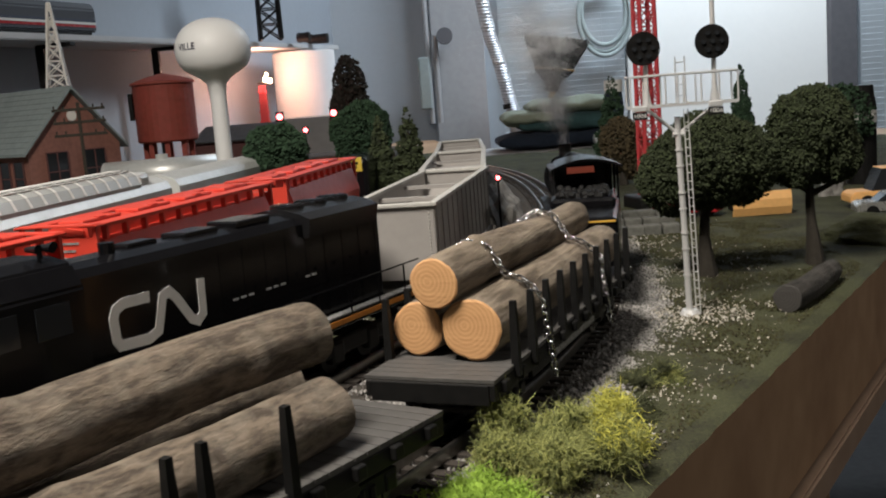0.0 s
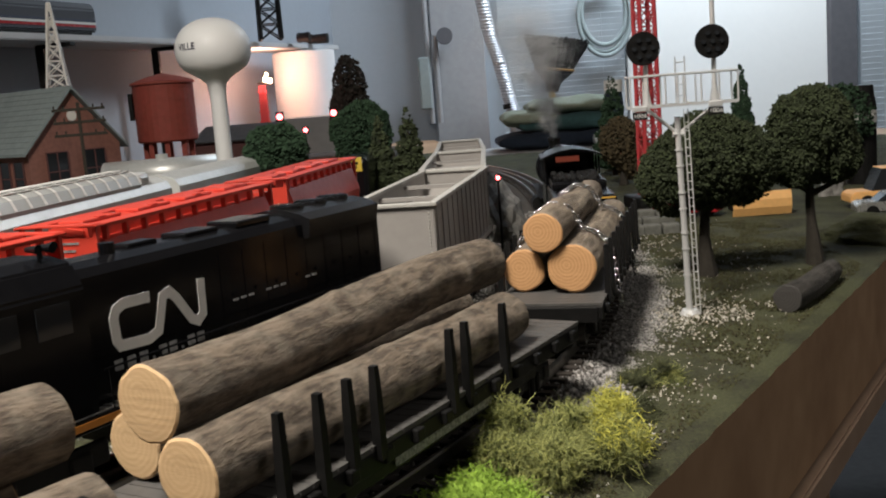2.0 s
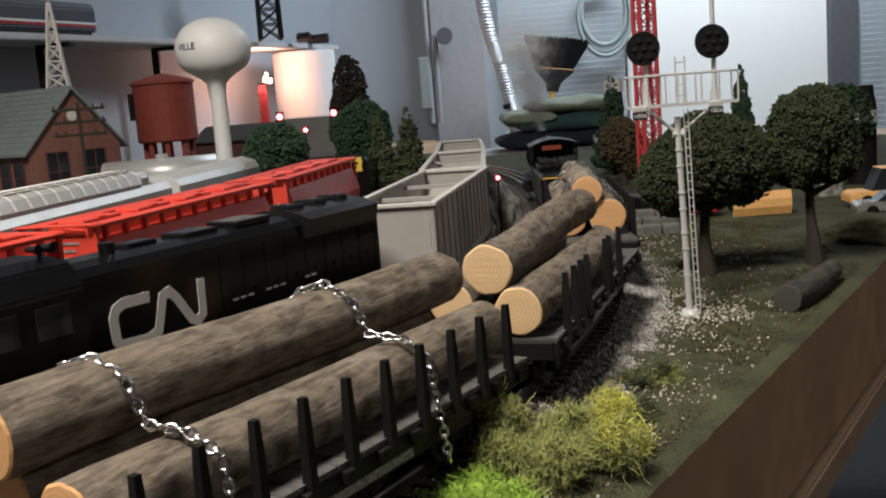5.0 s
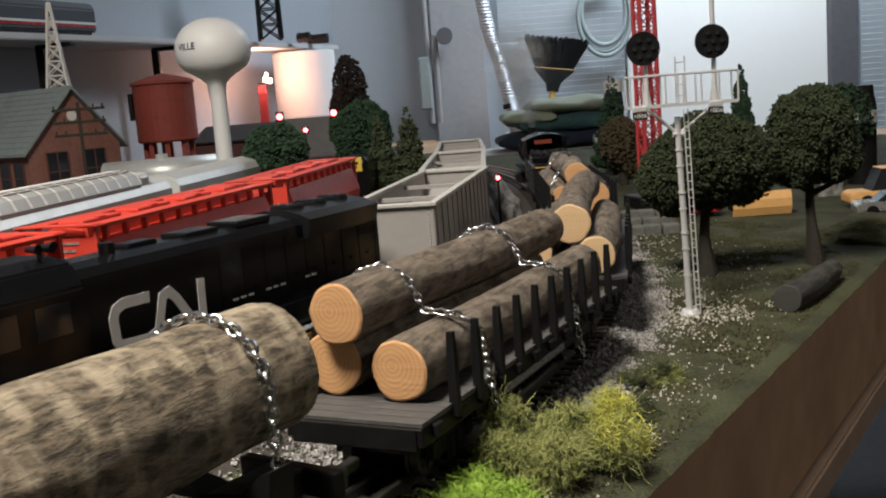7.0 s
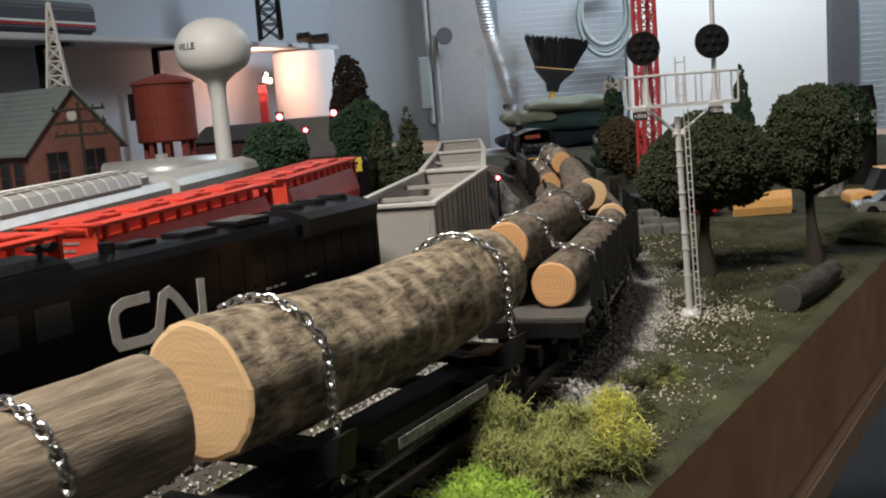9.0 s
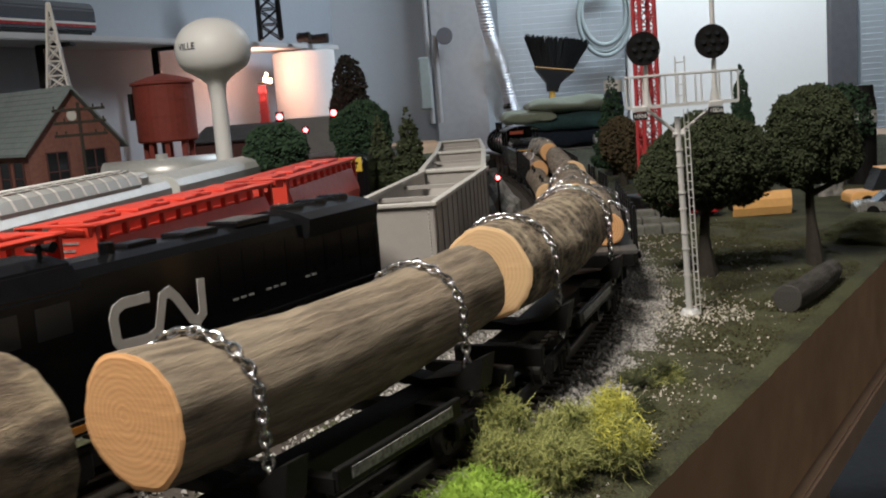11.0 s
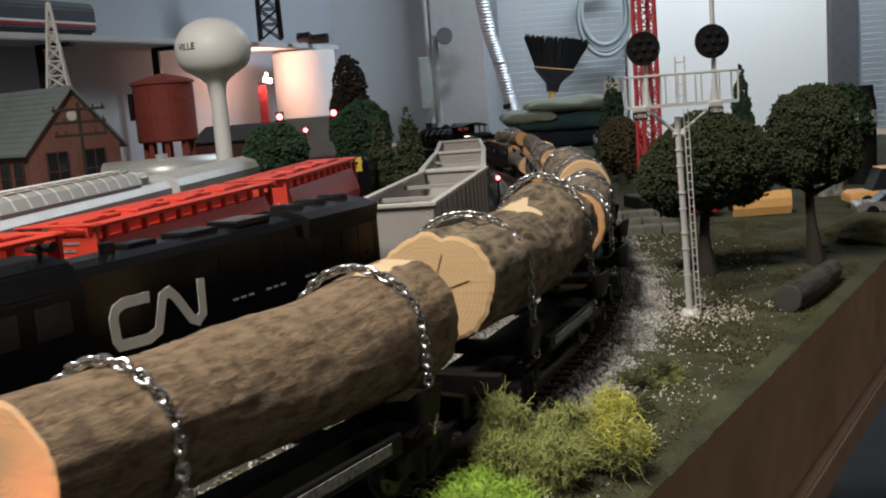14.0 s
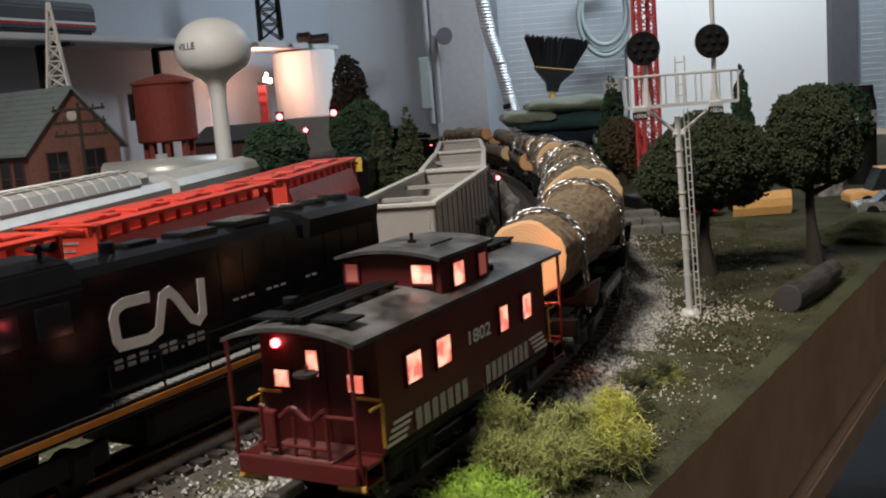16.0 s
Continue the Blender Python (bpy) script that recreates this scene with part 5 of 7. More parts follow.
def coach(m, length, dome):
    t = thing("passenger_car", "silver streamlined passenger car with a glazed dome" if dome else "silver streamlined passenger car with a smooth roof", "passenger car", m, group="silver passenger cars")
    h = length / 2
    xs = np.linspace(-1, 1, 13)
    arch = [(0.031 * x, 0.083 + 0.015 * math.sqrt(max(0.0, 1 - x * x))) for x in xs]
    bm = bmesh.new()
    profile(bm, [(0.031, 0.026)] + [(x, z) for x, z in reversed(arch)] + [(-0.031, 0.026)], -h, h)
    bmesh.ops.recalc_face_normals(bm, faces=bm.faces)
    part("body", bm, SILVER, t)
    for i in range(int(length / 0.03)):
        for x in (-0.0312, 0.0312):
            bm = bmesh.new()
            box(bm, (x, -h + 0.02 + i * 0.03, 0.065), (0.0008, 0.020, 0.012))
            part("side_window", bm, GLASSY, t, "dark window")
    bm = bmesh.new()
    for x in (-0.0318, 0.0318):
        for z in (0.032, 0.036, 0.040, 0.044, 0.048):
            box(bm, (x, 0, z), (0.001, length - 0.004, 0.0015))
    for y in np.arange(-h + 0.01, h, 0.02):
        if not dome:
            rings = [[(x * 1.01, y + d, z + 0.0004) for x, z in arch] for d in (-0.0005, 0.0005)]
            loft(bm, rings, caps=False, closed=False)
    part("fluting", bm, SILVER, t)
    if dome:
        bm = bmesh.new()
        da, db = -h + 0.02, h - 0.07
        up = [(0.0265 * x, 0.094 + 0.0155 * math.sqrt(max(0.0, 1 - abs(x) ** 2.6))) for x in xs]
        profile(bm, [(0.0265, 0.086)] + up[::-1] + [(-0.0265, 0.086)], da, db)
        bmesh.ops.recalc_face_normals(bm, faces=bm.faces)
        d = part("dome_glazing", bm, CLEAR, t, "glassy curved dome panes")
        bm = bmesh.new()
        for y in np.linspace(da, db, 12):
            rings = [[(x * 1.02, y + s, z + 0.0006) for x, z in up] for s in (-0.0022, 0.0022)]
            loft(bm, rings, caps=False, closed=False)
        for x, z in (up[3], up[6], up[9]):
            box(bm, (x * 1.02, (da + db) / 2, z + 0.0006), (0.003 if x else 0.014, db - da, 0.0012))
        part("dome_ribs", bm, LETTER, d, "white dome window ribs")
        bm = bmesh.new()
        box(bm, (0, h - 0.055, 0.098), (0.05, 0.03, 0.016), 0.006)
        part("dome_end", bm, SILVER, t)
    bm = bmesh.new()
    box(bm, (0, 0, 0.018), (0.046, length - 0.02, 0.016), 0.003)
    part("underframe", bm, MATT, t)
    return t


coach(line_pose(-0.362, 0.985, 8.4), 0.36, True)
coach(line_pose(-0.305, 1.352, 8.4), 0.35, False)


def yard_switcher():
    t = thing("switch_engine", "black engine end with a yellow safety panel", "locomotive", line_pose(-0.108, 1.42, 6))
    bm = bmesh.new()
    box(bm, (0, 0, 0.055), (0.05, 0.16, 0.07), 0.006)
    part("hood", bm, BLACK, t)
    bm = bmesh.new()
    box(bm, (0, -0.0805, 0.082), (0.036, 0.002, 0.019), 0.0006)
    part("panel", bm, YELLOW, t, "yellow panel")
    bm = bmesh.new()
    box(bm, (0, -0.082, 0.084), (0.026, 0.001, 0.003))
    box(bm, (0, -0.082, 0.079), (0.022, 0.001, 0.003))
    part("lettering_bars", bm, MATT, t)
    bm = bmesh.new()
    box(bm, (0, 0, 0.016), (0.05, 0.16, 0.012), 0.002)
    part("frame", bm, MATT, t)


YELLOW = material("yellow_panel", (0.66, 0.46, 0.05), 0.5, grain=0.2, scale=200)
yard_switcher()


# ---- scenery beside the track ----
def foliage(name, blobs, count, leaf, mat, parent, seed, rough=0.5):
    """A crown of many small lumps round the surface of some rough blobs."""
    rnd = random.Random(seed)
    tet = [Vector(p) for p in ((1, 0, -0.5), (-0.6, 0.9, -0.4), (-0.6, -0.9, -0.4), (0.1, 0, 1.0), (0.3, 0.6, 0.5), (-0.4, -0.2, -1.0))]
    fc = [(0, 4, 3), (4, 1, 3), (1, 2, 3), (2, 0, 3), (0, 5, 4), (4, 5, 1), (1, 5, 2), (2, 5, 0)]
    verts, faces = [], []
    vol = [b[3] * b[4] * b[5] for b in blobs]
    for _ in range(count):
        b = rnd.choices(blobs, vol)[0]
        d = Vector((rnd.gauss(0, 1), rnd.gauss(0, 1), rnd.gauss(0, 1))).normalized()
        k = rnd.uniform(0.70, 1.0) ** 0.6 + 0.12 * noise.noise(d * 2.7 + Vector((seed, b[0] * 9, 0))) + 0.08 * noise.noise(d * 8)
        c = Vector((b[0] + d.x * b[3] * k, b[1] + d.y * b[4] * k, b[2] + d.z * b[5] * k))
        q = Euler((rnd.uniform(0, 6.3), rnd.uniform(0, 6.3), rnd.uniform(0, 6.3))).to_matrix()
        s = leaf * rnd.uniform(0.5, 1.4)
        n = len(verts)
        verts += [tuple(c + q @ (p * s * rnd.uniform(0.6, 1.2))) for p in tet]
        faces += [(a + n, e + n, f + n) for a, e, f in fc]
    me = bpy.data.meshes.new(name)
    me.from_pydata(verts, [], faces)
    me.materials.append(mat)
    ob = new(name, me)
    ob.parent = parent
    return ob


LEAF = material("leaf_dark", (0.054, 0.072, 0.026), 0.9, grain=0.5, scale=300, second=(0.020, 0.026, 0.012), piece=0.6)
LEAF_G = material("leaf_green", (0.035, 0.075, 0.035), 0.9, grain=0.5, scale=300, second=(0.018, 0.04, 0.02), piece=0.6)
LEAF_B = material("leaf_brown", (0.10, 0.075, 0.035), 0.9, grain=0.5, scale=300, second=(0.045, 0.035, 0.018), piece=0.6)
LEAF_P = material("leaf_plum", (0.05, 0.03, 0.025), 0.9, grain=0.5, scale=300, second=(0.02, 0.022, 0.015), piece=0.7)
TRUNK = material("trunk_mat", (0.036, 0.030, 0.022), 0.9, grain=0.6, scale=200, bump=0.001)


def round_tree(x, y, base, blobs, trunk_h, r, limbs, label, seed, count=5200, leaf=0.0026, mat=None):
    t = thing("tree", label, "tree", pose(x, y, base))
    bm = bmesh.new()
    rings = []
    for i in range(9):
        f = i / 8
        rr = r * (1.5 - 0.8 * min(1, f * 2.5) if f < 0.4 else 0.85 - 0.3 * f)
        cx = 0.002 * math.sin(f * 5 + seed)
        rings.append([(cx + rr * math.cos(a) * (1 + 0.15 * math.sin(3 * a)), rr * math.sin(a), f * trunk_h) for a in np.linspace(0, 2 * math.pi, 11)[:-1]])
    loft(bm, rings)
    for (lx, ly, lz) in limbs:
        rod(bm, (0, 0, trunk_h * 0.62), (lx, ly, lz), r * 0.55, r * 0.2, n=7)
    part("trunk", bm, TRUNK, t, "dark tapered trunk with limbs")
    foliage("crown", blobs, count, leaf, mat or LEAF, t, seed)
    return t


round_tree(0.235, 0.885, TABLE, [(0.0, 0, 0.100, 0.050, 0.046, 0.038), (-0.028, 0.0, 0.090, 0.031, 0.033, 0.033), (0.034, 0.0, 0.098, 0.029, 0.033, 0.036), (0.005, 0, 0.122, 0.036, 0.034, 0.024), (0.004, 0, 0.078, 0.04, 0.03, 0.018)],
           0.095, 0.0062, [(-0.04, 0.0, 0.085), (0.042, 0.005, 0.085), (0.0, -0.03, 0.1)], "broad dark green model tree with a dense flat crown", 3, 52000, 0.00125)
round_tree(0.335, 0.90, TABLE, [(0.000, 0, 0.122, 0.037, 0.037, 0.039), (-0.012, 0, 0.098, 0.030, 0.030, 0.028), (0.018, 0, 0.100, 0.026, 0.03, 0.028)],
           0.105, 0.0058, [(-0.03, 0.0, 0.085), (0.032, 0.0, 0.078)], "tall dark green model tree with a domed crown", 8, 44000, 0.00125)


def conifer(x, y, base, h, r, label, seed, mat, count=1800, leaf=0.003):
    t = thing("conifer", label, "tree", pose(x, y, base))
    bm = bmesh.new()
    rod(bm, (0, 0, 0), (0, 0, h * 0.8), r * 0.14, r * 0.03, n=8)
    part("trunk", bm, TRUNK, t)
    blobs = []
    for i in range(7):
        f = (i + 0.5) / 7
        rr = r * (1 - f) ** 0.8 + r * 0.06
        blobs.append((0, 0, h * (0.1 + 0.86 * f), rr, rr, h * 0.10))
    foliage("crown", blobs, count, leaf, mat, t, seed)
    return t


conifer(0.487, 1.6, TABLE, 0.19, 0.03, "slim pointed green model conifer", 21, LEAF_G, 9000, 0.0024)
conifer(0.345, 1.95, TABLE, 0.19, 0.045, "dark narrow model conifer", 22, LEAF_G, 4500)
conifer(-0.036, 1.42, TABLE, 0.166, 0.036, "olive green model conifer beside the grey hoppers", 23, LEAF, 5000)
conifer(-0.078, 1.43, TABLE, 0.155, 0.034, "olive green model conifer with a blunt top", 24, LEAF, 5000)
round_tree(-0.205, 2.6, TABLE, [(0, 0, 0.14, 0.055, 0.055, 0.09), (0.0, 0, 0.215, 0.043, 0.043, 0.075), (-0.006, 0, 0.265, 0.024, 0.024, 0.035)], 0.1, 0.008, [], "tall dark plum-brown model tree by the white wall", 25, 3200, 0.005, LEAF_P)
round_tree(-0.236, 1.5, TABLE, [(0, 0, 0.112, 0.048, 0.04, 0.045), (-0.018, 0, 0.1, 0.034, 0.03, 0.03)], 0.08, 0.006, [], "round deep green model bush tree", 31, 6000, 0.003, LEAF_G)
round_tree(-0.125, 1.75, TABLE, [(0, 0, 0.12, 0.052, 0.05, 0.06)], 0.08, 0.006, [], "rounded dark green model tree among the conifers", 32, 6000, 0.0032, LEAF_G)
round_tree(0.322, 1.75, TABLE, [(0, 0, 0.075, 0.038, 0.04, 0.042), (0.02, 0, 0.05, 0.033, 0.03, 0.04)], 0.06, 0.006, [], "brownish green model tree behind the track", 33, 4200, 0.003, LEAF_B)
round_tree(0.60, 1.5, TABLE, [(0, 0, 0.10, 0.05, 0.05, 0.05)], 0.06, 0.007, [], "dark model tree at the table's far side", 34, 2000, 0.003, LEAF_G)


LICHEN_Y = material("lichen_yellow", (0.66, 0.62, 0.10), 0.9, grain=0.5, scale=260, second=(0.28, 0.30, 0.07), piece=0.7)
LICHEN_O = material("lichen_olive", (0.46, 0.47, 0.15), 0.9, grain=0.5, scale=260, second=(0.13, 0.15, 0.05), piece=0.9)
LICHEN_D = material("lichen_dull", (0.11, 0.12, 0.05), 0.9, grain=0.5, scale=260, second=(0.04, 0.045, 0.022), piece=0.7)
LICHEN_G = material("lichen_green", (0.34, 0.50, 0.06), 0.9, grain=0.4, scale=260, second=(0.18, 0.30, 0.04), piece=0.6)


def lichen(name, label, c, rad, strands, mat, seed, wire=0.00036, split=None, kind_of="bush"):
    """A springy clump of lichen: many thin forking strands."""
    t = thing(name, label, kind_of, pose(*c))
    rnd = random.Random(seed)
    groups = {}
    subs = []
    for _ in range(26):
        d = Vector((rnd.gauss(0, 1), rnd.gauss(0, 1), abs(rnd.gauss(0, 0.8)))).normalized() * rnd.uniform(0.2, 0.92)
        subs.append((Vector((d.x * rad[0], d.y * rad[1], d.z * rad[2])), rnd.uniform(0.14, 0.34)))
    for _ in range(strands):
        c0, kr = rnd.choice(subs)
        d = Vector((rnd.gauss(0, 1), rnd.gauss(0, 1), rnd.gauss(0.25, 0.9))).normalized()
        k = kr * rnd.uniform(0.3, 1.0)
        p = c0 + Vector((d.x * rad[0] * k, d.y * rad[1] * k, d.z * rad[2] * k))
        p.z = max(p.z, 0.001)
        m = mat if not split or not split(p) else split(p)
        verts, faces = groups.setdefault(m, ([], []))
        v = (d * 0.6 + Vector((rnd.gauss(0, 0.9), rnd.gauss(0, 0.9), rnd.gauss(0.1, 0.7)))).normalized()
        w = wire * rnd.uniform(0.6, 1.5)
        stretch = rnd.choice((0.7, 0.8, 1.0, 1.5))
        curl = Vector((rnd.gauss(0, 0.55), rnd.gauss(0, 0.55), rnd.gauss(0, 0.55)))
        for s in range(7):
            a = v.orthogonal().normalized()
            b = v.cross(a)
            n = len(verts)
            ww = w * (1 - s * 0.11)
            verts += [tuple(p + a * ww), tuple(p - a * 0.5 * ww + b * 0.87 * ww), tuple(p - a * 0.5 * ww - b * 0.87 * ww)]
            if s:
                for i in range(3):
                    j = (i + 1) % 3
                    faces.append((n - 3 + i, n - 3 + j, n + j, n + i))
            p = p + v * rnd.uniform(0.0008, 0.0017) * stretch
            v = (v + curl + Vector((rnd.gauss(0, 0.5), rnd.gauss(0, 0.5), rnd.gauss(0, 0.5)))).normalized()
    for m, (verts, faces) in groups.items():
        me = bpy.data.meshes.new("lichen_mass")
        me.from_pydata(verts, [], faces)
        me.materials.append(m)
        o = new("lichen_mass", me)
        o.parent = t
        o["kind"] = "stuff"
    return t


lichen("lichen_bush", "yellow-green lichen bush on the grass by the track", (0.048, 0.446, TABLE - 0.002), (0.041, 0.040, 0.043), 18500, LICHEN_O, 51, 0.00026,
       split=lambda p: LICHEN_Y if p.x * 0.7 + p.z * 0.75 + 0.022 * noise.noise(p * 60) > 0.034 else None)
lichen("lichen_bush", "bright green lichen tuft at the table edge", (0.004, 0.402, TABLE - 0.002), (0.027, 0.024, 0.021), 5600, LICHEN_G, 52, 0.00026)
lichen("lichen_bush", "small olive lichen tuft on the grass", (0.119, 0.578, TABLE - 0.002), (0.020, 0.018, 0.015), 2600, LICHEN_O, 53, 0.00028, lambda p: LICHEN_D if noise.noise(p * 120) > -0.15 else None)
lichen("lichen_bush", "dull dark lichen tuft beside the yellow bush", (0.088, 0.520, TABLE - 0.002), (0.023, 0.020, 0.013), 3200, LICHEN_D, 54, 0.00028)


# signal mast with two round heads on a railed platform
def signal():
    t = thing("signal_mast", "silver cantilever signal mast with two black round heads", "railway signal", pose(0.182, 0.742, TABLE))
    Z = lambda z: z - TABLE
    bm = bmesh.new()
    rod(bm, (0, 0, 0), (-0.0035, 0, Z(0.135)), 0.0025, 0.0022, n=14)
    for z in (0.03, 0.05, 0.062, 0.08, 0.092, 0.112, 0.124):
        rod(bm, (-0.0235 * z, 0, z), (-0.0235 * z, 0, z + 0.0012), 0.0030, n=14)
    rod(bm, (0, 0, 0), (0, 0, 0.004), 0.008, 0.006, n=14)
    part("mast", bm, SILVERP, t, smooth=False)
    bm = bmesh.new()
    for dx in (0.0044, 0.0076):
        rod(bm, (dx, -0.002, 0), (dx - 0.0036, -0.002, Z(0.140)), 0.0005, n=6)
    for z in np.arange(0.008, Z(0.140), 0.0062):
        rod(bm, (0.0044 - 0.0235 * z, -0.002, z), (0.0076 - 0.0235 * z, -0.002, z), 0.0004, n=6)
    part("ladder", bm, SILVERP, t, "thin silver ladder")
    bm = bmesh.new()
    zp = Z(0.1435)
    for y in (-0.008, 0.008):
        box(bm, (0.0005, y, zp), (0.078, 0.0014, 0.0022))
    for x in np.linspace(-0.036, 0.037, 26):
        box(bm, (x, 0, zp + 0.0006), (0.0008, 0.016, 0.0008))
    for s in (-1, 1):
        rod(bm, (-0.0032, 0, Z(0.122)), (s * 0.026, 0, zp - 0.001), 0.0013, n=8)
    rod(bm, (-0.0072, 0, Z(0.122)), (0.0008, 0, Z(0.122)), 0.0022, n=8)
    part("platform", bm, SILVERP, t, "open silver grating platform")
    zr = Z(0.1655)
    for y in (-0.008, 0.008):
        bm = bmesh.new()
        rod(bm, (-0.0385, y, zr), (0.0395, y, zr), 0.0009, n=6)
        part("handrail", bm, SILVERP, t)
        for x in (-0.0385, -0.026, -0.013, 0.0, 0.013, 0.026, 0.0395):
            bm = bmesh.new()
            rod(bm, (x, y, zp), (x, y, zr), 0.0007, n=6)
            part("railing_post", bm, SILVERP, t)
    for x in (-0.0385, 0.0395):
        bm = bmesh.new()
        rod(bm, (x, -0.008, zr), (x, 0.008, zr), 0.0009, n=6)
        part("handrail", bm, SILVERP, t)
    bm = bmesh.new()
    for dx in (-0.0035, 0.0035):
        rod(bm, (dx, 0.0, zp), (dx, 0.0, Z(0.178)), 0.0006, n=6)
    for z in (0.150, 0.158, 0.166, 0.174):
        rod(bm, (-0.0035, 0, Z(z)), (0.0035, 0, Z(z)), 0.0005, n=6)
    part("upper_ladder", bm, SILVERP, t, "thin silver ladder top")
    for x, z, top in ((-0.0265, 0.1855, 0.1855), (0.0235, 0.1870, 0.30)):
        bm = bmesh.new()
        rod(bm, (x + 0.002, 0.003, zp), (x + 0.002, 0.003, Z(top)), 0.0018, n=10)
        rod(bm, (x + 0.002, 0.003, zp), (x + 0.002, 0.003, zp + 0.012), 0.004, 0.0018, n=10)
        part("head_post", bm, SILVERP, t)
        bm = bmesh.new()
        rod(bm, (x, -0.003, Z(z)), (x, 0.0, Z(z)), 0.0121, n=36)
        hd = part("signal_head", bm, MATT, t, "round black signal target")
        for k in range(7):
            a = k * math.pi / 3
            r = 0.0 if k == 6 else 0.0068
            bm = bmesh.new()
            rod(bm, (x + r * math.cos(a), -0.0042, Z(z) + r * math.sin(a)), (x + r * math.cos(a), -0.003, Z(z) + r * math.sin(a)), 0.0017, n=10)
            part("lens", bm, GLASSY, hd, "unlit dark lens with a hood")
    for x in (-0.0325, 0.0225):
        bm = bmesh.new()
        box(bm, (x, -0.0095, Z(0.1375)), (0.0105, 0.001, 0.0055))
        pl = part("number_plate", bm, MATT, t, "black plate with white figures")
        lettering("1006", 0.0042, LETTER, pl, pose(x, -0.0102, Z(0.1375), 90), "figures", 0.0, 0.0088)
        bm = bmesh.new()
        box(bm, (x, -0.009, Z(0.1425)), (0.010, 0.003, 0.004), 0.0006)
        part("relay_box", bm, SILVERP, t)
    return t


SILVERP = material("aluminium_paint", (0.64, 0.64, 0.63), 0.35, metal=0.3, grain=0.3, scale=300, second=(0.58, 0.58, 0.57))
signal()


def lattice(name, label, x, y, z0, h, w0, w1, mat, rails, seed=0, bays=12, r=0.0012, group=""):
    t = thing(name, label, "lattice tower", pose(x, y, z0, 0, 0, 12), group)
    C4 = [(-1, -1), (1, -1), (1, 1), (-1, 1)]
    for cx, cy in C4:
        bm = bmesh.new()
        rod(bm, (cx * w0, cy * w0, 0), (cx * w1, cy * w1, h), r * rails, n=6)
        part("leg", bm, mat, t)
    bm = bmesh.new()
    for i in range(bays):
        a, b = i / bays, (i + 1) / bays
        wa, wb = w0 + (w1 - w0) * a, w0 + (w1 - w0) * b
        for k in range(4):
            p, q = C4[k], C4[(k + 1) % 4]
            rod(bm, (p[0] * wa, p[1] * wa, a * h), (q[0] * wb, q[1] * wb, b * h), r * 0.7, n=5)
            if rails > 1.2:
                rod(bm, (q[0] * wa, q[1] * wa, a * h), (p[0] * wb, p[1] * wb, b * h), r * 0.7, n=5)
            rod(bm, (p[0] * wb, p[1] * wb, b * h), (q[0] * wb, q[1] * wb, b * h), r * 0.6, n=5)
    part("bracing", bm, mat, t)
    return t


REDST = material("red_steel", (0.45, 0.04, 0.045), 0.5, grain=0.3, scale=200)
tw = lattice("lattice_tower", "red steel lattice tower on a dark base", 0.299, 1.41, 0.004, 0.36, 0.0118, 0.0105, REDST, 2.2, bays=14, r=0.0014)
bm = bmesh.new()
box(bm, (0, 0, -0.009), (0.062, 0.062, 0.018), 0.003)
part("base", bm, MATT, tw, "dark square base")
lattice("lattice_tower", "white lattice mast behind the brick house", -0.831, 2.3, TABLE, 0.448, 0.05, 0.0022, WHITE, 1.3, bays=14, r=0.0022)


def fallen_log():
    t = log("fallen_log", "dark weathered log lying on the grass", 0.120, 0.0108, 0.0085, lambda f: (0.002 * math.sin(f * 4), 0.0), BARK_DARK, GREY_END, 77)
    t.matrix_world = pose(0.287, 0.775, TABLE + 0.0095, 0, 0, -36.9)
    t["category"] = "log"
    del t["group"]


BARK_DARK = bark("bark_dark", (0.06, 0.055, 0.048), (0.02, 0.018, 0.016), (0.11, 0.1, 0.09))
GREY_END = end_grain("weathered_end", (0.05, 0.046, 0.042), (0.03, 0.028, 0.025))
fallen_log()


def bulldozer(x, y, deg):
    t = thing("bulldozer", "yellow-orange toy bulldozer with a broad blade", "bulldozer", pose(x, y, TABLE, 0, 0, deg))
    bm = bmesh.new()
    xs = np.linspace(-0.036, 0.036, 2)
    sec = [(0.0, -0.045, 0.0), (0.0, -0.049, 0.010), (0.0, -0.049, 0.020), (0.0, -0.045, 0.030)]
    q = [(a[1], a[2]) for a in sec]
    ring = lambda X: [(X, yy, zz) for yy, zz in q] + [(X, yy + 0.002, zz) for yy, zz in reversed(q)]
    loft(bm, [ring(-0.036), ring(0.036)])
    bmesh.ops.recalc_face_normals(bm, faces=bm.faces)
    part("blade", bm, DOZER, t, "orange curved blade")
    bm = bmesh.new()
    box(bm, (0, 0.0, 0.026), (0.030, 0.05, 0.018), 0.003)
    box(bm, (0, 0.012, 0.042), (0.026, 0.024, 0.018), 0.002)
    for s in (-1, 1):
        box(bm, (s * 0.024, -0.02, 0.014), (0.004, 0.05, 0.006))
    part("body", bm, DOZER, t)
    bm = bmesh.new()
    box(bm, (0, 0.012, 0.058), (0.032, 0.032, 0.003), 0.001)
    for a in (-1, 1):
        for b in (-1, 1):
            rod(bm, (a * 0.013, 0.012 + b * 0.013, 0.05), (a * 0.013, 0.012 + b * 0.013, 0.058), 0.0012)
    part("cab_roof", bm, DOZER, t)
    for s in (-1, 1):
        bm = bmesh.new()
        box(bm, (s * 0.021, 0.0, 0.011), (0.010, 0.062, 0.022), 0.008)
        part("crawler_track", bm, MATT, t, "black crawler track")
    return t


DOZER = material("dozer_yellow", (0.85, 0.48, 0.17), 0.5, grain=0.2, scale=200, blotch=0.2)
bulldozer(0.402, 1.287, -3)


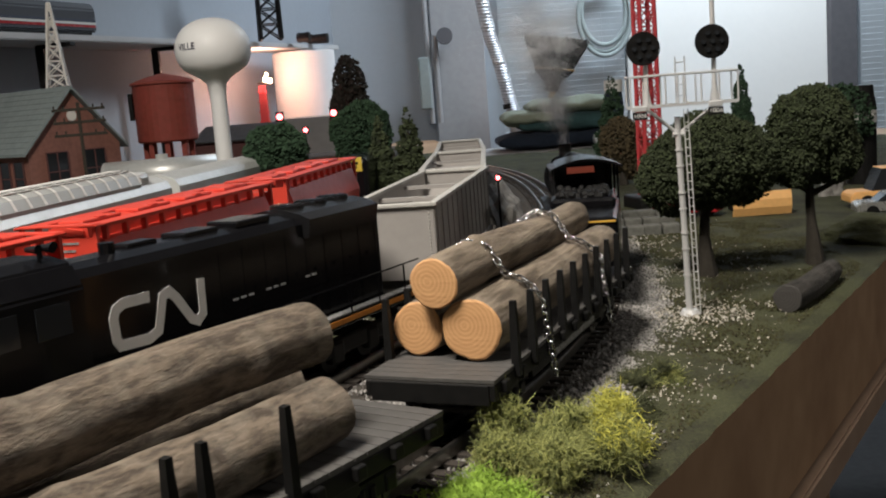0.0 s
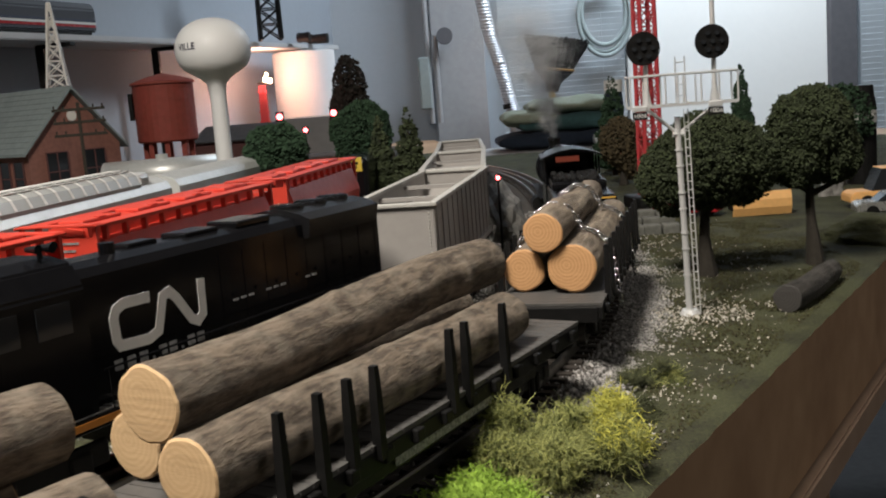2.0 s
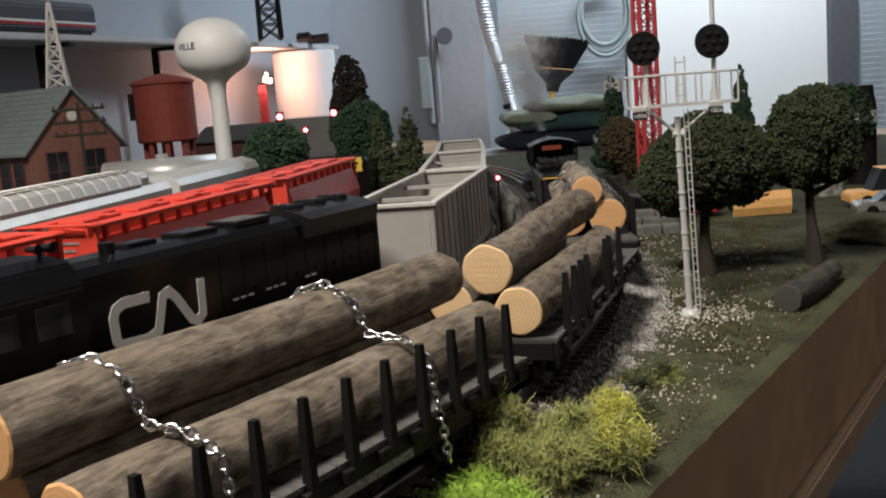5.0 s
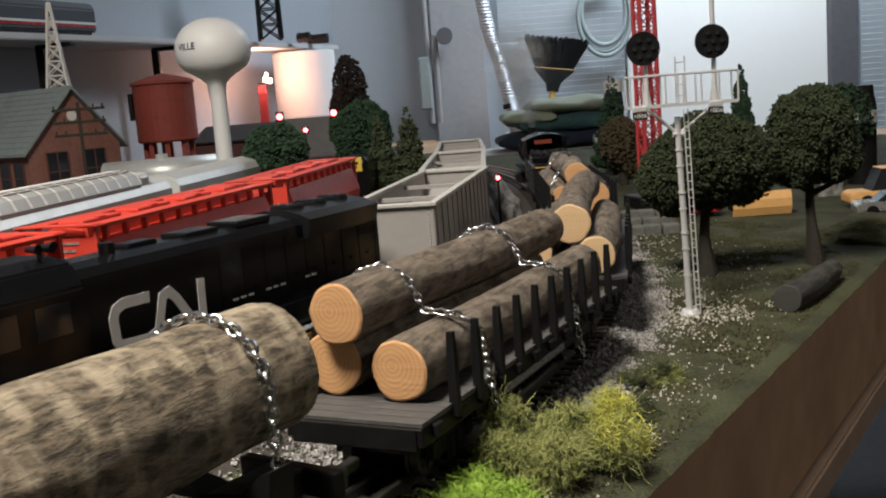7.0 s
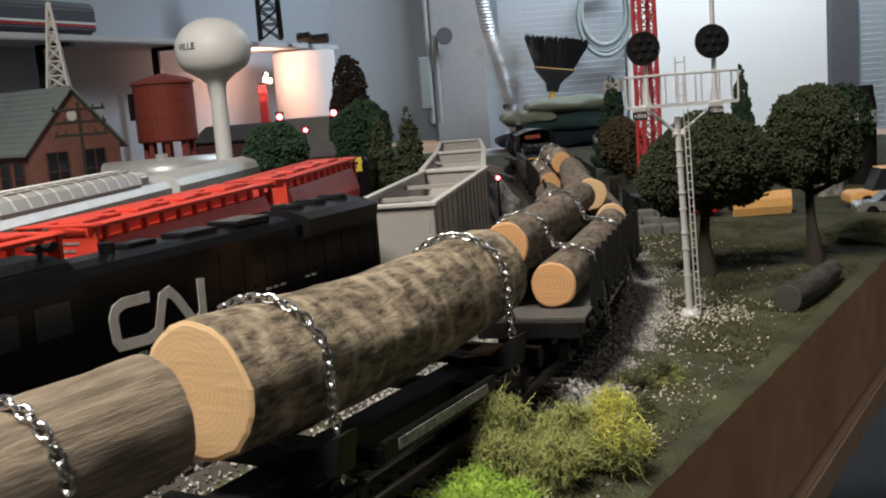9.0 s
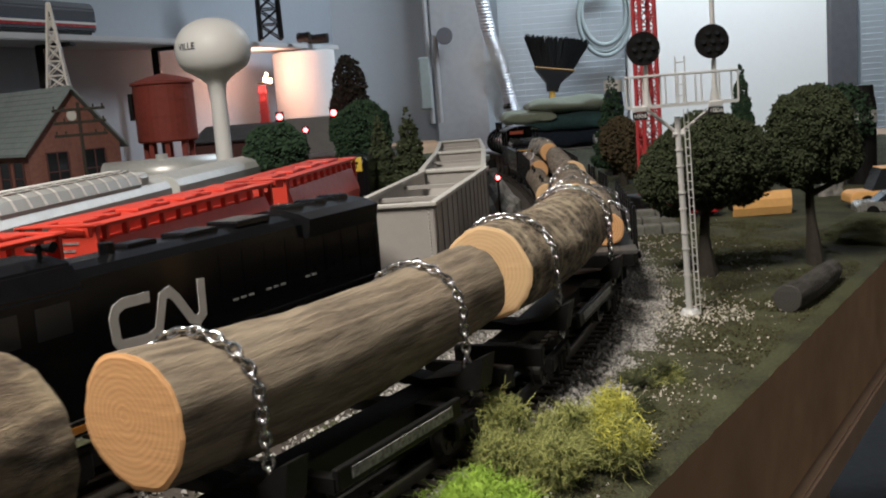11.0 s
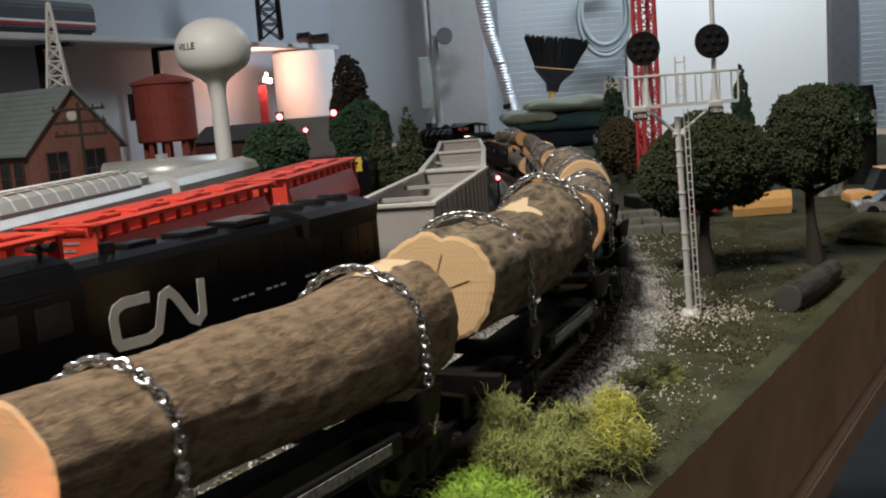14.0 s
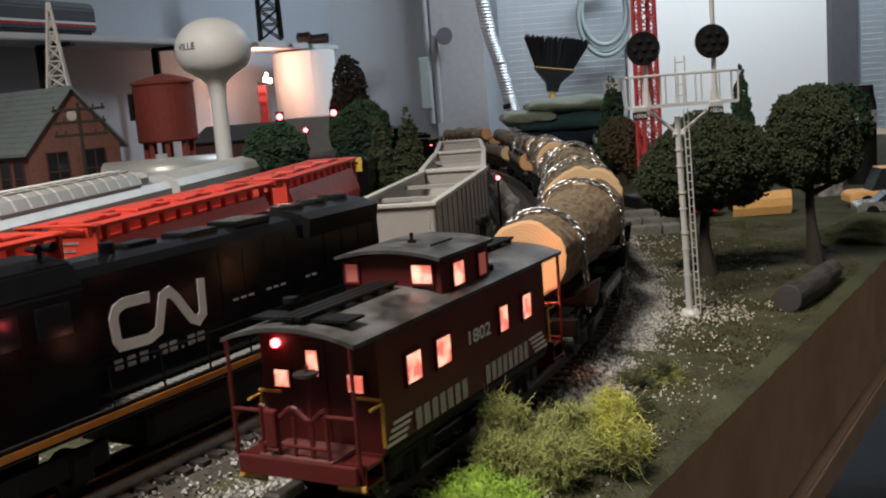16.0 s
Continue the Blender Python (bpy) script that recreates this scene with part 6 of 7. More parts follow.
def toy_car(name, label, x, y, deg, mat, roof, length=0.085, lamps=None, base=None):
    t = thing(name, label, "toy vehicle", pose(x, y, TABLE if base is None else base, 0, 0, deg))
    w, h = length * 0.2, length
    bm = bmesh.new()
    sec = [(-0.5, 0.10), (0.5, 0.10), (0.5, 0.22), (0.44, 0.27), (-0.46, 0.27), (-0.5, 0.2)]
    loft(bm, [[(s * w, a * h, b * h * 0.8) for a, b in sec] for s in (-1, 1)])
    bmesh.ops.recalc_face_normals(bm, faces=bm.faces)
    bmesh.ops.bevel(bm, geom=bm.edges[:], offset=0.0012, segments=2, affect="EDGES")
    part("body", bm, mat, t)
    bm = bmesh.new()
    sec = [(-0.36, 0.27), (0.24, 0.27), (0.12, 0.40 * roof), (-0.26, 0.40 * roof)]
    loft(bm, [[(s * w * 0.86, a * h, b * h * 0.8) for a, b in sec] for s in (-1, 1)])
    bmesh.ops.recalc_face_normals(bm, faces=bm.faces)
    part("windows", bm, GLASSY, t, "dark windows")
    bm = bmesh.new()
    box(bm, (0, -0.07 * h, 0.32 * h * roof), (w * 1.66, 0.38 * h, 0.02 * h), 0.0006)
    part("roof", bm, mat, t)
    for s in (-1, 1):
        for a in (-0.3, 0.3):
            bm = bmesh.new()
            rod(bm, (s * w * 0.8, a * h, 0.085 * h), (s * w * 1.04, a * h, 0.085 * h), 0.085 * h, n=14)
            part("wheel", bm, MATT, t)
    for s in (-1, 1):
        bm = bmesh.new()
        rod(bm, (s * w * 0.7, -0.505 * h, 0.17 * h), (s * w * 0.7, -0.49 * h, 0.17 * h), 0.03 * h, n=10)
        part("lamp", bm, lamps or CHROME, t)
    return t


CAR_RED = material("toy_red", (0.40, 0.02, 0.025), 0.25, coat=0.5, grain=0.1)
CAR_SILVER = material("toy_silver", (0.42, 0.42, 0.4), 0.25, metal=0.6, grain=0.1)
toy_car("toy_car", "red toy car parked behind the signal mast", 0.318, 1.285, 60, CAR_RED, 1.0)
toy_car("toy_car", "red toy car under the broad tree", 0.37, 1.40, 70, CAR_RED, 1.0)
toy_car("toy_car", "silver grey toy car at the table's side", 0.525, 1.16, 80, CAR_SILVER, 1.0)
toy_car("toy_truck", "yellow toy truck behind the silver car", 0.555, 1.24, 85, DOZER, 1.5, 0.1)


def stone_wall():
    t = thing("stone_platform", "low grey stone platform beside the track", "platform", pose(0.235, 1.16, TABLE, 0, 0, -4))
    rnd = random.Random(9)
    for k in range(3):
        for i in range(4):
            bm = bmesh.new()
            box(bm, (-0.03 + i * 0.02 + rnd.uniform(-0.001, 0.001), k * 0.022, 0.005 + k * 0.003), (0.0192, 0.0205, 0.012 + k * 0.006), 0.0015)
            part("stone", bm, STONE, t)


STONE = material("stone_mat", (0.17, 0.17, 0.15), 0.9, grain=0.6, scale=120, bump=0.002, second=(0.07, 0.07, 0.06), piece=0.4)
stone_wall()


def rock(name, label, c, r, seed, mat, squash=0.7):
    bm = bmesh.new()
    bmesh.ops.create_icosphere(bm, subdivisions=4, radius=1)
    for v in bm.verts:
        d = 1 + 0.35 * noise.noise(v.co * 1.3 + Vector((seed, 0, 0))) + 0.15 * noise.noise(v.co * 4 + Vector((0, seed, 0)))
        v.co = Vector((v.co.x * r[0] * d, v.co.y * r[1] * d, max(-0.1, v.co.z) * r[2] * d * squash))
    ob = obj(name, bm, mat)
    ob.matrix_world = pose(*c)
    return tagged(ob, label, "rock")


ROCK = material("rock_grey", (0.30, 0.29, 0.27), 0.9, grain=0.6, scale=90, bump=0.003, second=(0.12, 0.115, 0.105), blotch=0.5, blotch_scale=25)
rock("rock", "grey plaster rock slope between the curved tracks", (0.068, 1.32, TABLE - 0.004), (0.045, 0.16, 0.095), 3, ROCK)
rock("rock", "pale grey boulder under the domed tree", (0.545, 1.39, TABLE - 0.002), (0.017, 0.02, 0.050), 5, ROCK)
rock("rock", "mossy mound at the table's side", (0.46, 1.02, TABLE - 0.003), (0.07, 0.06, 0.035), 6, GRASS)


def lamp_post(x, y, z, label, mat, r=0.0028):
    t = thing("signal_lamp", label, "signal lamp", pose(x, y, TABLE))
    bm = bmesh.new()
    rod(bm, (0, 0.003, 0), (0, 0.003, z - TABLE), 0.0012, n=8)
    box(bm, (0, 0.003, z - TABLE), (r * 2.6, 0.004, r * 3.2), 0.0008)
    part("post", bm, MATT, t)
    bm = bmesh.new()
    ball(bm, (0, 0, z - TABLE), r)
    part("lens", bm, mat, t, "glowing red lens", smooth=True)


lamp_post(0.066, 1.10, 0.0700, "low track signal showing a bright red lamp", LAMP_RED, 0.0024)


# ---- the town at the back of the layout ----
BRICK = material("brick_mat", (0.27, 0.12, 0.09), 0.85, grain=0.5, scale=120, second=(0.17, 0.075, 0.06), blotch=0.4, blotch_scale=20)
SLATE = material("slate_roof", (0.24, 0.28, 0.28), 0.7, grain=0.4, scale=100, second=(0.17, 0.20, 0.20), blotch=0.4)


def brick_house():
    """Local x runs along the ridge away from the gable, y across the gable."""
    ex, ey = Vector((-0.8, 0.6, 0)), Vector((0.6, 0.8, 0))
    m = Matrix(((ex.x, ey.x, 0, -0.801), (ex.y, ey.y, 0, 2.0), (0, 0, 1, TABLE), (0, 0, 0, 1)))
    t = thing("brick_house", "red brick model station with a grey slate roof", "model house", m)
    W, L, E, R = 0.215, 0.34, 0.134, 0.246
    bm = bmesh.new()
    loft(bm, [[(x, 0, 0), (x, W, 0), (x, W, E), (x, W / 2, R), (x, 0, E)] for x in (0.0, L)])
    bmesh.ops.recalc_face_normals(bm, faces=bm.faces)
    part("wall", bm, BRICK, t)
    for s in (0, 1):
        bm = bmesh.new()
        a, b = (W / 2, R + 0.004), (-0.014 if s == 0 else W + 0.014, E - 0.012)
        q = [(a[0], a[1]), (b[0], b[1])]
        ring = lambda x: [(x, a[0], a[1]), (x, b[0], b[1]), (x, b[0], b[1] + 0.006), (x, a[0], a[1] + 0.006)]
        loft(bm, [ring(-0.012), ring(L + 0.012)])
        bmesh.ops.recalc_face_normals(bm, faces=bm.faces)
        rf = part("roof", bm, SLATE, t, "grey slate roof slope")
        bm = bmesh.new()
        for k in range(1, 12):
            f = k / 12
            yy, zz = a[0] + (b[0] - a[0]) * f, a[1] + (b[1] - a[1]) * f + 0.0066
            box(bm, (L / 2, yy, zz), (L + 0.02, 0.0012, 0.0012))
        part("slate_courses", bm, SLATE, rf)
    for y in (0.062, 0.150):
        bm = bmesh.new()
        box(bm, (-0.0012, y, 0.086), (0.003, 0.046, 0.076))
        w = part("window", bm, GLASSY, t, "dark tall window")
        bm = bmesh.new()
        for dy in (-0.024, 0.0, 0.024):
            box(bm, (-0.003, y + dy, 0.086), (0.002, 0.0022, 0.078))
        for z in (0.047, 0.086, 0.125):
            box(bm, (-0.003, y, z), (0.002, 0.05, 0.0022))
        part("window_frame", bm, TRIM, w)
    bm = bmesh.new()
    rod(bm, (-0.002, W / 2, 0.196), (0.0, W / 2, 0.196), 0.011, n=18)
    part("round_vent", bm, WHITE, t, "small white round vent in the gable")
    for x in (0.035, 0.085, 0.15, 0.21, 0.27):
        bm = bmesh.new()
        box(bm, (x, -0.001, 0.078), (0.032, 0.003, 0.066))
        w = part("window", bm, GLASSY, t, "dark tall window")
        bm = bmesh.new()
        for dx in (-0.017, 0.017):
            box(bm, (x + dx, -0.003, 0.078), (0.002, 0.002, 0.068))
        box(bm, (x, -0.003, 0.078), (0.034, 0.002, 0.002))
        part("window_frame", bm, TRIM, w)


TRIM = material("trim_brown", (0.12, 0.05, 0.045), 0.7, grain=0.2)
brick_house()


def utility_pole(x, y, h):
    t = thing("utility_pole", "dark brown model utility pole with crossarms", "utility pole", pose(x, y, TABLE, 0, 0, 14))
    bm = bmesh.new()
    rod(bm, (0, 0, 0), (0, 0, h), 0.0035, 0.0028, n=8)
    part("pole", bm, TRUNK, t)
    for z in (h - 0.012, h - 0.034, h - 0.056):
        bm = bmesh.new()
        box(bm, (0, 0, z), (0.088, 0.004, 0.005), 0.0008)
        for dx in (-0.04, -0.025, 0.025, 0.04):
            rod(bm, (dx, 0, z), (dx, 0, z + 0.008), 0.0016, n=6)
        part("crossarm", bm, TRUNK, t)


utility_pole(-0.615, 1.78, 0.215)


def water_tower():
    t = thing("water_tower", "glossy white bulb-shaped water tower with dark lettering", "water tower", pose(-0.374, 1.8, TABLE))
    bm = bmesh.new()
    c = 0.274 - TABLE
    pts = [(0.024, 0.0), (0.017, 0.02), (0.0145, 0.05), (0.0140, c - 0.085), (0.0165, c - 0.060), (0.026, c - 0.050), (0.042, c - 0.040)]
    for a in np.linspace(-0.62, 1.5, 16):
        pts.append((0.066 * math.cos(a) ** 0.9 if math.cos(a) > 0 else 0.001, c + 0.0545 * math.sin(a)))
    pts.append((0.001, c + 0.0545))
    lathe(bm, pts, 40)
    bmesh.ops.recalc_face_normals(bm, faces=bm.faces)
    part("tank_and_stem", bm, GLOSSW, t, smooth=True)
    bm = bmesh.new()
    # lettering that wraps round the bulb
    ob = lettering("VILLE", 0.016, NAVY, t, Matrix.Identity(4), "lettering", 0.0003)
    for v in ob.data.vertices:
        a = radians(-121) + v.co.x / 0.0655
        z = v.co.y + 0.004
        r = 0.0660 * math.cos(math.asin(max(-1, min(1, z / 0.0545)))) ** 0.9 + 0.0007
        v.co = Vector((r * math.cos(a), r * math.sin(a), c + z))
    bm.free()


GLOSSW = material("gloss_white", (0.86, 0.86, 0.85), 0.42, grain=0.1, scale=60, second=(0.80, 0.80, 0.79), coat=0.1)
NAVY = material("navy_letters", (0.03, 0.035, 0.06), 0.5)
water_tower()


def wooden_tank():
    t = thing("tank_tower", "rust-red round water tank on a legged stand", "water tank", pose(-0.600, 2.3, TABLE - 0.009))
    b = TABLE
    bm = bmesh.new()
    lathe(bm, [(0.063, 0.118 - b), (0.0665, 0.122 - b), (0.0665, 0.2465 - b), (0.071, 0.2465 - b), (0.071, 0.2515 - b), (0.040, 0.262 - b), (0.006, 0.270 - b)], 32)
    bmesh.ops.recalc_face_normals(bm, faces=bm.faces)
    part("tank", bm, RUSTRED, t)
    for z in (0.14, 0.175, 0.21, 0.238):
        bm = bmesh.new()
        lathe(bm, [(0.0664, z - b - 0.0012), (0.0674, z - b - 0.0012), (0.0674, z - b + 0.0012), (0.0664, z - b + 0.0012)], 32)
        part("hoop", bm, RUSTRED, t)
    for k in range(8):
        a = k * math.pi / 4 + 0.2
        bm = bmesh.new()
        box(bm, (0.05 * math.cos(a), 0.05 * math.sin(a), (0.118 - b) / 2), (0.011, 0.011, 0.118 - b))
        part("leg", bm, RUSTRED, t)
    bm = bmesh.new()
    box(bm, (-0.069, -0.02, 0.20 - b), (0.010, 0.012, 0.06), 0.002)
    part("spout", bm, MATT, t)


RUSTRED = material("rust_red", (0.27, 0.045, 0.030), 0.65, grain=0.4, scale=90, second=(0.17, 0.042, 0.025), blotch=0.4)
wooden_tank()


def shed(name, label, x, y, w, d, h, deg, mat, roof):
    t = thing(name, label, "model building", pose(x, y, TABLE, 0, 0, deg))
    bm = bmesh.new()
    loft(bm, [[(-w / 2, yy, 0), (w / 2, yy, 0), (w / 2, yy, h), (0, yy, h * 1.35), (-w / 2, yy, h)] for yy in (-d / 2, d / 2)])
    bmesh.ops.recalc_face_normals(bm, faces=bm.faces)
    part("wall", bm, mat, t)
    for s in (-1, 1):
        bm = bmesh.new()
        ring = lambda yy: [(0, yy, h * 1.37), (s * w * 0.56, yy, h * 0.965), (s * w * 0.56, yy, h * 0.965 + 0.004), (0, yy, h * 1.37 + 0.004)]
        loft(bm, [ring(-d / 2 - 0.01), ring(d / 2 + 0.01)])
        bmesh.ops.recalc_face_normals(bm, faces=bm.faces)
        part("roof", bm, roof, t)
    bm = bmesh.new()
    box(bm, (0, -d / 2 - 0.001, h * 0.4), (w * 0.25, 0.003, h * 0.7))
    part("door", bm, TRIM, t)


shed("shed", "dark low-roofed model shed under the shelf", -0.555, 2.95, 0.22, 0.2, 0.10, 78, TRIM, SLATE_DARK := material("dark_roof", (0.05, 0.045, 0.045), 0.8, grain=0.4, scale=80))
shed("shed", "small grey model shed by the tank", -0.47, 2.15, 0.1, 0.1, 0.06, 20, GREY, SLATE)


def tank_car(x, y, deg):
    t = thing("tank_car", "pale grey model tank car standing on a back track", "tank car", pose(x, y, TABLE, 0, 0, deg))
    bm = bmesh.new()
    rod(bm, (-0.11, 0, 0.068), (0.11, 0, 0.068), 0.03, n=28)
    for s in (-1, 1):
        ball(bm, (s * 0.11, 0, 0.068), 0.03, (0.35, 1, 1), 20, 12)
    part("tank", bm, SILVER, t, smooth=True)
    bm = bmesh.new()
    rod(bm, (0, 0, 0.095), (0, 0, 0.106), 0.012, n=16)
    part("dome", bm, SILVER, t)
    bm = bmesh.new()
    box(bm, (0, 0, 0.034), (0.24, 0.05, 0.008), 0.001)
    for xx in (-0.08, 0.08):
        for dx in (-0.016, 0.016):
            for yy in (-0.017, 0.017):
                rod(bm, (xx + dx, yy - 0.003, 0.012), (xx + dx, yy + 0.003, 0.012), 0.012, n=14)
        box(bm, (xx, 0, 0.022), (0.04, 0.044, 0.016), 0.002)
    part("underframe", bm, MATT, t)


tank_car(-0.545, 2.02, 8)
toy_car("toy_van", "white toy van parked by the water tower", -0.345, 1.95, 75, LETTER, 1.35, 0.12)
toy_car("toy_car", "dark toy car with red tail lamps lit", -0.36, 2.62, 8, MATT, 1.0, 0.1, LAMP_RED, base=0.035)
toy_car("toy_car", "white toy car with glowing lamps", -0.285, 2.35, 20, LETTER, 1.0, 0.1, LAMP_RED)
slab("back_terrace", DIRT, [(-0.9, 2.5), (-0.1, 2.5), (-0.1, 2.85), (-0.9, 2.85)], TABLE, 0.034, "structure", "raised dark ground at the back")


def flare_tower():
    t = thing("lamp_tower", "small red tower with a blazing orange lamp on top", "lamp tower", pose(-0.590, 3.6, TABLE))
    bm = bmesh.new()
    loft(bm, [[(-0.016, -0.016, 0), (0.016, -0.016, 0), (0.016, 0.016, 0), (-0.016, 0.016, 0)], [(-0.012, -0.012, 0.262), (0.012, -0.012, 0.262), (0.012, 0.012, 0.262), (-0.012, 0.012, 0.262)]])
    for k in range(7):
        box(bm, (0, 0, 0.03 + k * 0.035), (0.034, 0.034, 0.004))
    part("tower", bm, REDST, t)
    bm = bmesh.new()
    box(bm, (0.010, 0, 0.270), (0.05, 0.012, 0.008), 0.002)
    part("bracket", bm, MATT, t)
    bm = bmesh.new()
    ball(bm, (0.016, -0.012, 0.282), 0.010)
    ball(bm, (0.030, -0.010, 0.276), 0.009)
    ball(bm, (0.020, -0.010, 0.298), 0.006)
    part("bulb", bm, material("bulb_glow", (1, 0.7, 0.4), 0.4, emit=28.0, glow=(1.0, 0.58, 0.3)), t, "glowing orange bulbs", smooth=True)


flare_tower()


def storage_tank():
    t = thing("storage_tank", "plain white round storage tank lit by the lamp tower", "storage tank", pose(-0.466, 3.85, TABLE))
    bm = bmesh.new()
    h = 0.368 - TABLE
    lathe(bm, [(0.116, 0.0), (0.116, h - 0.006), (0.113, h - 0.002), (0.001, h)], 56)
    bmesh.ops.recalc_face_normals(bm, faces=bm.faces)
    part("shell", bm, TANKW, t, smooth=False)
    for z in (0.07, 0.15, 0.23, 0.31):
        bm = bmesh.new()
        lathe(bm, [(0.1158, z - 0.0007), (0.1166, z - 0.0007), (0.1166, z + 0.0007), (0.1158, z + 0.0007)], 56)
        part("seam", bm, TANKW, t)


TANKW = material("tank_white", (0.80, 0.78, 0.77), 0.6, grain=0.1, scale=50, second=(0.70, 0.69, 0.68), blotch=0.2, blotch_scale=8)
storage_tank()
slab("upper_road", GREYWALL, [(-0.50, 3.22), (-0.20, 3.22), (-0.20, 3.60), (-0.50, 3.60)], TABLE, 0.128, "structure", "raised grey road before the white tank")
lamp = bpy.data.lights.new("flare_lamp", "POINT")
lamp.energy, lamp.color, lamp.shadow_soft_size = 2.9, (1.0, 0.52, 0.36), 0.02
new("flare_lamp", lamp).location = (-0.562, 3.56, 0.297)

# Vehicle tail lamps, stood on added posts in place of the vehicles.
for (x, y, z, r) in ((-0.375, 2.5, 0.143, 0.0085), (-0.242, 2.5, 0.143, 0.0085), (-0.302, 2.4, 0.108, 0.006)):
    lamp_post(x, y, z, "glowing red vehicle tail lamp on an added post", LAMP_RED, r * 0.9)


# ---- shelf with more trains along the wall ----
def shelf():
    t = thing("wall_shelf", "long grey-white shelf on dark brackets along the wall", "shelf")
    a, b = Vector((-1.70, 0.60)), Vector((-0.345, 4.02))
    d = (b - a).normalized()
    n = Vector((-d.y, d.x))
    bm = bmesh.new()
    q = [a, b, b + n * 0.16, a + n * 0.30]
    loft(bm, [[(p.x, p.y, 0.372) for p in q], [(p.x, p.y, 0.390) for p in q]])
    bmesh.ops.recalc_face_normals(bm, faces=bm.faces)
    bmesh.ops.bevel(bm, geom=bm.edges[:], offset=0.003, segments=2, affect="EDGES")
    part("board", bm, SHELFW, t)
    for f in (0.46, 0.59, 0.72):
        p = a.lerp(b, f) + n * 0.10
        bm = bmesh.new()
        box(bm, (p.x, p.y, 0.265), (0.022, 0.022, 0.21), 0.003)
        box(bm, (p.x - n.x * 0.05, p.y - n.y * 0.05, 0.366), (0.022, 0.11, 0.010), 0.002, rz=math.atan2(n.y, n.x) + math.pi / 2)
        rod(bm, (p.x, p.y, TABLE), (p.x, p.y, 0.17), 0.014, n=10)
        part("bracket", bm, MATT, t, "black shelf bracket and post")


SHELFW = material("shelf_mat", (0.50, 0.50, 0.50), 0.6, grain=0.2, scale=40, second=(0.4, 0.4, 0.4))
shelf()


def shelf_car():
    d = Vector((0.368, 0.930))
    t = thing("passenger_car", "striped dark passenger car standing on the wall shelf", "passenger car", pose(-0.985, 2.58, 0.390, 0, 0, -21.6))
    bm = bmesh.new()
    profile(bm, [(-0.03, 0.012), (0.03, 0.012), (0.031, 0.07), (0.022, 0.088), (-0.022, 0.088), (-0.031, 0.07)], -0.5, 0.215)
    bmesh.ops.recalc_face_normals(bm, faces=bm.faces)
    bmesh.ops.bevel(bm, geom=bm.edges[:], offset=0.004, segments=2, affect="EDGES")
    part("body", bm, GREYCAR, t)
    for z, mat in ((0.027, CAR_RED), (0.034, LETTER), (0.041, NAVY)):
        bm = bmesh.new()
        box(bm, (0.0315, -0.14, z), (0.001, 0.70, 0.006))
        part("stripe", bm, mat, t)
    bm = bmesh.new()
    box(bm, (0.0, -0.14, 0.006), (0.05, 0.68, 0.012), 0.002)
    part("underframe", bm, MATT, t)


GREYCAR = material("car_grey", (0.035, 0.036, 0.045), 0.4, grain=0.2, scale=100)
shelf_car()
lattice("lattice_tower", "dark steel lattice tower on the wall shelf", -0.515, 3.42, 0.390, 0.30, 0.034, 0.030, MATT, 1.8, bays=6, r=0.004)
for (x, y, l) in ((-0.435, 3.66, 0.045), (-0.40, 3.80, 0.075)):
    t = thing("toy_barrel", "dark toy barrel lying on the shelf end", "barrel", pose(x, y, 0.390 + 0.016, 0, 0, -10))
    bm = bmesh.new()
    rod(bm, (-l / 2, 0, 0), (l / 2, 0, 0), 0.016, 0.018, n=16)
    part("drum", bm, MATT, t)
    bm = bmesh.new()
    for s in (-0.3, 0.3):
        rod(bm, (s * l - 0.002, 0, 0), (s * l + 0.002, 0, 0), 0.0185, n=16)
    part("hoop", bm, MATT, t)


# ---- the far wall and what stands before it ----
def panel(name, label, x0, x1, z0, z1, y, mat, thick=0.03):
    bm = bmesh.new()
    box(bm, ((x0 + x1) / 2, y + thick / 2, (z0 + z1) / 2), (x1 - x0, thick, z1 - z0), 0.004)
    return tagged(obj(name, bm, mat), label, "", "", "structure")


panel("door_1", "plain white flush door", 0.888, 1.785, FLOOR_Z, 1.1, 4.57, WHITE)
panel("trim", "dark brown door post", 1.785, 1.905, FLOOR_Z, 1.64, 4.53, POSTM := material("post_mat", (0.10, 0.095, 0.1), 0.7, grain=0.3, scale=40), 0.06)
panel("pillar", "plain grey-brown pillar against the wall", 0.02, 0.245, FLOOR_Z, 1.64, 4.42, GREYWALL, 0.18)


def blind(label, x0, x1, z0, z1, y, mat):
    t = thing("window_blind", label, "window blind")
    n = int((z1 - z0) / 0.026)
    me = None
    for i in range(n):
        if me is None:
            bm = bmesh.new()
            box(bm, (0, 0, 0), (x1 - x0, 0.004, 0.025), 0.001, rx=0.35)
            o = part("slat", bm, mat, t)
            me = o.data
        else:
            o = new("slat", me)
            o.parent = t
        o.matrix_local = Matrix.Translation(((x0 + x1) / 2, y, z0 + (i + 0.5) * 0.026))
    bm = bmesh.new()
    box(bm, ((x0 + x1) / 2, y, z1 + 0.02), (x1 - x0 + 0.02, 0.04, 0.04), 0.004)
    part("headrail", bm, mat, t)
    for x in (x0 + 0.1, x1 - 0.1):
        bm = bmesh.new()
        rod(bm, (x, y - 0.012, z0), (x, y - 0.012, z1), 0.0012, n=5)
        part("cord", bm, mat, t)


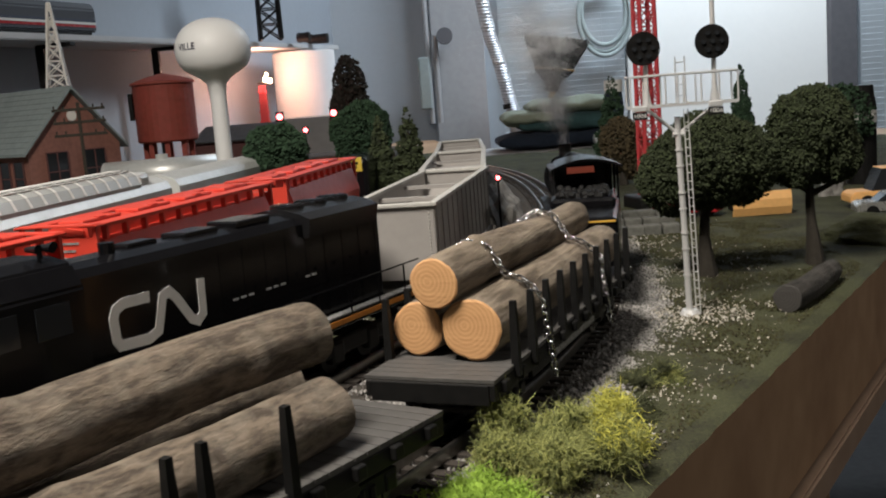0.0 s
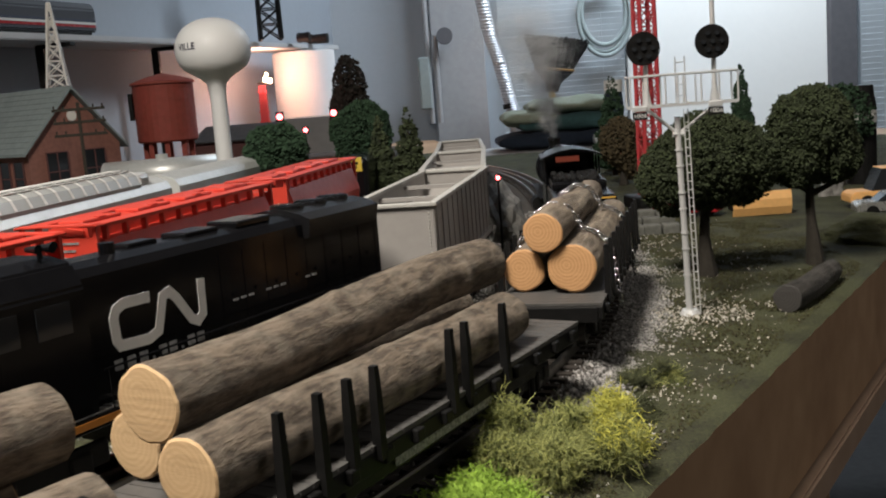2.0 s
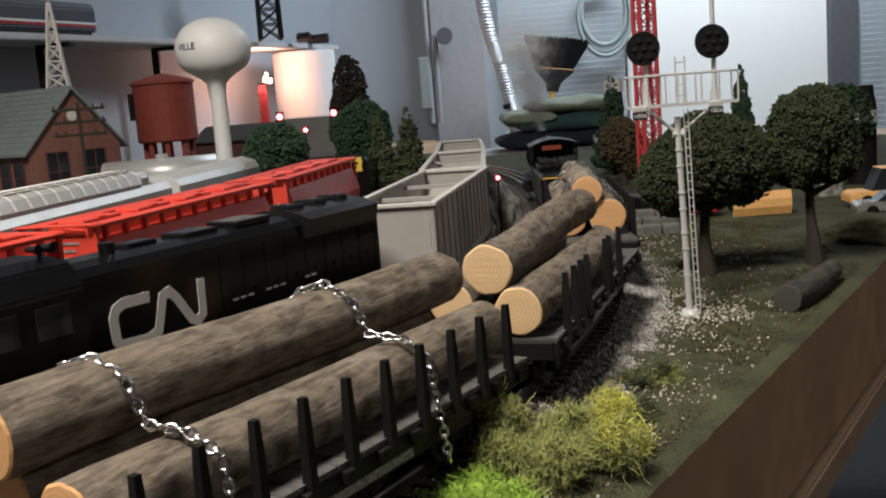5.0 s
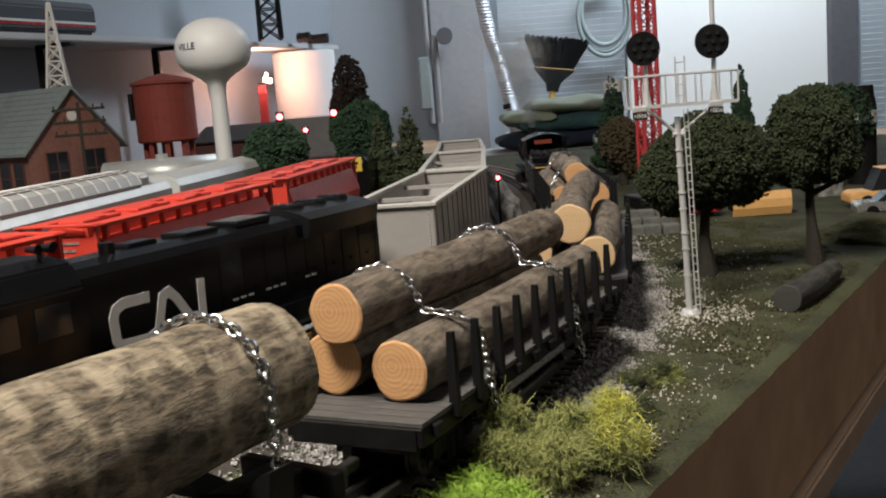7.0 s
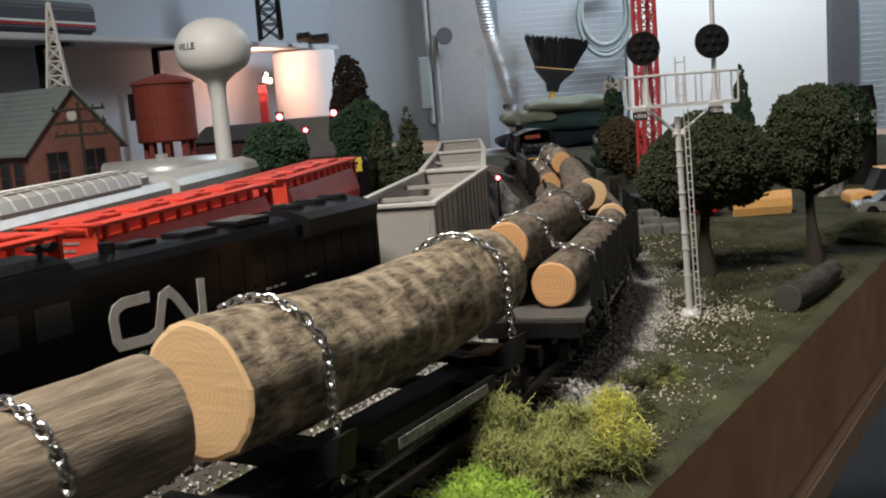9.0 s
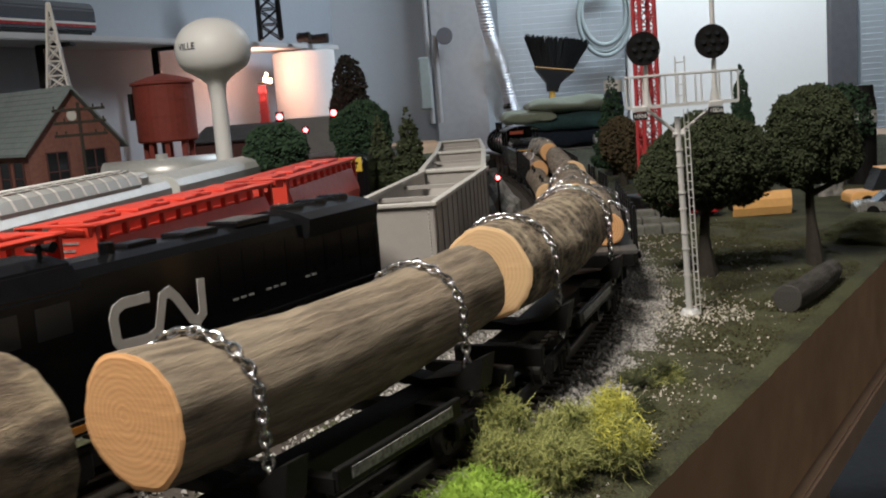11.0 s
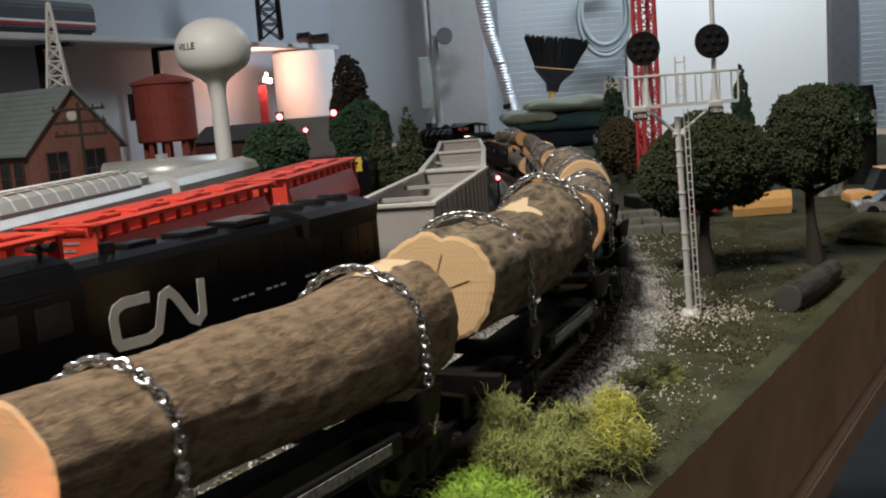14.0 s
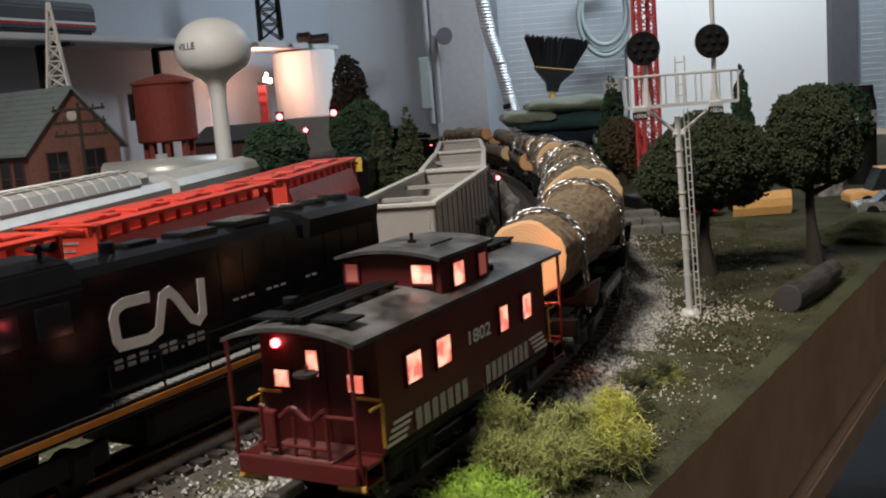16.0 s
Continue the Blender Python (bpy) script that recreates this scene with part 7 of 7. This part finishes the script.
BLIND = material("blind_mat", (0.60, 0.64, 0.66), 0.5, grain=0.1, scale=30)
blind("pale blue-white horizontal blind behind the broom", 0.32, 0.872, -0.15, 1.0, 4.55, BLIND)
blind("pale blue horizontal blind beside the dark post", 1.925, 2.7, -0.15, 1.0, 4.55, BLIND)


def duct():
    t = thing("foil_duct", "shiny corrugated foil duct hanging before the wall", "duct")
    path = [Vector(p) for p in ((0.208, 4.0, 0.70), (0.222, 4.0, 0.53), (0.245, 4.0, 0.385), (0.278, 4.0, 0.27), (0.305, 4.0, 0.14), (0.325, 4.0, 0.05), (0.33, 4.0, -0.3))]
    bm = bmesh.new()
    rings = []
    for a, b in zip(path, path[1:]):
        for f in np.arange(0, 1, 0.045):
            p = a.lerp(b, f)
            r = 0.025 + 0.003 * (len(rings) % 2) + 0.0015 * noise.noise(p * 40)
            rings.append([(p.x + r * math.cos(q), p.y + r * math.sin(q), p.z) for q in np.linspace(0, 2 * math.pi, 19)[:-1]])
    loft(bm, rings)
    bmesh.ops.recalc_face_normals(bm, faces=bm.faces)
    part("hose", bm, FOIL, t)
    bm = bmesh.new()
    rod(bm, (0.305, 4.0, 0.115), (0.308, 4.0, 0.095), 0.027, n=18)
    part("clamp", bm, MATT, t)


FOIL = material("crinkled_foil", (0.62, 0.63, 0.65), 0.42, metal=0.75, grain=0.4, scale=60, bump=0.003)
duct()


TAN_BAND = material("tan_band", (0.30, 0.17, 0.05), 0.6, grain=0.3, scale=80)


def broom():
    t = thing("broom", "upturned broom with black bristles and a yellow handle", "broom", pose(0.478, 4.2, -0.012, -6, 9, 0))
    bm = bmesh.new()
    rnd = random.Random(2)
    for i in range(420):
        u, v = rnd.uniform(-1, 1), rnd.uniform(-1, 1)
        rod(bm, (u * 0.075, v * 0.015, 0.255), (u * 0.132 + rnd.gauss(0, 0.003), v * 0.026, 0.375 + rnd.uniform(-0.012, 0.012)), 0.0035, 0.002, n=4)
    part("bristles", bm, MATT, t, "stiff black bristles")
    bm = bmesh.new()
    box(bm, (0, 0, 0.252), (0.165, 0.04, 0.007), 0.003)
    part("band", bm, TAN_BAND, t, "yellow band")
    bm = bmesh.new()
    loft(bm, [[(-0.08, -0.018, 0.246), (0.08, -0.018, 0.246), (0.08, 0.018, 0.246), (-0.08, 0.018, 0.246)], [(-0.03, -0.016, 0.195), (0.03, -0.016, 0.195), (0.03, 0.016, 0.195), (-0.03, 0.016, 0.195)], [(-0.022, -0.015, 0.16), (0.022, -0.015, 0.16), (0.022, 0.015, 0.16), (-0.022, 0.015, 0.16)]])
    part("head", bm, MATT, t)
    bm = bmesh.new()
    rod(bm, (0, 0, 0.165), (0, 0, -0.9), 0.0125, n=12)
    part("handle", bm, GOLD, t, "yellow handle")


broom()


def coil():
    t = thing("cable_coil", "grey-green hose coil hung on the wall", "hose coil")
    for k, (r, dz) in enumerate(((0.125, 0.0), (0.112, 0.012), (0.132, -0.01))):
        bm = bmesh.new()
        rings = []
        for a in np.linspace(0, 2 * math.pi, 41):
            p = Vector((0.772 + r * 0.86 * math.cos(a), 4.46 - 0.012 * k, 0.455 + dz + r * 1.25 * math.sin(a)))
            o = Vector((math.cos(a), 0, math.sin(a)))
            rings.append([p + o * 0.010 * math.cos(b) + Vector((0, 0.010 * math.sin(b), 0)) for b in np.linspace(0, 2 * math.pi, 9)[:-1]])
        loft(bm, rings, caps=False)
        part("loop", bm, COIL, t, smooth=True)
    bm = bmesh.new()
    rod(bm, (0.772, 4.56, 0.62), (0.772, 4.42, 0.63), 0.008, n=8)
    part("hook", bm, STEEL, t)


COIL = material("coil_mat", (0.30, 0.34, 0.33), 0.6, grain=0.2, scale=60)
coil()


def pipes():
    t = thing("wall_pipes", "grey conduit pipes with a dark meter box on the wall", "conduit")
    for x, z0, z1 in ((0.0, 0.05, 1.6), (0.035, 0.05, 0.42)):
        bm = bmesh.new()
        rod(bm, (x, 4.36, z0), (x, 4.36, z1), 0.011, n=10)
        part("pipe", bm, GREYWALL, t)
    bm = bmesh.new()
    box(bm, (-0.02, 4.34, 0.22), (0.05, 0.05, 0.22), 0.008)
    part("meter_box", bm, COIL, t)
    bm = bmesh.new()
    rod(bm, (0.075, 4.36, 0.41), (0.075, 4.28, 0.41), 0.034, n=16)
    part("valve", bm, material("valve_mat", (0.10, 0.10, 0.11), 0.6, grain=0.3), t)


pipes()


def cloth(name, label, c, size, mat, seed, roll=False):
    """A folded cloth: soft layers with rounded folds."""
    bm = bmesh.new()
    w, d, h = size
    n = 30
    rings = []
    for i in range(37):
        f = i / 36
        x = (f - 0.5) * w
        ring = []
        for j in range(n):
            a = 2 * math.pi * j / n
            ca, sa = math.cos(a), math.sin(a)
            e = 0.55 if not roll else 0.9
            yy = math.copysign(abs(ca) ** e, ca) * d / 2
            zz = math.copysign(abs(sa) ** e, sa) * h / 2
            k = (1 - abs(2 * f - 1) ** 6) ** 0.5 if 0 < f < 1 else 0.35
            zz *= max(0.35, k) * (1 + 0.30 * noise.noise((x * 9 + seed, ca * 1.5, 0)))
            zz += 0.10 * h * noise.noise((x * 25, a * 1.3, seed))
            yy *= 1 + 0.1 * noise.noise((x * 12, a, seed + 4))
            ring.append((x, yy, zz))
        rings.append(ring)
    loft(bm, rings)
    bmesh.ops.recalc_face_normals(bm, faces=bm.faces)
    ob = obj(name, bm, mat, smooth=True)
    ob.matrix_world = pose(*c)
    return tagged(ob, label, "cloth", "folded cloths")


CL_GREEN = material("cloth_pale", (0.29, 0.31, 0.25), 0.95, grain=0.5, scale=120, bump=0.004, second=(0.22, 0.26, 0.19), blotch=0.5, blotch_scale=14)
CL_TEAL = material("cloth_teal", (0.045, 0.10, 0.105), 0.95, grain=0.5, scale=120, bump=0.004, blotch=0.5)
CL_NAVY = material("cloth_navy", (0.014, 0.022, 0.04), 0.95, grain=0.5, scale=120, bump=0.004)
cloth("folded_cloth", "dark navy folded cloth at the bottom of the pile", (0.355, 3.0, 0.015), (0.34, 0.24, 0.050), CL_NAVY, 1)
cloth("folded_cloth", "teal folded cloth in the pile", (0.385, 3.0, 0.062), (0.28, 0.23, 0.052), CL_TEAL, 2)
cloth("folded_cloth", "pale green rolled blanket on the pile", (0.40, 2.98, 0.110), (0.25, 0.2, 0.044), CL_GREEN, 3, True)
cloth("folded_cloth", "grey-green folded blanket hanging at the pile's side", (0.275, 2.97, 0.082), (0.15, 0.2, 0.040), CL_GREEN, 4)
bm = bmesh.new()
box(bm, (0.38, 3.02, (FLOOR_Z - 0.012) / 2), (0.5, 0.34, -FLOOR_Z - 0.012), 0.006)
bx = obj("storage_chest", bm, GREYWALL)
tagged(bx, "plain grey storage chest under the cloth pile", "chest")
cloth("folded_cloth", "pale blue folded cloth before the pile", (0.50, 2.86, 0.008), (0.10, 0.06, 0.04), BLIND, 6)


def bottle(x, y, z0, r, h, label, mat, band):
    t = thing("bottle", label, "bottle", pose(x, y, z0))
    bm = bmesh.new()
    lathe(bm, [(r, 0), (r, h * 0.8), (r * 0.85, h * 0.9), (r * 0.8, h)], 20)
    part("body", bm, mat, t, smooth=False)
    bm = bmesh.new()
    rod(bm, (0, 0, h * band), (0, 0, h * (band + 0.14)), r * 1.02, n=20)
    part("band", bm, LETTER, t, "white band")
    return t


bottle(0.376, 2.1, TABLE, 0.019, 0.175, "dark blue container with a white cap behind the trees", CL_NAVY, 0.9)
bottle(0.634, 1.5, TABLE, 0.021, 0.145, "black container with a white band at the table's side", MATT, 0.62)


# ---- what moves ----
def motions():
    for ob, rear, length, off, local in MOVES:
        walk(ob, [(t, chord_pose(rear + gone(t), length, off) @ local) for t in ROW_T])
    turn_t = [i / 15.0 for i in range(241)]
    for w, place in WHEELS:
        walk(w, [(t, Matrix.Translation(place) @ Matrix.Rotation(-gone(t) / 0.0085, 4, "X")) for t in turn_t])
    for i, puff in enumerate(PUFFS):
        rows = []
        for k in range(33):
            t = k * 0.5
            late = t - 0.12 * i
            at = on_track(STACK_S + (gone(late) if late > 0 else late * SPEED_V[0]), 0, 0.104 + 0.0135 * i + 0.003 * math.sin(1.3 * t + i))
            at += Vector((-0.0035 * i + 0.0012 * i * math.sin(0.8 * t + 1.7 * i), 0.001 * i * math.cos(0.7 * t + i), 0))
            rows.append((t, Matrix.Translation(at) @ Matrix.Rotation(radians(28 * t + 40 * i), 4, "Z")))
        walk(puff, rows)
    for w, place in DRIVERS:
        walk(w, [(t, Matrix.Translation(place) @ Matrix.Rotation(-gone(t) / 0.017, 4, "X")) for t in turn_t])


motions()
